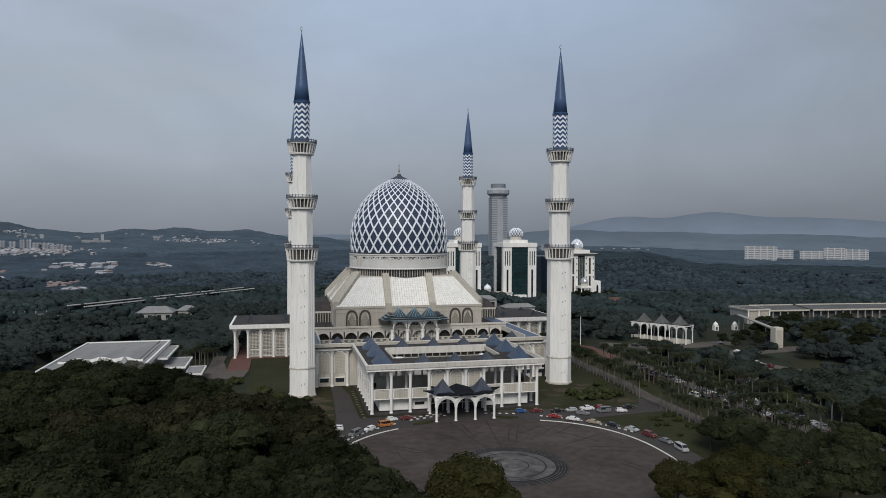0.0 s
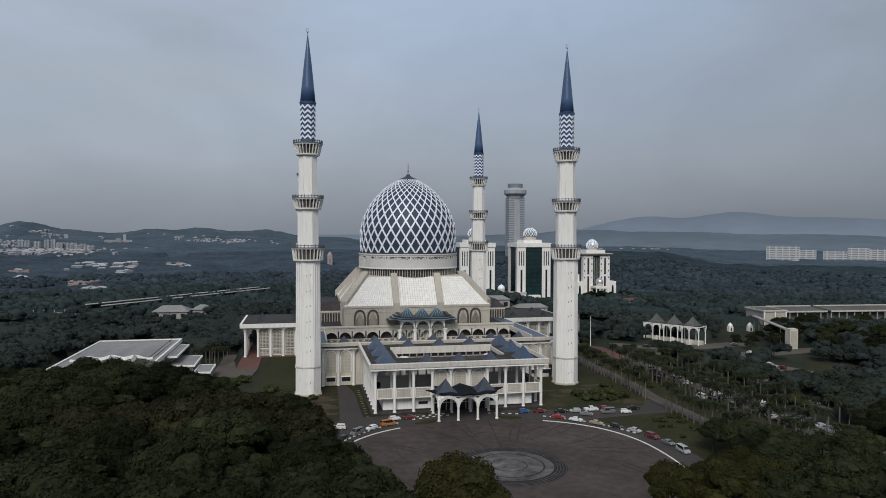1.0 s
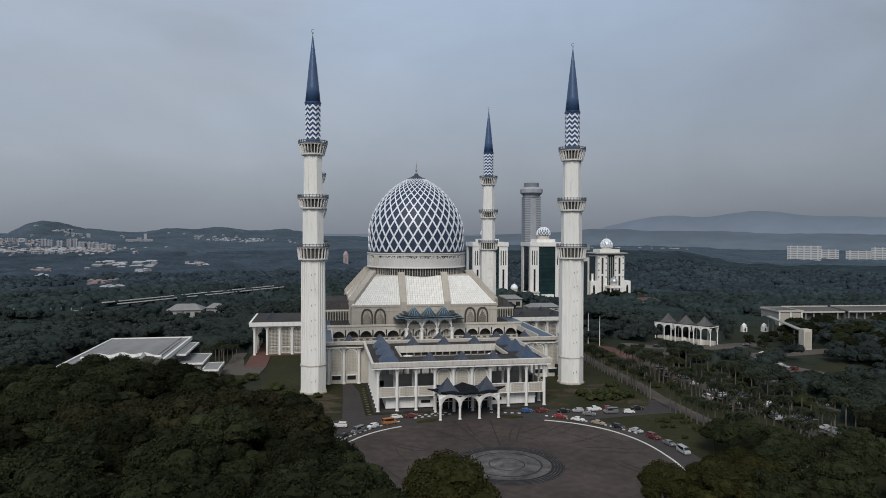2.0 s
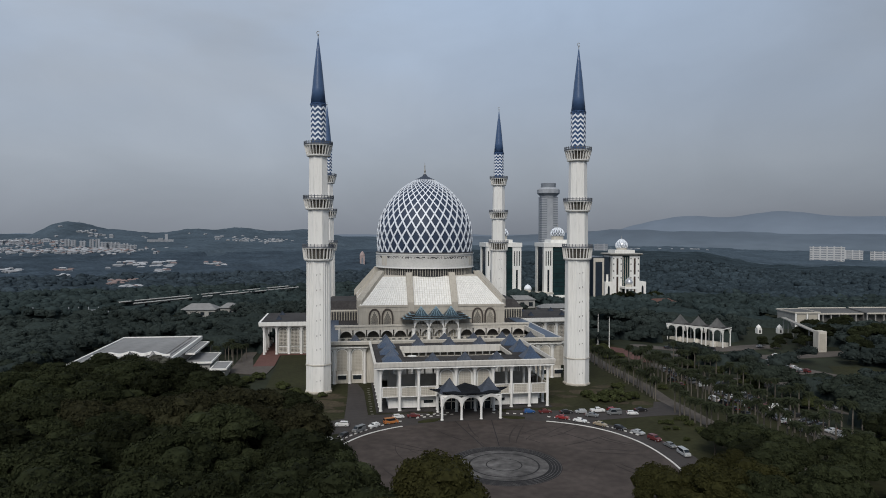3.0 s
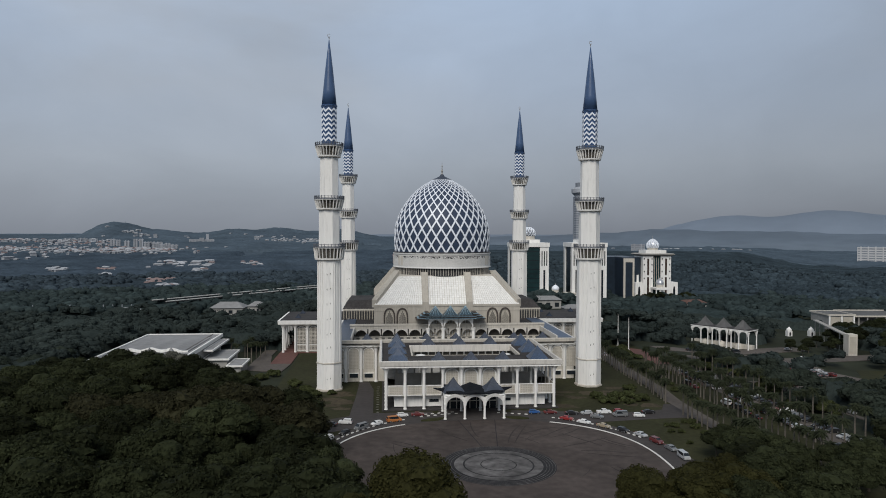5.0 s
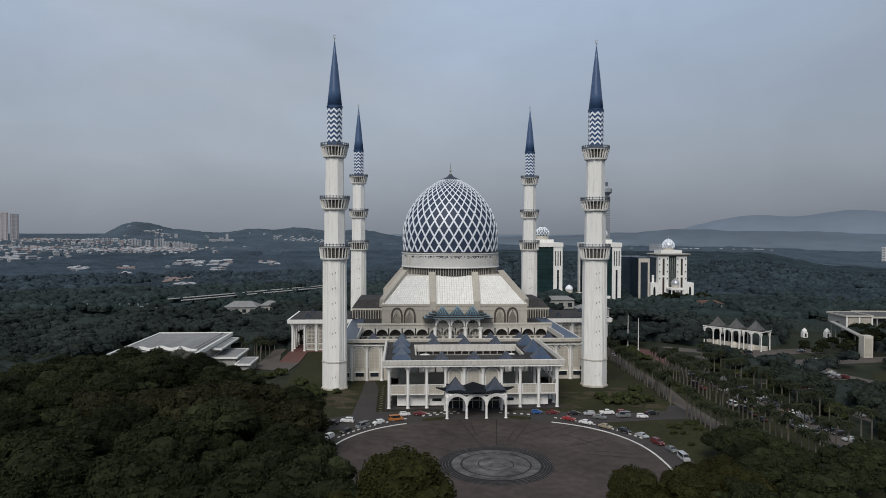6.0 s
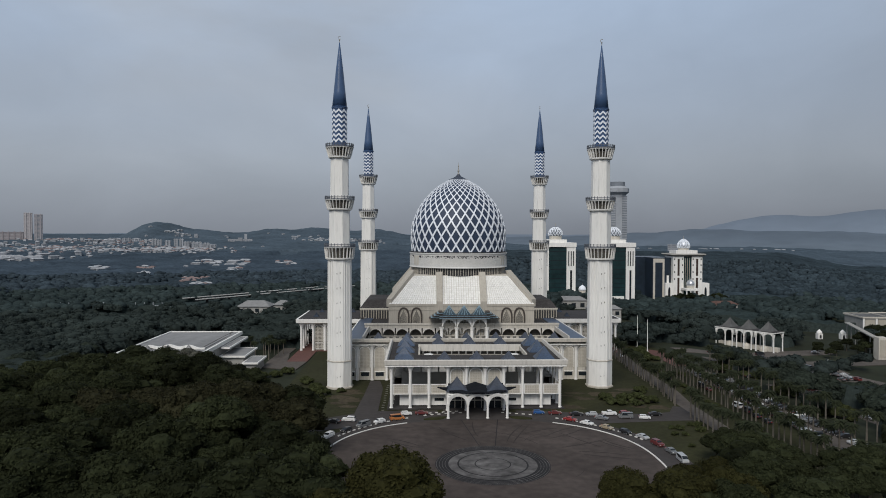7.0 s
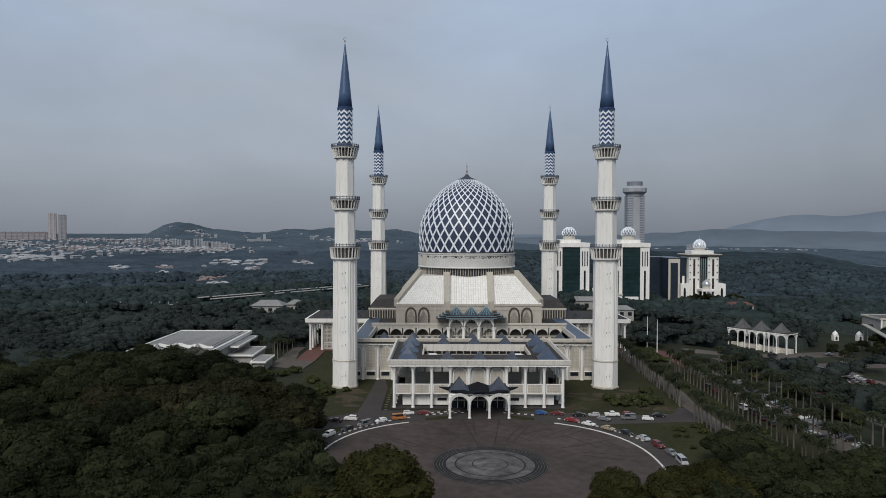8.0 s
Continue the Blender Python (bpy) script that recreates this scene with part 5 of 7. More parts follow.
TOWN = ((-23.4, 1850, 34, 1.7, 140, (0, 1, 3), 0.3), (-18.6, 1560, 22, 2.2, 36, (0, 1), 0.5), (-21.1, 1530, 64, 3.7, 60, (0, 1, 2, 1), 0.15),
        (-16.0, 1180, 30, 2.4, 60, (2, 1, 2, 1, 4), 0.05), (-14.5, 1060, 6, 0.5, 30, (1, 2), 0.1), (-17.5, 880, 16, 1.2, 40, (0, 1), 0.9), (-17.0, 800, 7, 0.8, 12, (0, 1), 0.2),
        (-21.4, 1120, 10, 0.6, 25, (0, 1), 0.8), (-21.5, 1005, 6, 0.6, 20, (0, 1), 0.1), (-24.6, 1130, 10, 0.6, 40, (1, 2), 0.0), (-10.6, 1190, 14, 0.9, 50, (0, 1), 0.4),
        (-10.3, 2210, 3, 0.4, 20, (2,), 0.0), (-7.9, 2000, 8, 0.5, 150, (2, 1), 0.0), (-5.7, 2050, 10, 0.6, 180, (2, 1), 0.0), (-18.8, 2150, 8, 1.0, 40, (1, 2), 0.0),
        (-30.8, 1355, 26, 1.6, 35, (2, 4, 1), 0.05), (-31.3, 1740, 14, 0.6, 80, (1, 3), 0.1), (-27.3, 2100, 22, 1.3, 180, (1, 3, 2), 0.2), (-28.0, 1570, 36, 1.8, 90, (0, 1, 2), 0.2),
        (-33.5, 1800, 30, 2.5, 200, (0, 1, 3), 0.2), (28, 2300, 5, 6, 260, (1, 2), 0.1), (19, 2000, 3, 2, 120, (1, 2), 0.1))


def lane_near(x, y, x0, y0, x1, y1, r):
    dx, dy = x1 - x0, y1 - y0
    u = max(0.0, min(1.0, ((x - x0) * dx + (y - y0) * dy) / (dx * dx + dy * dy)))
    return (x - x0 - u * dx) ** 2 + (y - y0 - u * dy) ** 2 < r * r


HOUSE_AREAS = [(-35 + d * math.sin(radians(b)), -250 + d * math.cos(radians(b)), 40 + d * radians(s) * 0.8) for b, d, n, s, w, k, r in TOWN if d > 700]


def crown_tops(rs, lobes, per, size, together):
    """Leaf tufts on the upper side of far crowns; the lobes of one tree follow one another."""
    L = np.array(lobes).reshape(-1, together, 4)
    k = L.shape[0]
    d = rs.normal(size=(k, together, per, 3))
    d[..., 2] = np.abs(d[..., 2]) - 0.25
    d /= np.linalg.norm(d, axis=-1, keepdims=True)
    c = L[:, :, None, :3] + d * (L[:, :, None, 3] * rs.uniform(0.88, 1.15, (k, together, per)))[..., None] * np.array([1, 1, 0.64])
    bare = np.ones((k, together, per), bool)
    for j in range(together):
        gap = np.linalg.norm((c - L[:, None, None, j, :3]) / np.array([1, 1, 0.64]), axis=-1)
        gap[:, j] = 1e3
        bare &= gap > 0.86 * L[:, None, None, j, 3]
    d, c = d[bare], c[bare]
    n = d + np.array([0, 0, 0.25]) + rs.normal(scale=0.45, size=d.shape)
    n /= np.linalg.norm(n, axis=1)[:, None]
    a = np.cross(n, rs.normal(size=d.shape))
    a /= np.linalg.norm(a, axis=1)[:, None]
    b = np.cross(n, a)
    s = (size * rs.uniform(0.6, 1.4, len(d)))[:, None]
    return np.stack([c - a * s, c - b * s * 0.7, c + a * s, c + b * s * 0.7], 1).reshape(-1, 3)


def canopy_lift(x, y, cell=13.0):
    """Height of a closed canopy over the ground, crown beside crown."""
    near = noise.voronoi(Vector((x / cell, y / cell, 0)))[0][0]
    return 11.0 - 5.5 * min(1.0, near) + 3.5 * noise.noise(Vector((x / 70, y / 70, 1))) + 1.6 * noise.noise(Vector((x / 24, y / 24, 6)))


def woods():
    """Tree crowns of the surrounding woods, coarser with distance."""
    rs = np.random.RandomState(9)
    # Farther zones take materials with more haze in their colour.
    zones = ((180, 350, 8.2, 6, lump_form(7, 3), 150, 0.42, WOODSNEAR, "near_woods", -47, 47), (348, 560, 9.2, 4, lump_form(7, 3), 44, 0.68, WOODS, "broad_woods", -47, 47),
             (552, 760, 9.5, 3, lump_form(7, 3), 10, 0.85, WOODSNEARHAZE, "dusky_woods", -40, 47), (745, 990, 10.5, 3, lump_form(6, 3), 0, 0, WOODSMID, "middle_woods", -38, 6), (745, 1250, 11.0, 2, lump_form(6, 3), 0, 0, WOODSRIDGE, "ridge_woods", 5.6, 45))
    for lo, hi, gap, lobes_n, form, per, size, material, name, b0, b1 in zones:
        P, d = [], lo
        while d < hi:
            n = int(radians(b1 - b0) * d / gap)
            for i in range(n):
                b = radians(b0 + (b1 - b0) * (i + rs.rand()) / n)
                dd = d + rs.uniform(-0.6, 0.6) * gap
                x, y = -35 + dd * math.sin(b), -250 + dd * math.cos(b)
                if any(a < x < c and e < y < f for a, c, e, f in KEEP):
                    continue
                if y < -4 and x < -60 or y < -34 and x < -40 or math.hypot(x - PC[0], y - PC[1]) < 66:
                    continue
                if dd < 600 and any(lane_near(x, y, *q) for q in LANES):
                    continue
                low = 1.0
                if any((x - hx) ** 2 + (y - hy) ** 2 < hr * hr for hx, hy, hr in HOUSE_AREAS):
                    if rs.rand() < 0.45:
                        continue
                    low = 0.55
                if noise.noise(Vector((x / 90, y / 90, 7))) > 0.5 and lo < 900:
                    continue
                P.append((x, y, far_height(x, y) if dd > 560 else ground_z(x, y), low))
            d += gap * (1 + 0.25 * (d - lo) / (hi - lo))
        lobes = []
        for x, y, z, low in P:
            swell = noise.noise(Vector((x / 30, y / 30, 4)))
            if lo > 500:
                r = rs.uniform(0.36, 0.66) * gap
                for k in range(lobes_n):
                    qx, qy = x + rs.uniform(-0.5, 0.5) * gap, y + rs.uniform(-0.5, 0.5) * gap
                    lobes.append((qx, qy, z + canopy_lift(qx, qy) * low * 0.9 - 0.16 * r, r * rs.uniform(0.7, 1.0)))
                continue
            h, r = (rs.uniform(7.5, 11.5) + 3.0 * swell) * low, rs.uniform(0.5, 0.76) * gap * (0.8 + 0.2 * low)
            for k in range(lobes_n):
                q = rs.uniform(0.2, 0.85) * r
                a = rs.uniform(0, 6.283)
                lobes.append((x + q * math.cos(a), y + q * math.sin(a), z + h - min(r, 6.0) * 0.5 + rs.uniform(-0.2, 0.16) * min(r, 7.0) - 0.2 * q, r * rs.uniform(0.48, 0.74)))
        mass = lumps(rs, [(x, y, z, r * (0.93 if per > 10 else 1.0)) for x, y, z, r in lobes], form, 0.64 if lo < 500 else 0.7, 0.3)
        V = crown_tops(rs, lobes, per, size, lobes_n) if per else np.zeros((0, 3))
        me = leaf_mesh(name, V, np.arange(len(V)).reshape(-1, 4), material, mass, True)
        tagged(new(name, me), "dense dark green tropical woods" if lo < 900 else "hazy blue-green distant woods", "woods", kind="stuff")


for k in range(9):
    tree(SMALL[k % 3], (218 + 7.2 * k, 392 + 3 * (k % 3), -5), 40 * k, 1.1 + 0.12 * (k % 4), "dark green tree before the civic building", "trees before the civic building")
for k in range(13):
    tree(SMALL[k % 3], (276 + 9.0 * k, 178 - 2.2 * k + 4 * (k % 2), -5), 40 * k, 0.95 + 0.22 * (k % 4), "dark green tree beside the long hall", "trees beside the long hall")
for k, (x, y, q) in enumerate(((243, 120, 0.75), (252, 130, 0.8), (263, 114, 0.85), (240, 133, 0.7), (272, 142, 0.9), (257, 150, 0.8), (247, 97, 0.7), (222, 112, 0.45), (209, 128, 0.4), (219, 127, 0.42), (229, 133, 0.45), (212, 115, 0.42), (203, 118, 0.36), (231, 118, 0.5), (204, 108, 0.36), (236, 126, 0.5), (262, 88, 0.8), (280, 120, 0.9), (238, 80, 0.7), (252, 66, 0.8), (270, 58, 0.85), (290, 100, 0.9), (286, 76, 0.85))):
    tree(RAIN[k % 5], (x, y, -5), 47 * k, q, "dark green broad tree near the white portal", "trees near the white portal")
bushes()
woods()


def canopy_sheet(name, d0, d1, rows, material, label, b0=-47, b1=47, share=0.75):
    """Closed woodland canopy in the distance, crown beside crown."""
    rs = np.random.RandomState(rows)
    bs = np.arange(b0, b1 + 0.01, 0.27)
    ds = d0 * (d1 / d0) ** (np.arange(rows + 1) / rows)
    vs = []
    for d in ds:
        for b in bs:
            x, y = -35 + d * math.sin(radians(b)), -250 + d * math.cos(radians(b))
            lift = canopy_lift(x, y, 13.0 if d < 1400 else 24.0) + rs.uniform(-0.6, 0.6)
            if any((x - hx) ** 2 + (y - hy) ** 2 < (hr * 0.6) ** 2 for hx, hy, hr in HOUSE_AREAS):
                lift *= 0.85
            lift *= share
            if d < 545 and (any(lane_near(x, y, *q[:4], q[4] + 5) for q in LANES) or any(a - 5 < x < c + 5 and e - 5 < y < f + 5 for a, c, e, f in KEEP) or noise.noise(Vector((x / 90, y / 90, 7))) > 0.42 or y < 2 and x < -55 or y < -30 and x < -35 or math.hypot(x - PC[0], y - PC[1]) < 74):
                lift = -2.0
            open_ground = any(a < x < c and e < y < f for a, c, e, f in KEEP) or d > 545 and noise.noise(Vector((x / 120, y / 120, 5))) > 0.45
            vs.append((x, y, far_height(x, y) + (-2.0 if open_ground or d == ds[0] and d > 300 else lift)))
    n = len(bs)
    fs = [(j * n + i, j * n + i + 1, (j + 1) * n + i + 1, (j + 1) * n + i) for j in range(len(ds) - 1) for i in range(n - 1)]
    me = bpy.data.meshes.new(name)
    me.from_pydata(vs, [], fs)
    me.polygons.foreach_set("use_smooth", [True] * len(fs))
    me.materials.append(material)
    tagged(new(name, me), label, "woods", kind="stuff")


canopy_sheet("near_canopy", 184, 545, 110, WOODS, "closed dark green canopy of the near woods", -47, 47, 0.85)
# From here outward the sheets carry haze in their colour.
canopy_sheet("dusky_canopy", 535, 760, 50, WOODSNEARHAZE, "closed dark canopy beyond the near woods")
canopy_sheet("middle_canopy", 750, 980, 50, WOODSMID, "closed dark canopy of woods tinted for light haze", -47, 5.9)
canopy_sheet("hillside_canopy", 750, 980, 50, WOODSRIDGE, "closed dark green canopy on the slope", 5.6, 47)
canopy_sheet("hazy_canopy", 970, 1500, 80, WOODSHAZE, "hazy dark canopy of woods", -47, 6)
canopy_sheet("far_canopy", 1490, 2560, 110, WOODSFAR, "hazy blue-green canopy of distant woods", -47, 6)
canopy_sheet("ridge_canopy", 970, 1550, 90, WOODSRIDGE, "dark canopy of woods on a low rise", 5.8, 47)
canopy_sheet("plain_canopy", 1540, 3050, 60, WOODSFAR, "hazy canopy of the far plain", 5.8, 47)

# ---- plaza markings, kerbs, paths ----
solid("ring_border", disc(15.8, 0.05, *PC, inner=12.4, depth=0.1), RINGDARK, "dark stepped ring in the plaza paving", "paving", "structure")
for r in (13.1, 13.9, 14.7, 15.5):
    solid("ring_step", disc(r + 0.07, 0.07, *PC, inner=r - 0.07, depth=0.1), RINGLIGHT, "thin grey ring line in dark paving", "paving", "structure")
solid("ring_field", disc(12.4, 0.06, *PC, inner=9.7, depth=0.1), RINGLIGHT, "pale worn ring of the plaza rosette", "paving", "structure")
solid("ring_line", disc(9.75, 0.064, *PC, inner=9.3, depth=0.1), RINGDARK, "dark inner ring of the rosette", "paving", "structure")
solid("ring_inner", disc(9.35, 0.06, *PC, inner=4.95, depth=0.1), RINGLIGHT, "worn grey inner ring of the rosette", "paving", "structure")
solid("ring_line_small", disc(5.0, 0.064, *PC, inner=4.7, depth=0.1), RINGDARK, "dark ring about the rosette's centre", "paving", "structure")
solid("ring_centre", disc(4.75, 0.06, *PC, depth=0.1), RINGLIGHT, "pale centre of the plaza rosette", "paving", "structure")
solid("kerb_outline", disc(12.5, 0.07, *PC, inner=12.2, depth=0.08), RINGDARK, "dark ring line", "paving", "structure")
for a0, a1 in ((-22, 62), (116, 200)):
    g, rings = Geo(), []
    for i in range(61):
        a = radians(a0 + (a1 - a0) * i / 60)
        (ix, iy), (ox, oy) = plaza_edge(a, -0.22), plaza_edge(a, 0.3)
        rings.append([(ix, iy, -0.13), (ox, oy, -0.13), (ox, oy, 0.17), (ix, iy, 0.17)])
    solid("kerb", g.loft(rings), KERB, "white painted kerb round the plaza", "kerb", "structure")
for a0, a1 in ((68, 78), (102, 113)):
    g = Geo()
    rings = []
    for i in range(13):
        a, w = radians(a0 + (a1 - a0) * i / 12), math.sin(math.pi * i / 12) * 1.5 + 0.1
        c, s = math.cos(a), math.sin(a)
        rings.append([(PC[0] + c * r, PC[1] + s * r, z) for r, z in ((48.2 - w, -0.1), (48.2 - w * 0.7, 0.45), (48.2 + w * 0.7, 0.45), (48.2 + w, -0.1))])
    solid("planting_bed", g.loft(rings), GRASS, "dark low planting bed beside the entrance", "planting bed", "structure")


def kerb_stones():
    """Black and white kerb stones beside the ring road."""
    me = Geo().box(-0.5, -0.2, -0.1, 0.5, 0.2, 0.25).mesh("kerb_stone", KERB)
    t = thing("kerb_row", (PC[0], PC[1], 0), "dashed row of white kerb stones by the road", "kerb")
    for lo, hi, r in ((96.5, 113, 53.2), (70, 83, 53.4), (97.5, 110, 55.4), (24, 62, 52.6), (118, 152, 52.6)):
        n = int(radians(hi - lo) * r / 2.3)
        for i in range(n):
            a = radians(lo + (hi - lo) * i / n)
            o = part("kerb_stone", me, KERB, t)
            o.matrix_basis = pose(r * math.cos(a), r * math.sin(a), 0, 0, 0, math.degrees(a) + 90)


kerb_stones()


def tyre_marks():
    rnd = random.Random(21)
    for k in range(9):
        cx, cy, r = PC[0] + rnd.uniform(-8, 30), PC[1] + rnd.uniform(-6, 28), rnd.uniform(14, 34)
        a0 = rnd.uniform(0, 360)
        span = rnd.uniform(20, 55)
        ok = all(math.hypot(cx + r * math.cos(radians(a0 + span * u)) - PC[0], cy + r * math.sin(radians(a0 + span * u)) - PC[1]) < 42 for u in (0, 0.25, 0.5, 0.75, 1))
        if ok:
            solid("tyre_mark", disc(r + 0.11, 0.052 + 0.0004 * k, cx, cy, 40, r - 0.11, a0, a0 + span, 0.01), STREAK, "dark curved tyre mark on the paving", "tyre mark", "structure")
    # drifting pairs of tracks and straight scuffs
    for k, (x0, y0, x1, y1) in enumerate(((6.1, -53.5, 14.0, -34), (8.0, -53.8, 15.8, -34.4), (18.3, -47.7, 33, -35), (20, -49.0, 34.4, -36.4), (24, -43.3, 33.6, -58), (-6, -50, -14, -36), (-20, -56, -30, -48), (-18, -58, -29, -50.6), (26, -62, 40, -66), (27, -64.4, 41, -69), (30, -76, 37, -92), (32, -76, 39, -91), (22, -58, 38, -50), (12, -45, 26, -38), (-33, -70, -24, -92), (36, -50, 43.5, -60), (34.4, -51, 42, -61), (-2, -47, -2.4, -30))):
        d = Vector((x1 - x0, y1 - y0, 0))
        side = Vector((-d.y, d.x, 0)).normalized()
        bend, rings = rnd.uniform(-0.09, 0.09), []
        for i in range(13):
            u = i / 12
            c = Vector((x0, y0, 0)) + d * u + side * d.length * bend * 4 * u * (1 - u)
            w = 0.05 + 0.17 * math.sin(math.pi * u) ** 0.5
            z = 0.058 + 0.0005 * k
            rings.append([(c.x - side.x * w, c.y - side.y * w, 0.03), (c.x + side.x * w, c.y + side.y * w, 0.03), (c.x + side.x * w, c.y + side.y * w, z), (c.x - side.x * w, c.y - side.y * w, z)])
        solid("tyre_mark", Geo().loft(rings), STREAK, "dark tyre streak across the worn paving", "tyre mark", "structure")
    for x in (-2.4, 2.4):
        sheet("paving_line", [(x - 0.14, -56), (x + 0.14, -56), (x * 2.6 + 0.14, -27.5), (x * 2.6 - 0.14, -27.5)], 0.053, RINGDARK, "dark paving line towards the entrance", "paving", 0.02)


tyre_marks()
sheet("side_road", [(14, -26), (14, -15.5), (40, -20.0), (60, -21.5), (68.5, -19), (72.5, -11), (75.5, -12), (75.5, -29.5), (60, -30.5), (40, -33)], 0.0, ASPHALT, "asphalt side road with parked cars", "road")
sheet("side_road_west", [(-14, -26), (-40, -34), (-62, -44), (-62, -30), (-38, -16), (-14, -15.2)], 0.0, ASPHALT, "asphalt side road by the portico", "road")
sheet("path", [(-43.5, -26), (-35.0, -24), (-35.4, 20), (-37.5, 34), (-41.5, 34), (-42.0, 10)], 0.03, ASPHALT, "worn dark grey footpath to the side door", "path")
sheet("avenue", [(75.0, -104), (80.5, -104), (80.8, -8), (83.2, 12), (84.2, 64), (88.5, 115), (90, 150), (83.5, 150), (82.0, 115), (78.2, 64), (77.6, 12), (75.2, -8)], 0.02, PATHM, "grey-brown asphalt avenue between palms", "road")
sheet("car_park", [(102.0, -110), (112.5, -110), (112.0, 60), (103.0, 60)], 0.01, PATHM, "asphalt car park road", "road")
sheet("red_terrace", [(-86, 78), (-76, 78), (-76, 108), (-86, 108)], 0.06, REDPAVE, "faded red paved walk to the wing", "paving")
sheet("service_lane", [(-95, 99), (-89, 99), (-88, 150), (-95, 150)], 0.02, PATHM, "pale grey service lane beside the wing", "road")
sheet("forecourt", [(-95.5, 64), (-78, 58), (-76, 78), (-86, 80), (-88.5, 99), (-95, 99)], 0.03, PATHM, "pale paved forecourt by the low hall", "paving")
sheet("red_terrace_east", [(101, 64), (108, 64), (109, 104), (101, 114)], 0.06, REDPAVE, "faded red paved walk by the avenue", "paving")
for k, (x0, y0, x1, y1) in enumerate(((126, 84, 250, 100), (120, 110, 215, 128), (96, 168, 130, 330), (128, 20, 200, 34), (162, 118, 188, 40), (140, 62, 184, 58), (140, 78, 190, 75), (238, 338, 216, 236), (216, 236, 194, 165))):
    g = Geo()
    d = Vector((x1 - x0, y1 - y0, 0)).normalized()
    s = Vector((-d.y, d.x, 0)) * 7
    rings = []
    for i in range(25):
        p = Vector((x0, y0, 0)).lerp(Vector((x1, y1, 0)), i / 24)
        rings.append([tuple(p + s + Vector((0, 0, ground_z((p + s).x, 0) + 0.2))), tuple(p - s + Vector((0, 0, ground_z((p - s).x, 0) + 0.2))), tuple(p - s + Vector((0, 0, -6.0))), tuple(p + s + Vector((0, 0, -6.0)))])
    solid("road", g.loft(rings), PATHM, "grey asphalt road between trees", "road", "structure")


def slope_sheet(name, poly, lift, material, label, category):
    """A flat patch of ground laid on the falling ground."""
    g = Geo().loft([[(x, y, ground_z(x, y) - 0.6) for x, y in poly], [(x, y, ground_z(x, y) + lift) for x, y in poly]])
    return solid(name, g, material, label, category, "structure")


slope_sheet("field", [(160, 16), (176, 14), (205, 20), (232, 22), (230, 40), (218, 62), (205, 66), (196, 50), (172, 46), (158, 36)], 0.1, GRASS, "open rough grass field among the trees", "field")
slope_sheet("lay_by", [(133, 16), (138, 16), (141, -30), (136, -30)], 0.14, PATHM, "narrow grey lane with parked cars", "road")


def lane_kerbs():
    me = Geo().box(-0.55, -0.22, -0.1, 0.55, 0.22, 0.3).mesh("kerb_stone", KERB)
    for x0, y0, x1, y1 in ((144, 78.6, 166, 75.6), (132, 53.6, 144, 56.0), (161, 55.8, 183, 54.6), (146, 70.4, 170, 67.5)):
        t = thing("kerb_row", (x0, y0, ground_z(x0, y0) + 0.2), "dashed white kerb stones by the car park", "kerb", "kerbs of the car park", math.degrees(math.atan2(y1 - y0, x1 - x0)))
        for k in range(int(math.hypot(x1 - x0, y1 - y0) / 2.2)):
            part("kerb_stone", me, KERB, t).location = (2.2 * k, 0, ground_z(x0 + 2.2 * k, y0) - ground_z(x0, y0))


lane_kerbs()


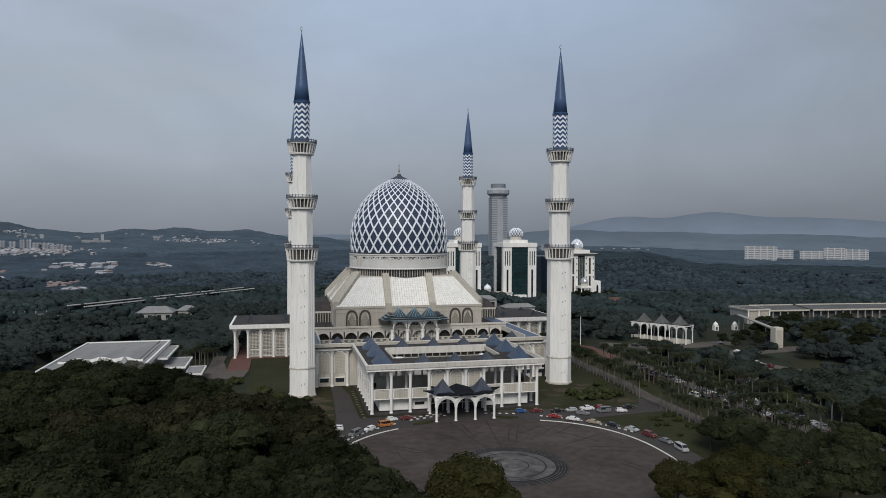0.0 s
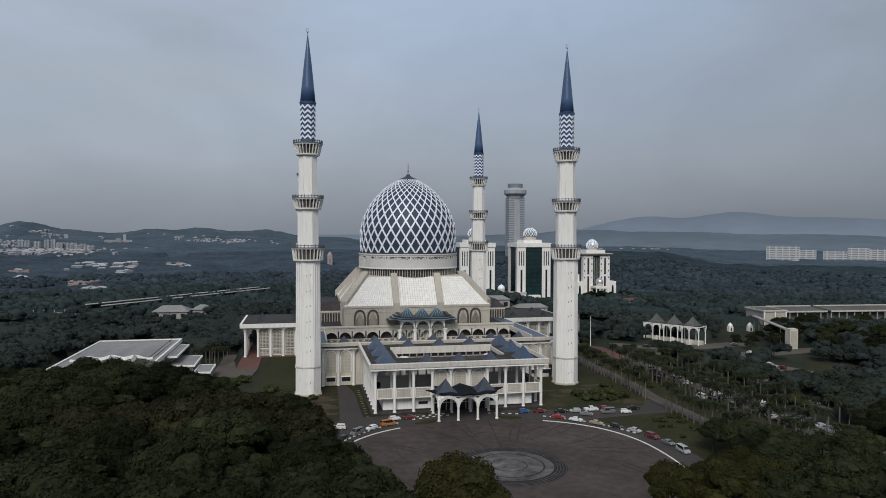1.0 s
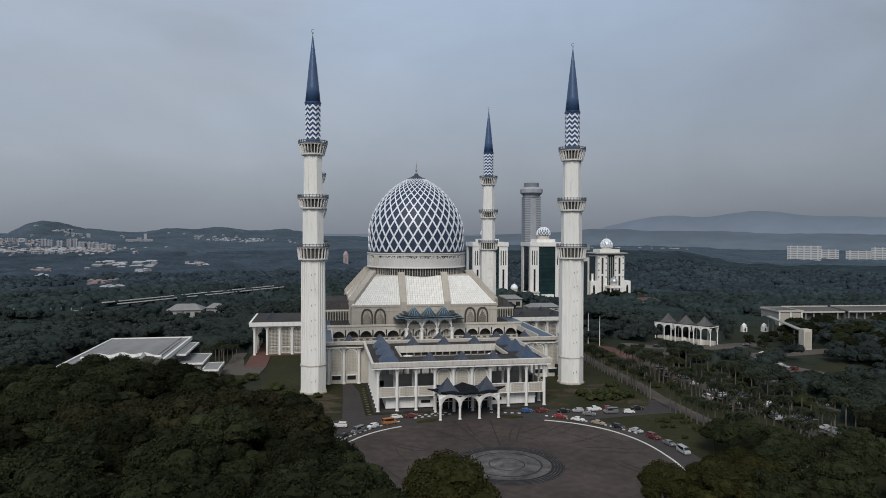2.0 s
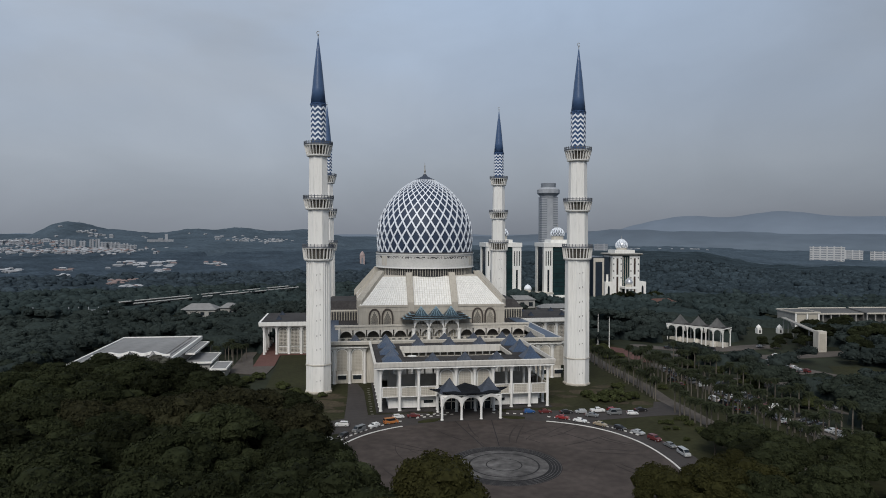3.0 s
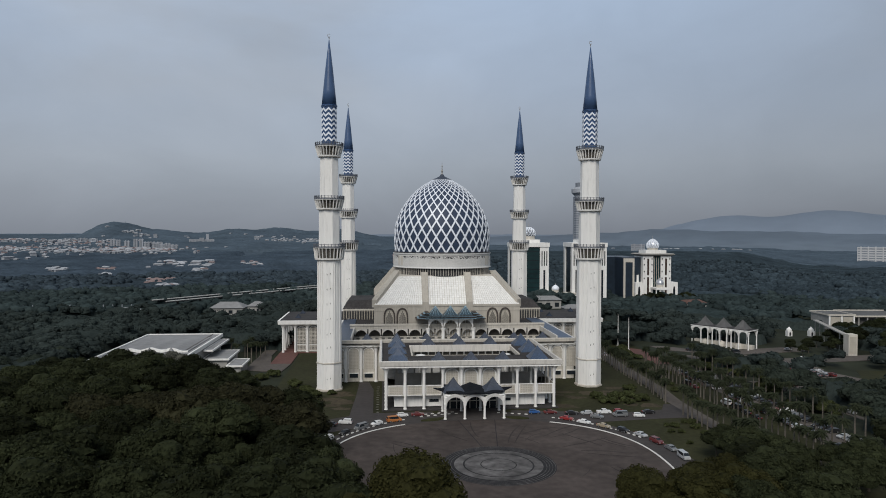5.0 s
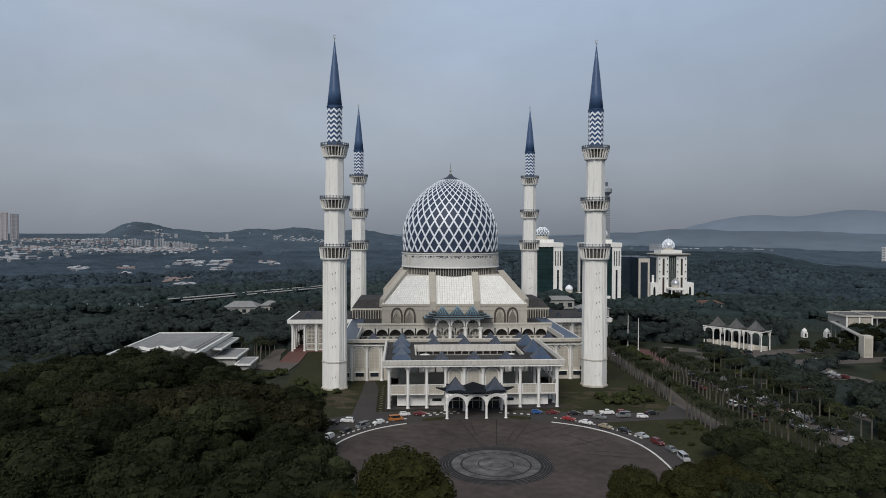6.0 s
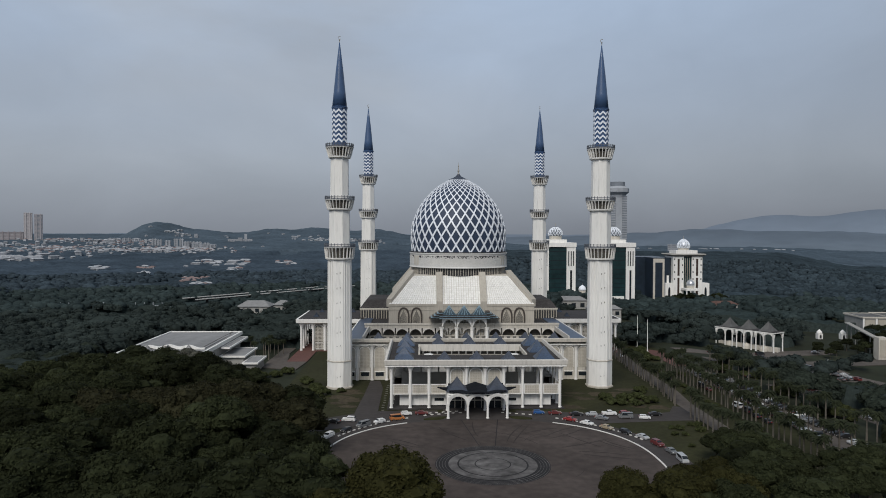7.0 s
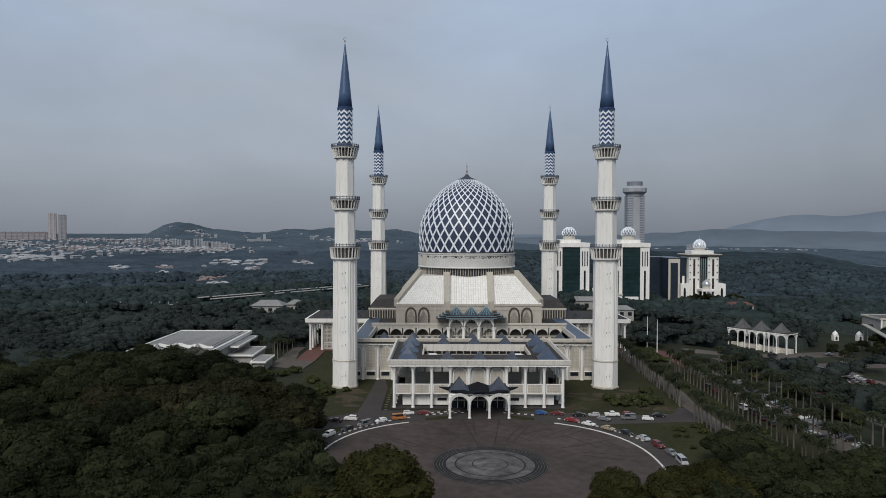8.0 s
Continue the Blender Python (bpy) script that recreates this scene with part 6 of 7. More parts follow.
# ---- neighbouring buildings ----
def flat_hall():
    t = thing("low_hall", (-131.4, 59, 0), "low hall with wide grey flat roof and white edges", "building")
    W, D = 18.1, 39.5
    part("wall", Geo().box(-W + 1, -D + 1, -0.3, W - 0.4, D - 1, 10.4), DULLWALL, t)
    part("roof", Geo().loft([[(-W, -D, 10.6), (W, -D, 10.6), (W, D, 10.6), (-W, D, 10.6)], [(-W + 0.5, -D + 0.5, 11.5), (W - 0.5, -D + 0.5, 11.5), (W - 0.5, D - 0.5, 11.7), (-W + 0.5, D - 0.5, 11.7)]]), ROOFGREY, t, "flat grey sheet roof")
    for x0, y0, x1, y1 in ((-W - 0.4, -D - 0.4, W + 0.4, -D + 0.4), (-W - 0.4, D - 0.4, W + 0.4, D + 0.4), (-W - 0.4, -D + 0.4, -W + 0.4, D - 0.4), (W - 0.4, -D + 0.4, W + 0.4, D - 0.4)):
        part("roof_edge", Geo().box(x0, y0, 10.4, x1, y1, 12.1), WHITE, t)
    part("gutter", Geo().box(W - 4.6, -10, 11.6, W - 4.1, D - 1.2, 11.95), BROWN, t, "dark valley gutter")
    # white gable band in three shallow scallops, with the raised roof behind it
    n = 36
    wave = lambda u: 12.0 + 0.9 * (1 - u * u) + 0.45 * math.cos(u * math.pi * 3.5)
    rings = [[(u * 15.6, -12.6, wave(u) - 0.8), (u * 15.6, -11.4, wave(u) - 0.8), (u * 15.6, -11.4, wave(u) + 0.35), (u * 15.6, -12.6, wave(u) + 0.35)] for u in [-1 + 2 * i / n for i in range(n + 1)]]
    part("curved_gable", Geo().loft(rings), WHITE, t, "scalloped white gable band")
    rings = [[(u * 15.5, -11.5, 11.2), (u * 15.5, 30.0, 11.4), (u * 15.5, 30.0, 11.9), (u * 15.5, -11.5, wave(u))] for u in [-1 + 2 * i / n for i in range(n + 1)]]
    part("raised_roof", Geo().loft(rings), ROOFGREY, t)
    for x in (-9, 0, 9):
        part("roof_vent", Geo().pyramid(x, -13.8, 11.45, 1.5, 2.6), ROOFGREY, t)
    for name, x0, x1, y0, y1, z in (("eave", W + 0.4, W + 4.6, 2, 35, 10.0), ("annexe", W + 0.4, 30.4, -1, 23, 6.5), ("terrace", 30.5, 37.7, -7, 10.5, 4.5), ("shed", -37, -24, -30, -16, 7.8)):
        part(name + "_roof", Geo().box(x0 + 0.5, y0 + 0.5, z - 0.5, x1 - 0.5, y1 - 0.5, z - 0.12), ROOFGREY, t)
        part(name + "_edge", frame_ring(x0, x1, y0, y1, x0 + 0.5, x1 - 0.5, y0 + 0.5, y1 - 0.5, z - 0.8, z), WHITE, t, "white roof edge")
        if name != "eave":
            part(name + "_wall", Geo().box(x0 + 1, y0 + 1.2, -0.3, x1 - 1, y1 - 1.2, z - 0.5), DULLWALL, t)


flat_hall()


def onion(parent, x, y, z, r, material, ribs=None):
    """Small ribbed dome on a drum with a finial."""
    d = part("dome", Geo().lathe([(r * 0.98, z + r * 0.35), (r * 1.06, z + r * 0.7), (r * 0.98, z + r * 1.05), (r * 0.72, z + r * 1.42), (r * 0.36, z + r * 1.68), (r * 0.06, z + r * 1.85)], 24, x, y), material, parent, "small pale dome", True)
    part("drum", Geo().lathe([(r * 0.95, z - r * 0.3), (r * 0.95, z + r * 0.36)], 24, x, y), CREAM, parent)
    part("finial", Geo().lathe([(r * 0.06, z + r * 1.8), (r * 0.02, z + r * 2.3)], 6, x, y), CONC, parent)
    if ribs:
        prof = ((1.0, 0.4), (1.07, 0.72), (0.99, 1.05), (0.73, 1.42), (0.37, 1.68))
        for k in range(14):
            for way in (-1, 1):
                a = 2 * math.pi * k / 14
                g = Geo()
                for i in range(4):
                    p, q = [(x + r * 1.01 * prof[i + e][0] * math.cos(a + way * 0.2 * (i + e)), y + r * 1.01 * prof[i + e][0] * math.sin(a + way * 0.2 * (i + e)), z + r * prof[i + e][1]) for e in (0, 1)]
                    g.beam(p, q, r * 0.13, r * 0.06)
                part("dome_rib", g, ribs, d)


def office(x, y, w=34.0, top=54.5):
    t = thing("office_block", (x, y, -5), "white office block with green glass centre and small dome", "building", "paired domed offices")
    H = top + 5
    h = w / 2
    pier = 8.6
    part("core", Geo().box(-h + 0.6, 1.5, 0, h - 0.6, 30, H - 3), GLASS, t, "dark glass side walls")
    for s in (-1, 1):
        a, b = sorted((s * h, s * (h - pier)))
        p = part("pier", Geo().box(a, 0, 0, b, 5, H - 4), WHITE, t)
        for k in range(3):
            xx = a + 2.0 + k * 2.3
            part("slot_window", Geo().box(xx - 0.45, -0.12, H - 22, xx + 0.45, 0.1, H - 8), GLASS, p)
        part("slot_window", Geo().box((a + b) / 2 - 0.9, -0.12, 4, (a + b) / 2 + 0.9, 0.1, H - 26), GLASS, p)
        a2, b2 = sorted((s * h, s * (h - 1.6)))
        part("side_pier", Geo().box(a2, 24, 0, b2, 30.5, H - 4), WHITE, t)
    part("top_band", Geo().box(-h - 0.6, -0.6, H - 4, h + 0.6, 31, H), WHITE, t)
    part("attic", Geo().box(-h * 0.55, 4, H, h * 0.55, 24, H + 3), WHITE, t)
    cen = part("glass_front", Geo().box(-h + pier, 0.8, 0, h - pier, 1.6, H - 4), GREENGLASS, t, "dark green glass curtain wall")
    for k in range(1, 13):
        z = k * (H - 4) / 13
        part("spandrel", Geo().box(-h + pier, 0.68, z - 0.25, h - pier, 0.82, z + 0.25), GLASS, cen)
    part("entrance", Geo().box(-6, -3, 0, 6, 0.8, 9), WHITE, t)
    onion(t, 0, 12, H + 4.2, 6.2, FARBAND, RIBWHITE)


office(108, 380)
office(164.5, 380)
lb = thing("low_office", (138, 372, -5), "low white annexe with a small dome between the offices", "building")
part("wall", Geo().box(-16, 0, 0, 16, 14, 11), WHITE, lb)
part("roof", Geo().box(-16.6, -0.6, 11, 16.6, 14.6, 12), CREAM, lb)
onion(lb, -7, 6, 13.5, 3.4, RIBWHITE)
part("window_band", Geo().box(-14, -0.15, 5, 14, 0.1, 7.5), GLASS, lb)


def civic_block():
    t = thing("civic_building", (247, 418, -5), "white civic building with silver dome and dark glass wings", "building")
    for s in (-1, 1):
        p = part("pier", Geo().box(s * 11.2 - 6.4, 0, 0, s * 11.2 + 6.4, 24, 45.5), WHITE, t)
        part("slot_window", Geo().box(s * 11.2 - 1.2, -0.2, 6, s * 11.2 + 1.2, 0.2, 24), BROWNGLASS, p)
        part("slot_window", Geo().box(s * 11.2 - 1.2, -0.2, 26, s * 11.2 + 1.2, 0.2, 43), BROWNGLASS, p)
        for z in (22, 29, 36, 42):
            for dx in (-4.8, 4.8):
                part("small_window", Geo().box(s * 11.2 + dx - 0.6, -0.15, z, s * 11.2 + dx + 0.6, 0.1, z + 1.5), GLASS, p)
        w = part("low_wing", Geo().box(s * 21 - 5.6, 0.4, 0, s * 21 + 5.6, 22, 18.5), WHITE, t)
        part("arch_window", gothic(s * 22, 0.4, 5, 2.6, 9.5, 0.2, 0), GLASS, w)
    cen = part("centre", Geo().box(-5, 1.5, 0, 5, 24, 45.5), GREENGLASS, t, "recessed dark glass centre")
    for x in (-2.5, 0, 2.5):
        part("mullion", Geo().box(x - 0.2, 1.2, 14, x + 0.2, 1.6, 44), CREAM, cen)
    part("roof_slab", Geo().loft([[(-18, -0.5, 45.5), (18, -0.5, 45.5), (18, 25, 45.5), (-18, 25, 45.5)], [(-21, -3, 47.3), (21, -3, 47.3), (21, 27, 47.3), (-21, 27, 47.3)], [(-20, -2, 48.2), (20, -2, 48.2), (20, 26, 48.2), (-20, 26, 48.2)]]), CONC, t)
    part("attic", Geo().box(-13, 3, 48.2, 13, 22, 51.5), WHITE, t)
    onion(t, 0, 12, 51.2, 6.6, SILVER, RIBWHITE)
    part("side_block", Geo().box(-40, 6, 0, -17.7, 34, 44), BLUEGLASS, t, "dark glass side block")
    part("side_frame", Geo().box(-39.5, 5.5, 0, -37, 6.2, 43).box(-28, 5.5, 0, -25.8, 6.2, 43).box(-37, 5.5, 39, -28, 6.2, 43), CREAM, t)
    part("side_fin", Geo().box(-23, 5.0, 0, -20.5, 6.2, 26), WHITE, t)
    part("rear_block", Geo().box(-62, 30, 0, -17.7, 60, 44), BLUEGLASS, t, "dark glass rear block")
    porch = part("porch", Geo().box(-8, -14, 0, 8, 0, 2).box(-8, -14, 12, 8, 0, 14), WHITE, t)
    for x in (-7, -2.4, 2.4, 7):
        part("porch_column", Geo().lathe([(0.8, 2), (0.7, 12)], 10, x, -13), WHITE, porch)
    onion(t, 0, -7, 15.2, 4.4, SILVER)
    return t


civic_block().scale = (0.84, 1, 1)


def tower():
    t = thing("tower_block", (343.5, 992, -5), "tall grey tower with flared crown, haze in its colour", "tower")
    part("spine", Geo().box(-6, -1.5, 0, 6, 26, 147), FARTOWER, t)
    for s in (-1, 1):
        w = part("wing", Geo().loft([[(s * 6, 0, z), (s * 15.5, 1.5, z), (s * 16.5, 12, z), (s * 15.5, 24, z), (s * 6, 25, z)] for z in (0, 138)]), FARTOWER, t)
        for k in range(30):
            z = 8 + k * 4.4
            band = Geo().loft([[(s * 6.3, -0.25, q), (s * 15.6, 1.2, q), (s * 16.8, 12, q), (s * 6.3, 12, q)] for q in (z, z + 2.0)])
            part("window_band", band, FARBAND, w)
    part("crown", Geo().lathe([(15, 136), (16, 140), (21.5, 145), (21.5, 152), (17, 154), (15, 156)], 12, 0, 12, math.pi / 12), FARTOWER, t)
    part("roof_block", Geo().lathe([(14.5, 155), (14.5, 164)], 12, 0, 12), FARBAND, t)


tower()


def gateway():
    t = thing("gateway_pavilion", (175.3, 142.5, -5), "white arched gateway with three grey pyramid roofs", "gateway", turn=math.degrees(math.atan2(-29, 20)))
    t.scale = (0.88, 1, 1)
    cm = Geo().lathe([(0.6, 0), (0.42, 0.6), (0.34, 8.2), (0.9, 10.6)], 10).mesh("column", WHITE)
    xs = [-20.4, -6.8, 6.8, 20.4]
    for y in (-5, 5):
        for i, x in enumerate(xs):
            for dx in ((-1.6, 1.6) if 0 < i < 3 else (0,)):
                part("column", cm, WHITE, t).location = (x + dx, y, 0)
            if i < 3:
                for q in (0, 1):
                    a = x + 0.5 + q * 6.6
                    part("arch", Geo().arch(a, a + 6.0, y - 0.4, y + 0.4, 7.8, 10.6, 11.2, 2.2), WHITE, t)
                part("column", cm, WHITE, t).location = (x + 6.8, y, 0)
    part("beam", Geo().box(-21.2, -5.6, 11.15, 21.2, 5.6, 11.6), WHITE, t)
    part("roof_deck", Geo().box(-21.0, -5.4, 11.6, 21.0, 5.4, 11.78), DECK, t, "dark flat roof deck")
    for x in (-13.6, 0, 13.6):
        part("pyramid_roof", Geo().pyramid(x, 0, 11.78, 4.0, 5.6), ROOFDARK, t, "grey pyramid roof")
    part("low_wall", Geo().box(-21, -1.5, 0, 21, 1.5, 2.6), CREAM, t)
    for x in (-12, 0, 12):
        part("white_hump", Geo().lathe([(2.6, 0), (2.4, 1.8), (1.4, 3.0), (0.2, 3.6)], 14, x, -2.2), CREAM, t)


gateway()
for x, y in ((239.4, 177.9), (254.0, 176.5)):
    k = thing("kiosk", (x, y, -5), "small white kiosk with ogee dome", "kiosk", "white kiosks beside the road")
    k.scale = (0.7, 0.7, 0.7)
    part("body", Geo().box(-2.2, -2.2, 0, 2.2, 2.2, 5), WHITE, k)
    part("opening", gothic(0, -2.2, 0.6, 1.8, 3.4, 0.12, 0), DARK, k)
    part("dome", Geo().lathe([(2.4, 5), (2.5, 5.6), (2.2, 6.8), (1.0, 8), (0.1, 9)], 14), WHITE, k)


def long_hall():
    t = thing("long_hall", (285, 203, -5), "long white hall with grey roof and covered walkway", "building", turn=-5)
    part("wall", Geo().box(0, 0, 0, 18, 24, 10.4), DULLWALL, t)
    part("roof", Geo().box(-0.3, -0.3, 10.4, 18.3, 24.3, 10.9), ROOFDARK, t)
    part("roof_edge", frame_ring(-0.8, 18.8, -0.8, 24.8, -0.3, 18.3, -0.3, 24.3, 10.2, 11.3), CREAM, t)
    for x in (0.3, 9, 17.7):
        part("pilaster", Geo().box(x - 0.5, -0.5, 0, x + 0.5, 0.1, 10.2), WHITE, t)
    for x in (4.7, 13.4):
        part("screen_panel", Geo().box(x - 3.2, -0.2, 1.0, x + 3.2, 0.05, 9.2), SCREEN, t)
    for x0, x1, y0, z, name in ((18, 56, 6, 9.0, "middle"), (56, 215, 2, 9.6, "main")):
        # Set-back wall in dark grey, standing in for shade behind the posts.
        part(name + "_wall", Geo().box(x0, y0 + 4, 0, x1, y0 + 19, z - 0.3), GAPGREY, t)
        part(name + "_roof", Geo().loft([[(x0, y0, z), (x1, y0, z), (x1, y0 + 20, z), (x0, y0 + 20, z)], [(x0, y0, z + 0.5), (x1, y0, z + 0.5), (x1, y0 + 20, z + 2.0), (x0, y0 + 20, z + 2.0)]]), ROOFDARK, t, "sloping grey sheet roof")
        part(name + "_fascia", Geo().box(x0, y0 - 0.5, z - 0.4, x1, y0 - 0.02, z + 0.7), CREAM, t)
        part(name + "_parapet", Geo().box(x0, y0 + 20, z + 1.4, x1, y0 + 20.6, z + 2.7), CREAM, t)
        for k in range(int((x1 - x0) / 6.4) + 1):
            part("post", Geo().box(x0 + 0.5 + 6.4 * k, y0 + 0.3, 0, x0 + 1.2 + 6.4 * k, y0 + 1.0, z), DULLWALL, t)
    m = t.matrix_world.inverted()
    a, b = m @ Vector((254, 172, 6.3)), m @ Vector((230, 109, 6.3))
    part("walkway_roof", Geo().beam(a, b, 3.0, 0.6), CONC, t)
    d = b - a
    for k in range(7):
        p = a + d * (k / 6)
        part("walkway_post", Geo().box(p.x - 0.22, p.y - 0.22, 0, p.x + 0.22, p.y + 0.22, p.z), DULLWALL, t)
    q = m @ Vector((230.7, 105.7, -5))
    part("portal", Geo().box(q.x - 2.5, q.y - 2.5, 0, q.x + 2.5, q.y + 2.5, 12.2), CREAM, t, "white boxy portal with screen")
    part("portal_screen", Geo().box(q.x - 1.8, q.y - 2.7, 1.5, q.x + 1.8, q.y - 2.4, 10.9), SCREEN, t)


long_hall()


def slab_block(x, y, w, d, h, base, label, rows=6, turn=0.0, group="distant apartment blocks", wallm=FARWHITE, bandm=FARBAND):
    t = thing("apartment_block", (x, y, base), label, "building", group, turn)
    part("wall", Geo().box(-w / 2, 0, -25, w / 2, d, h), wallm, t)
    part("roof", Geo().box(-w / 2 - 0.6, -0.6, h, w / 2 + 0.6, d + 0.6, h + 1.4), wallm, t)
    for r in range(rows):
        z = h * (r + 0.4) / rows
        part("window_band", Geo().box(-w / 2 + 1, -0.3, z, w / 2 - 1, 0.1, z + h / rows * 0.42), bandm, t)
    for k in range(max(2, int(w / 14))):
        xx = -w / 2 + (k + 0.5) * w / max(2, int(w / 14))
        part("stair_core", Geo().box(xx - 1.4, -1.2, -5, xx + 1.4, 0.2, h + 3), wallm, t)


slab_block(1084, 1200, 72, 18, 38, -6, "white apartment block beyond the woods", 7, -38, wallm=FARBLOCK)
slab_block(1236, 1205, 52, 18, 26, -6, "white apartment block beyond the woods", 5, -40, wallm=FARBLOCK)
slab_block(1290, 1190, 46, 18, 34, -6, "white apartment block beyond the woods", 6, -40, wallm=FARBLOCK)
slab_block(1345, 1180, 56, 16, 30, -6, "white apartment block beyond the woods", 6, -40, wallm=FARBLOCK)
slab_block(1190, 1260, 60, 16, 30, -8, "white apartment block beyond the woods", 6, -40, wallm=FARBLOCK)


def posts_row(x0, x1, y, n):
    t = thing("rail_station_frame", (x0, y, -0.5), "low white frame of posts among trees", "frame")
    for i in range(n):
        x = (x1 - x0) * i / (n - 1)
        part("post", Geo().box(x - 0.28, -0.3, 0, x + 0.28, 0.3, 9.8), FARWHITE, t)
    part("beam", Geo().box(0, -0.3, 7.3, x1 - x0, 0.3, 7.7), FARWHITE, t)


def viaduct():
    t = thing("viaduct", (-158, 371, -0.3), "pale elevated road crossing dark woods", "viaduct")
    a, b = Vector((-52, -67, 8.6)), Vector((66, 85, 8.6))
    d = b - a
    s = Vector((d.y, -d.x, 0)).normalized() * 9.0
    part("deck", Geo().beam(a + s, b + s, 5, 0.4), RINGDARK, t)
    part("deck", Geo().beam(a - s, b - s, 5, 0.4), RINGDARK, t)
    part("parapet", Geo().beam(a + s + Vector((0, 0, 0.6)), b + s + Vector((0, 0, 0.6)), 1.0, 0.6), KERB, t)
    part("parapet", Geo().beam(a - s + Vector((0, 0, 0.6)), b - s + Vector((0, 0, 0.6)), 1.0, 0.6), KERB, t)
    for k in range(9):
        p = a + d * ((k + 0.5) / 9)
        for e in (-1, 1):
            q = p + s * e
            part("pier", Geo().box(q.x - 0.8, q.y - 0.8, 0, q.x + 0.8, q.y + 0.8, 8.4), DECK, t)


viaduct()


def small_hall(x, y, w, d, h, label, roofm, turn=0.0, base=-0.3, wallm=DULLWALL):
    t = thing("house", (x, y, base), label, "house", "buildings among the trees", turn)
    part("wall", Geo().box(-w / 2, -d / 2, -8, w / 2, d / 2, h), wallm, t)
    part("roof", Geo().loft([[(-w / 2 - 1, -d / 2 - 1, h), (w / 2 + 1, -d / 2 - 1, h), (w / 2 + 1, d / 2 + 1, h), (-w / 2 - 1, d / 2 + 1, h)], [(-w / 2 + d * 0.3, -0.4, h + d * 0.22), (w / 2 - d * 0.3, -0.4, h + d * 0.22), (w / 2 - d * 0.3, 0.4, h + d * 0.22), (-w / 2 + d * 0.3, 0.4, h + d * 0.22)]]), roofm, t)
    for k in range(4):
        x0 = -w / 2 + (k + 0.5) * w / 4
        part("window", Geo().box(x0 - w * 0.06, -d / 2 - 0.12, h * 0.35, x0 + w * 0.06, -d / 2 + 0.1, h * 0.75), GLASS, t)


small_hall(-150, 280, 24, 18, 6.5, "pale low building with grey roof", ROOFGREY)
small_hall(-128, 276, 12, 14, 8, "small white building beside the hall", ROOFGREY)
small_hall(250, 345, 22, 12, 5.5, "pale house with red tiled roof", ROOFRED, base=-5)
small_hall(105, 322, 30, 14, 9, "pale low-rise office among trees", ROOFGREY, base=-2.5)
small_hall(118, 255, 24, 12, 7, "pale low building beside the road", ROOFGREY, base=-0.5)


def flagpole(x, y):
    t = thing("flagpole", (x, y, -0.2), "thin white flagpole beside the red paved walk", "flagpole", "flagpoles beside the avenue")
    part("pole", Geo().lathe([(0.28, 0), (0.2, 9), (0.12, 17.5)], 8), WHITE, t)
    part("base", Geo().lathe([(0.9, 0), (0.8, 0.5), (0.35, 0.6)], 8), CONC, t)
    part("ball", Geo().lathe([(0.05, 17.4), (0.25, 17.6), (0.05, 17.9)], 8), CONC, t)


flagpole(100.5, 118)
flagpole(101.5, 104)


def stepping_stones():
    t = thing("stepping_stone_row", (-33.6, -18, -0.1), "row of pale stepping stones across the lawn", "stones")
    me = Geo().box(-0.5, -0.22, -0.1, 0.5, 0.22, 0.1).mesh("stone", STONEDIM)
    for k in range(13):
        part("stone", me, STONEDIM, t).location = (0.15 * math.sin(k * 1.7), 3.6 * k, 0)


stepping_stones()


def lawn_patches():
    rnd = random.Random(77)
    for k in range(26):
        x, y = (rnd.uniform(34, 72), rnd.uniform(-14, 16)) if k < 14 else (rnd.uniform(-72, -44), rnd.uniform(-14, 18))
        n = 11
        poly = []
        r = rnd.uniform(1.2, 3.6)
        for i in range(n):
            a = 2 * math.pi * i / n
            q = r * rnd.uniform(0.6, 1.2)
            poly.append((x + 1.8 * q * math.cos(a), y + q * math.sin(a)))
        solid("bare_patch", Geo().prism(poly, -0.2, -0.094 + 0.0004 * k), EARTH, "bare worn patch of brown earth in the lawn", "earth patch", "structure")


lawn_patches()

# ---- parked vehicles ----
TYRE = mat("tyre_rubber", (0.02, 0.02, 0.02), 0.8, var=0.1)
RIM = mat("alloy_rim", (0.4, 0.4, 0.42), 0.35, 0.7, var=0.1)
LAMP = mat("lamp_glass", (0.6, 0.6, 0.58), 0.2, var=0.05)
REDLAMP = mat("tail_lamp", (0.35, 0.02, 0.02), 0.25, var=0.05)
PAINTS = {}
for nm, col in (("white", (0.72, 0.72, 0.71)), ("silver", (0.38, 0.39, 0.40)), ("grey", (0.16, 0.165, 0.17)), ("black", (0.02, 0.02, 0.022)), ("red", (0.26, 0.03, 0.03)), ("blue", (0.03, 0.10, 0.28)), ("maroon", (0.13, 0.03, 0.03)), ("green", (0.03, 0.10, 0.06)), ("gold", (0.33, 0.27, 0.19)), ("orange", (0.42, 0.16, 0.05)), ("yellow", (0.5, 0.33, 0.05))):
    PAINTS[nm] = mat(nm + "_car_paint", col, 0.28, 0.1, var=0.04)

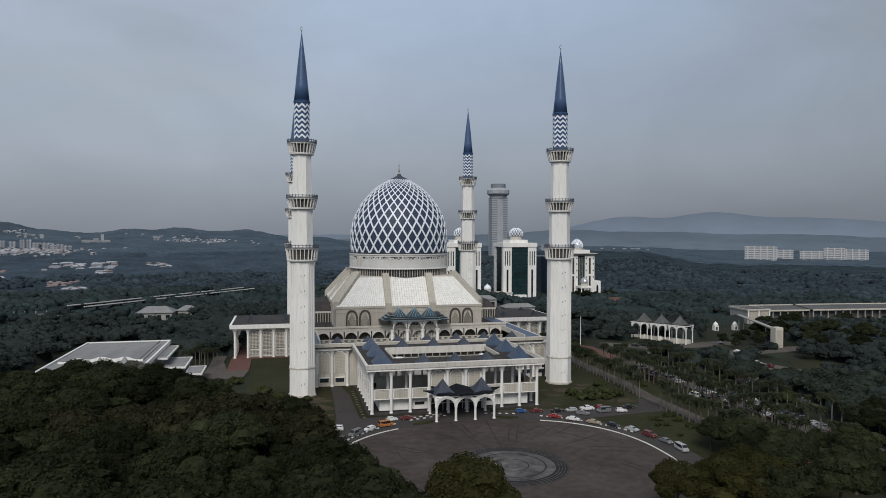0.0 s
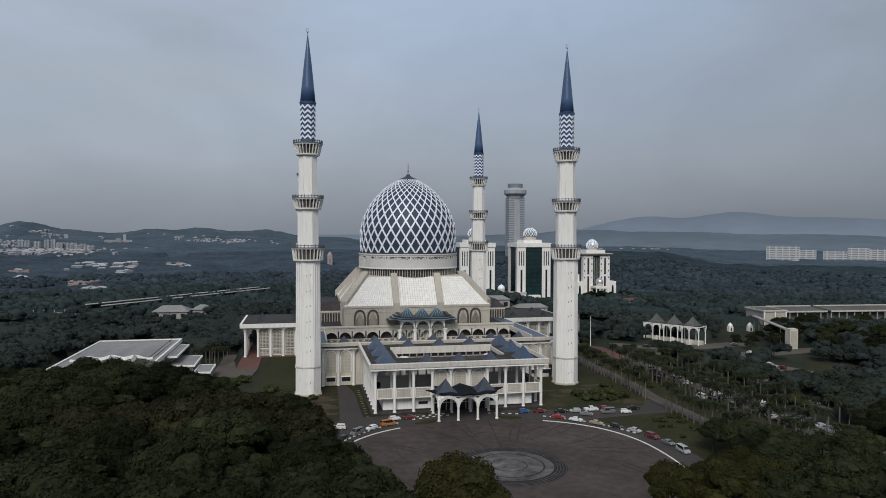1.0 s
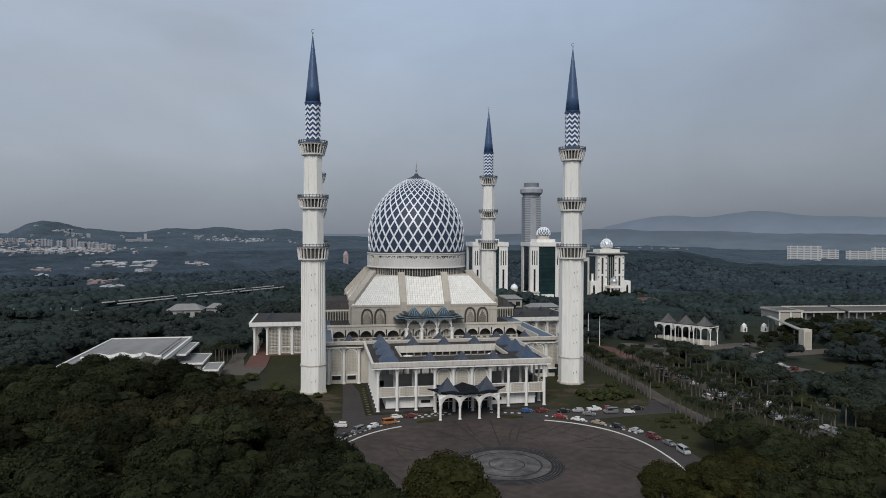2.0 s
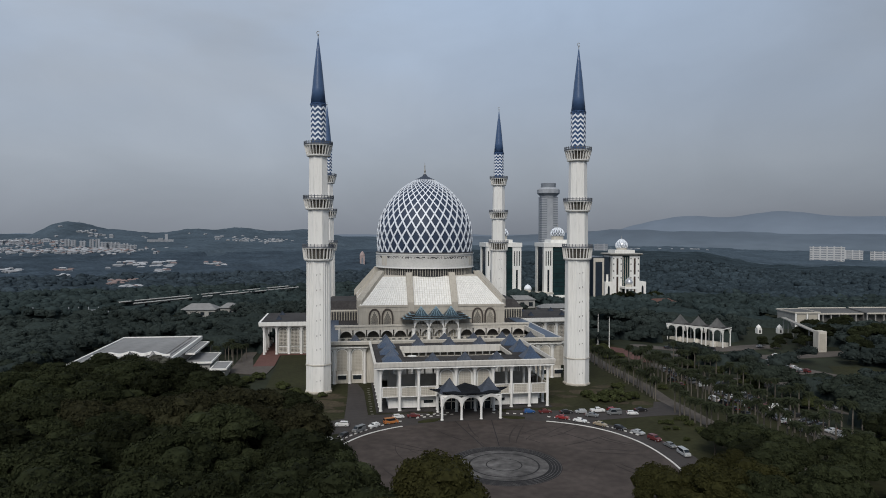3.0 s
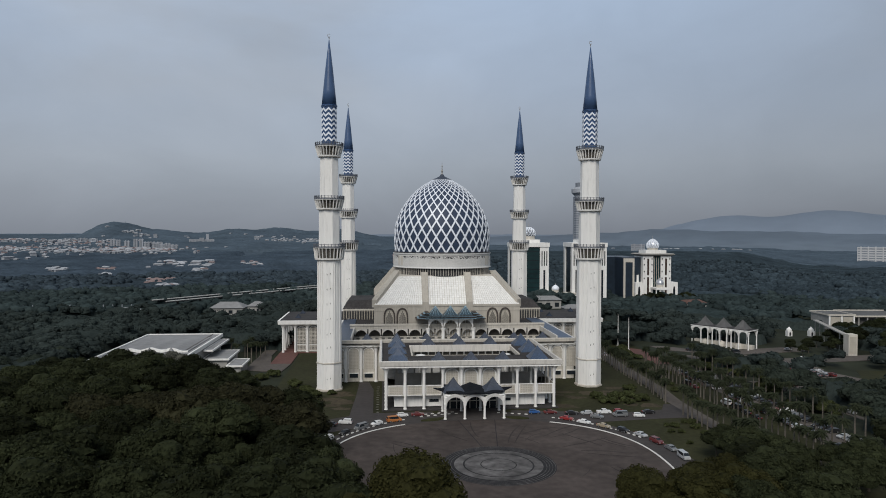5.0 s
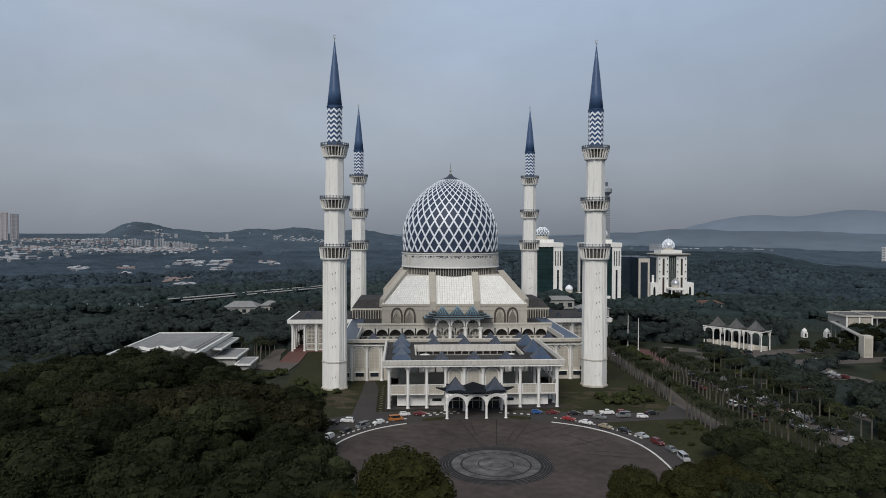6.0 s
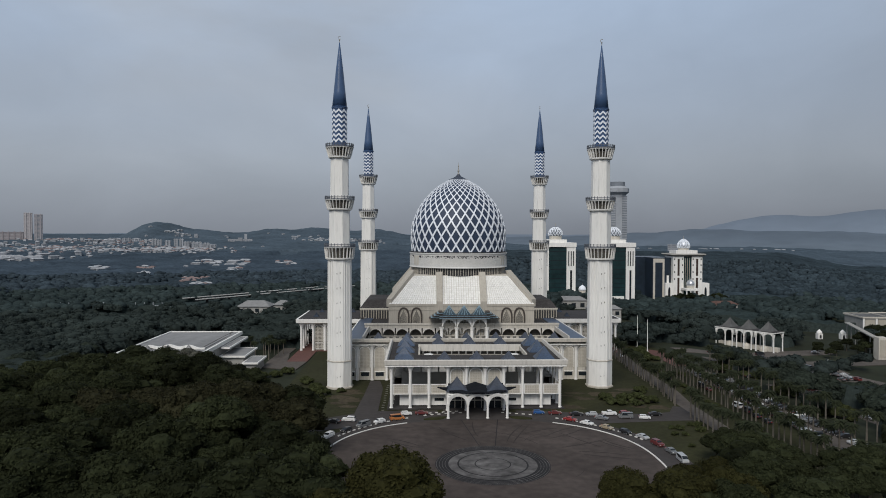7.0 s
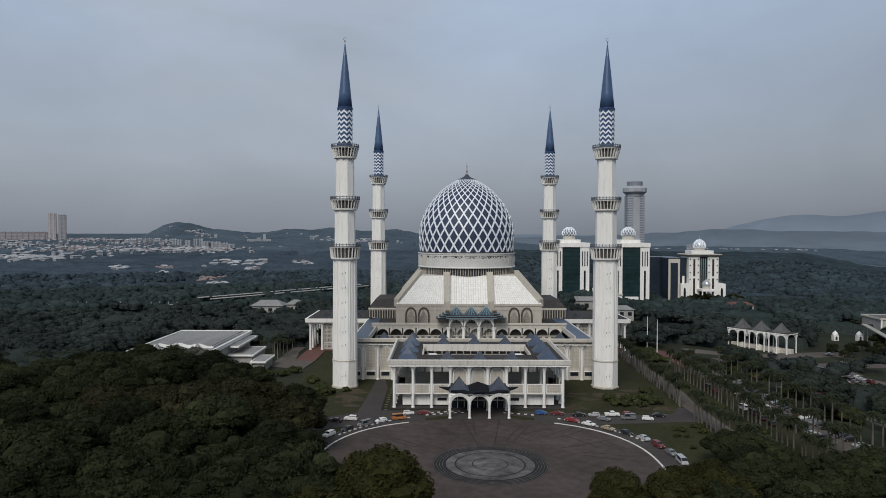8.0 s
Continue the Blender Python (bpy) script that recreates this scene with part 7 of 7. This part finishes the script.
SHAPES = {
    "sedan": (4.5, 1.75, [(-2.25, 0.62), (-2.2, 0.85), (-1.5, 0.95), (-0.95, 1.38), (0.35, 1.42), (1.05, 0.98), (2.1, 0.82), (2.25, 0.6)]),
    "hatchback": (3.9, 1.7, [(-1.95, 0.65), (-1.9, 0.98), (-1.6, 1.4), (0.3, 1.47), (1.0, 1.0), (1.8, 0.85), (1.95, 0.6)]),
    "suv": (4.6, 1.85, [(-2.3, 0.75), (-2.25, 1.1), (-1.9, 1.68), (0.4, 1.74), (1.1, 1.15), (2.15, 1.02), (2.3, 0.7)]),
    "van": (4.9, 1.85, [(-2.45, 0.7), (-2.42, 1.2), (-2.3, 1.98), (1.2, 2.0), (1.95, 1.25), (2.35, 1.05), (2.45, 0.65)]),
    "pickup": (5.1, 1.85, [(-2.55, 0.75), (-2.5, 1.08), (-0.8, 1.08), (-0.6, 1.68), (0.75, 1.7), (1.4, 1.15), (2.45, 1.02), (2.55, 0.7)]),
}


def car(kind, paint, at=(0, 0, 0), turn=0.0):
    L, W, top = SHAPES[kind]
    t = thing("van" if kind == "van" else "pickup_truck" if kind == "pickup" else "car", at, {"van": "parked orange minivan on the road edge" if paint == "orange" else "parked %s van on the road edge" % paint, "pickup": "parked %s pickup truck by the road" % paint, "suv": "parked %s off-road car beside the kerb" % paint}.get(kind, "parked %s %s beside the road kerb" % (paint, kind)), "van" if kind == "van" else "car", "parked vehicles", turn)
    t.empty_display_size = 0.3
    outline = top + [(L / 2 - 0.05, 0.32), (-L / 2 + 0.05, 0.32)]
    body = Geo()
    rings = []
    for y, k in ((-W / 2, 0.93), (-W / 2 + 0.1, 1.0), (W / 2 - 0.1, 1.0), (W / 2, 0.93)):
        inset = 1 if abs(y) < W / 2 - 0.02 else 0
        ring = []
        for x, z in outline:
            zz = min(z, 0.98 + (0.1 if kind in ("suv", "van", "pickup") else 0)) if not inset else z
            ring.append((x, y * (0.86 if z > 1.2 else 1.0), zz if z <= 1.2 else z - (0.06 if not inset else 0)))
        rings.append(ring)
    body.loft(rings)
    part("body", body, PAINTS[paint], t)
    roof_z = max(z for x, z in top)
    xs = [x for x, z in top if z > 1.25]
    x0, x1 = min(xs), max(xs)
    bz = 1.0 + (0.12 if kind in ("suv", "van", "pickup") else 0)
    for s in (-1, 1):
        g = Geo().loft([[(x0 - 0.15, s * (W * 0.455), bz), (x1 + 0.3, s * (W * 0.455), bz), (x1 - 0.05, s * (W * 0.43), roof_z - 0.1), (x0 + 0.1, s * (W * 0.43), roof_z - 0.1)],
                        [(x0 - 0.15, s * (W * 0.475), bz), (x1 + 0.3, s * (W * 0.475), bz), (x1 - 0.05, s * (W * 0.447), roof_z - 0.1), (x0 + 0.1, s * (W * 0.447), roof_z - 0.1)]])
        part("side_window", g, GLASS, t)
    after = [p for p in top if p[0] > x1 + 0.01][0]
    before = [p for p in top if p[0] < x0 - 0.01][-1]
    for name, (px, pz), q in (("windscreen", (x1, roof_z - 0.07), after), ("rear_window", (x0, roof_z - 0.07), before)):
        d = 0.05 if name == "windscreen" else -0.05
        g = Geo().loft([[(px + d * k, -W * 0.38, pz), (px + d * k, W * 0.38, pz), (q[0] + d * k - d, W * 0.42, q[1] + 0.08), (q[0] + d * k - d, -W * 0.42, q[1] + 0.08)] for k in (0.4, 1.4)])
        part(name, g, GLASS, t)
    wm = WHEEL
    for x in (-L * 0.3, L * 0.31):
        for y in (-W / 2 + 0.1, W / 2 - 0.1):
            o = part("wheel", wm[0], TYRE, t)
            o.location = (x, y, 0.33)
            part("rim", wm[1], RIM, o)
    for y in (-W * 0.34, W * 0.34):
        part("headlight", Geo().box(L / 2 - 0.12, y - 0.2, 0.62, L / 2 + 0.02, y + 0.2, 0.78), LAMP, t)
        part("tail_light", Geo().box(-L / 2 - 0.02, y - 0.18, 0.7, -L / 2 + 0.1, y + 0.18, 0.9), REDLAMP, t)
    return t


def wheel_meshes():
    g = Geo().lathe([(0.2, -0.1), (0.33, -0.1), (0.33, 0.1), (0.2, 0.1)], 14)
    g.v = [(x, z, y) for x, y, z in g.v]
    r = Geo().lathe([(0.21, -0.11), (0.21, 0.11)], 12)
    r.v = [(x, z, y) for x, y, z in r.v]
    return g.mesh("wheel", TYRE), r.mesh("rim", RIM)


WHEEL = wheel_meshes()


CARS = {}


def park(kind, paint, x, y, turn, z=None):
    zz = ground_z(x, y) + 0.31 if z is None else z
    if (kind, paint) not in CARS:
        CARS[kind, paint] = car(kind, paint, (x, y, zz), turn)
    else:
        copy_thing(CARS[kind, paint], pose(x, y, zz, 0, 0, turn))


def ring_turn(x, y):
    return math.degrees(math.atan2(y - PC[1], x - PC[0])) - 90


for kind, paint, x, y in (("suv", "white", -48.4, -46.8), ("hatchback", "black", -43.6, -40.6), ("van", "grey", -38.6, -35.2), ("hatchback", "white", -33.6, -30.9), ("sedan", "gold", 40.3, -39.2), ("sedan", "white", 35.2, -34.2), ("sedan", "red", 30.6, -29.6), ("hatchback", "black", 45.0, -44.4), ("sedan", "silver", 48.8, -49.6), ("suv", "maroon", 51.0, -56.6), ("sedan", "grey", 52.6, -63.4), ("van", "silver", 53.0, -71.0), ("hatchback", "grey", -51.6, -54.0)):
    park(kind, paint, x, y, ring_turn(x, y) + (180 if x < 0 else 0), 0.0)
for kind, paint, x, y, turn in (("van", "orange", -27.9, -27.3, 18), ("hatchback", "white", -24.9, -21.3, 8), ("sedan", "maroon", -19.6, -20.6, 2), ("suv", "white", -44.0, -28.6, 170), ("sedan", "black", -48.8, -30.5, 160),
                                ("hatchback", "blue", 21.4, -20.6, 0), ("sedan", "maroon", 27.0, -21.3, 0), ("sedan", "black", 34.2, -22.9, 0), ("hatchback", "silver", 39.4, -23.4, 178), ("pickup", "white", 45.8, -22.6, 0), ("hatchback", "red", 51.6, -22.2, 0),
                                ("van", "grey", 50.4, -26.6, 176), ("hatchback", "white", 56.6, -27.8, -10), ("sedan", "black", 61.6, -23.6, 0), ("sedan", "grey", 41.6, -28.2, -30)):
    park(kind, paint, x, y, turn, 0.02)


def avenue_cars():
    rnd = random.Random(17)
    kinds, paints = ("sedan", "hatchback", "suv", "sedan", "van"), ("white", "silver", "grey", "black", "maroon", "black", "grey", "grey", "black", "grey", "black", "black")
    for x0, y0, x1, y1, step, chance, turn in ((95.8, 40, 94.5, -60, 6.4, 0.5, 90), (79.2, -62, 79.2, -100, 6.5, 0.5, 90), (103.6, 40, 103.6, -96, 3.0, 0.7, 0), (111.2, 40, 111.2, -96, 3.0, 0.7, 180), (82.6, 100, 80.5, 30, 11, 0.4, 90)):
        n = int(abs(y1 - y0) / step)
        for i in range(n):
            if rnd.random() < chance:
                park(rnd.choice(kinds), rnd.choice(paints), x0 + rnd.uniform(-0.3, 0.3), y0 + (y1 - y0) * i / n, turn + rnd.uniform(-3, 3), 0.03)
    for x, y, turn in ((136.4, 6, -80), (136.9, 1.5, -80), (138.2, -22, -80), (126, 40, 5), (140, 112, 8), (152, 116, 8), (170, 118, 8), (160, 92, 8), (178, 95, 8), (196, 96, 8), (205, 124, 8), (166, 108, -70), (171, 92, -70), (178, 70, -70), (182, 58, -70), (175, 80, 110), (146, 26, 5), (168, 28, 5), (103, 200, 80), (110, 235, 80), (116, 262, 80), (98, 186, 80), (228, 296, 75), (222, 270, 75), (233, 318, 75), (219, 262, 255), (207, 212, 70)):
        park(rnd.choice(kinds), rnd.choice(paints), x, y, turn, ground_z(x, y) + 0.22)
    for y0, slope in ((66.5, -0.09), (56.5, -0.09), (81.5, -0.06), (72.5, -0.06)):
        for k in range(13):
            if rnd.random() < 0.7:
                x = 141 + 3.5 * k
                y = y0 + slope * (x - 140)
                park(rnd.choice(kinds[:4]), rnd.choice(paints), x, y, 90 + rnd.uniform(-4, 4), ground_z(x, y) + 0.22)


avenue_cars()


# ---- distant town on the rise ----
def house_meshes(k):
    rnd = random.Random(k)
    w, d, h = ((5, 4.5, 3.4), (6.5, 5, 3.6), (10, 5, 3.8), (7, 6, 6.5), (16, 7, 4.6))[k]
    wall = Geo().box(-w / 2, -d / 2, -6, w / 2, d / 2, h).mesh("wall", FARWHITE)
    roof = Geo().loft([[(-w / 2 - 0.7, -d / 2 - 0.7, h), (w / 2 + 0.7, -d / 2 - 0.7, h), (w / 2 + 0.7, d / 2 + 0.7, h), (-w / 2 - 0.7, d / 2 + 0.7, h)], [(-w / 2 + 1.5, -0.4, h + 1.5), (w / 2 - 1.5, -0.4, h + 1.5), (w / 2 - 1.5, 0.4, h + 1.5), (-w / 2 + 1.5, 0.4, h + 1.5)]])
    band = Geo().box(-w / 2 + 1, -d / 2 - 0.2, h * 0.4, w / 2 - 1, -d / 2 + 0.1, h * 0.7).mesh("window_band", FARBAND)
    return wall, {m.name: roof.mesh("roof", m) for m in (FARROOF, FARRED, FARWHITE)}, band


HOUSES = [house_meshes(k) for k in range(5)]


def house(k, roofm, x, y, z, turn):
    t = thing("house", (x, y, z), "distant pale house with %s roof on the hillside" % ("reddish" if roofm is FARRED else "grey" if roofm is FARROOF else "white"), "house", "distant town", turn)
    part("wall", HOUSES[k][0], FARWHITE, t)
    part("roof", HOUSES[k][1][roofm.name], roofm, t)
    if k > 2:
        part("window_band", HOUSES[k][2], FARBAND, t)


ROOFS = {m.name: m for m in (FARROOF, FARRED, FARWHITE)}


def far_house(pair, k, x, y, turn):
    """One small house of the farthest quarter, walls and hipped roof."""
    w, d, h = ((5, 4.5, 4), (6.5, 5.5, 4.5), (10, 6, 4.5), (8, 7, 8), (17, 8, 5.5))[k]
    z = far_height(x, y) + 3.6
    c, s = math.cos(radians(turn)), math.sin(radians(turn))
    ring = lambda a, b, q: [(x + u * a * c - v * b * s, y + u * a * s + v * b * c, z + q) for u, v in ((-1, -1), (1, -1), (1, 1), (-1, 1))]
    pair[0].loft([ring(w / 2, d / 2, -6), ring(w / 2, d / 2, h)])
    pair[1].loft([ring(w / 2 + 0.7, d / 2 + 0.7, h), ring(w / 2 - 1.5, 0.4, h + 1.6)])


def town():
    rnd = random.Random(31)
    far = {m: (Geo(), Geo()) for m in ROOFS}
    for b, d, n, spread, depth, kinds, red in TOWN:
        for i in range(n):
            bb, dd = b + rnd.uniform(-spread, spread), d + rnd.uniform(-depth, depth)
            x, y = -35 + dd * math.sin(radians(bb)), -250 + dd * math.cos(radians(bb))
            roofm = FARRED if rnd.random() < red else rnd.choice((FARROOF, FARWHITE))
            k, turn = rnd.choice(kinds), -bb + rnd.uniform(-30, 30)
            if d < 1300:
                house(k, roofm, x, y, far_height(x, y) + 3.4, turn)
            else:
                for more in range(3):
                    far_house(far[roofm.name], k, x + more * rnd.uniform(-55, 55), y + more * rnd.uniform(-50, 50), turn + 25 * more)
    for m, (walls, roofs) in far.items():
        solid("distant_rooftops", roofs, ROOFS[m], "many small pale roofs of the distant town", "houses", "stuff")
        solid("distant_house_walls", walls, FARWHITE, "many small pale house walls of the distant town", "houses", "stuff")


town()
slab_block(-1135, 1700, 20, 18, 78, 38, "tall pale apartment tower in haze-tinted colour", 20, 25, "distant towers", FARTOWERPALE, FARTOWERBAND)
slab_block(-1112, 1711, 20, 18, 74, 38, "tall pale apartment tower in haze-tinted colour", 20, 25, "distant towers", FARTOWERBAND, FARBAND)
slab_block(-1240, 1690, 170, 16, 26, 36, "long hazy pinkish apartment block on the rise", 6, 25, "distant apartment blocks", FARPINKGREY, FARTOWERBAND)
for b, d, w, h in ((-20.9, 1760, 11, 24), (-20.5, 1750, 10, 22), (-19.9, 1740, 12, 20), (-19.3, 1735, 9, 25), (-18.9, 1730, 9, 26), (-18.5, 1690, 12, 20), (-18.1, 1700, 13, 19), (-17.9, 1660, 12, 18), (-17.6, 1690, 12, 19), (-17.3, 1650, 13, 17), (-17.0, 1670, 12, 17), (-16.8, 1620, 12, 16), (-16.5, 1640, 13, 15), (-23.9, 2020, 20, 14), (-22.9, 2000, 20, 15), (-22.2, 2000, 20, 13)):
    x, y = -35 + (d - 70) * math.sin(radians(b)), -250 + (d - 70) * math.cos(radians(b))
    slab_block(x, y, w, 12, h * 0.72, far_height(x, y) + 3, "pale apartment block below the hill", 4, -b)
mx, my = -35 + 1930 * math.sin(radians(-14.5)), -250 + 1930 * math.cos(radians(-14.5))
mansion = thing("hilltop_mansion", (mx, my, far_height(mx, my) + 5), "long white hilltop building with a tall centre", "building", turn=14.5)
part("wing", Geo().box(-32, 0, -16, -6, 12, 8), FARWHITE, mansion)
part("wing", Geo().box(6, 0, -16, 32, 12, 8), FARWHITE, mansion)
part("centre", Geo().box(-6, -2, -16, 6, 14, 12), FARWHITE, mansion)
part("tower", Geo().box(11, 2, 8, 18, 9, 22), FARWHITE, mansion)
for k in range(8):
    part("window", Geo().box(-29 + 7.6 * k, -0.2, 2, -26 + 7.6 * k, 0.1, 5), FARBAND, mansion)
hx, hy = -35 + 2330 * math.sin(radians(-20.0)), -250 + 2330 * math.cos(radians(-20.0))
mast = thing("radio_mast", (hx, hy, far_height(hx, hy)), "thin lattice radio mast on the wooded hilltop", "mast")
part("shaft", Geo().lathe([(1.0, 0), (0.6, 7), (0.25, 13)], 6), FARBAND, mast)
pink = thing("pink_tower", (-12, 900, far_height(-12, 900) + 2), "small pinkish domed tower among distant trees", "tower")
part("shaft", Geo().box(-4, -4, -10, 4, 4, 16), FARPINK, pink)
part("arch", gothic(0, -4, 2, 3, 11, 0.2, 0), FARBAND, pink)
part("dome", Geo().lathe([(4.4, 16), (4.5, 17.5), (3.2, 20.5), (0.3, 24)], 12), FARPINK, pink)
posts_row(-297, -264, 272, 6)
posts_row(-240, -213, 272, 5)
slab_block(541, 1238, 30, 14, 11, far_height(541, 1238) + 8, "small white block on the wooded rise", 3, -24)
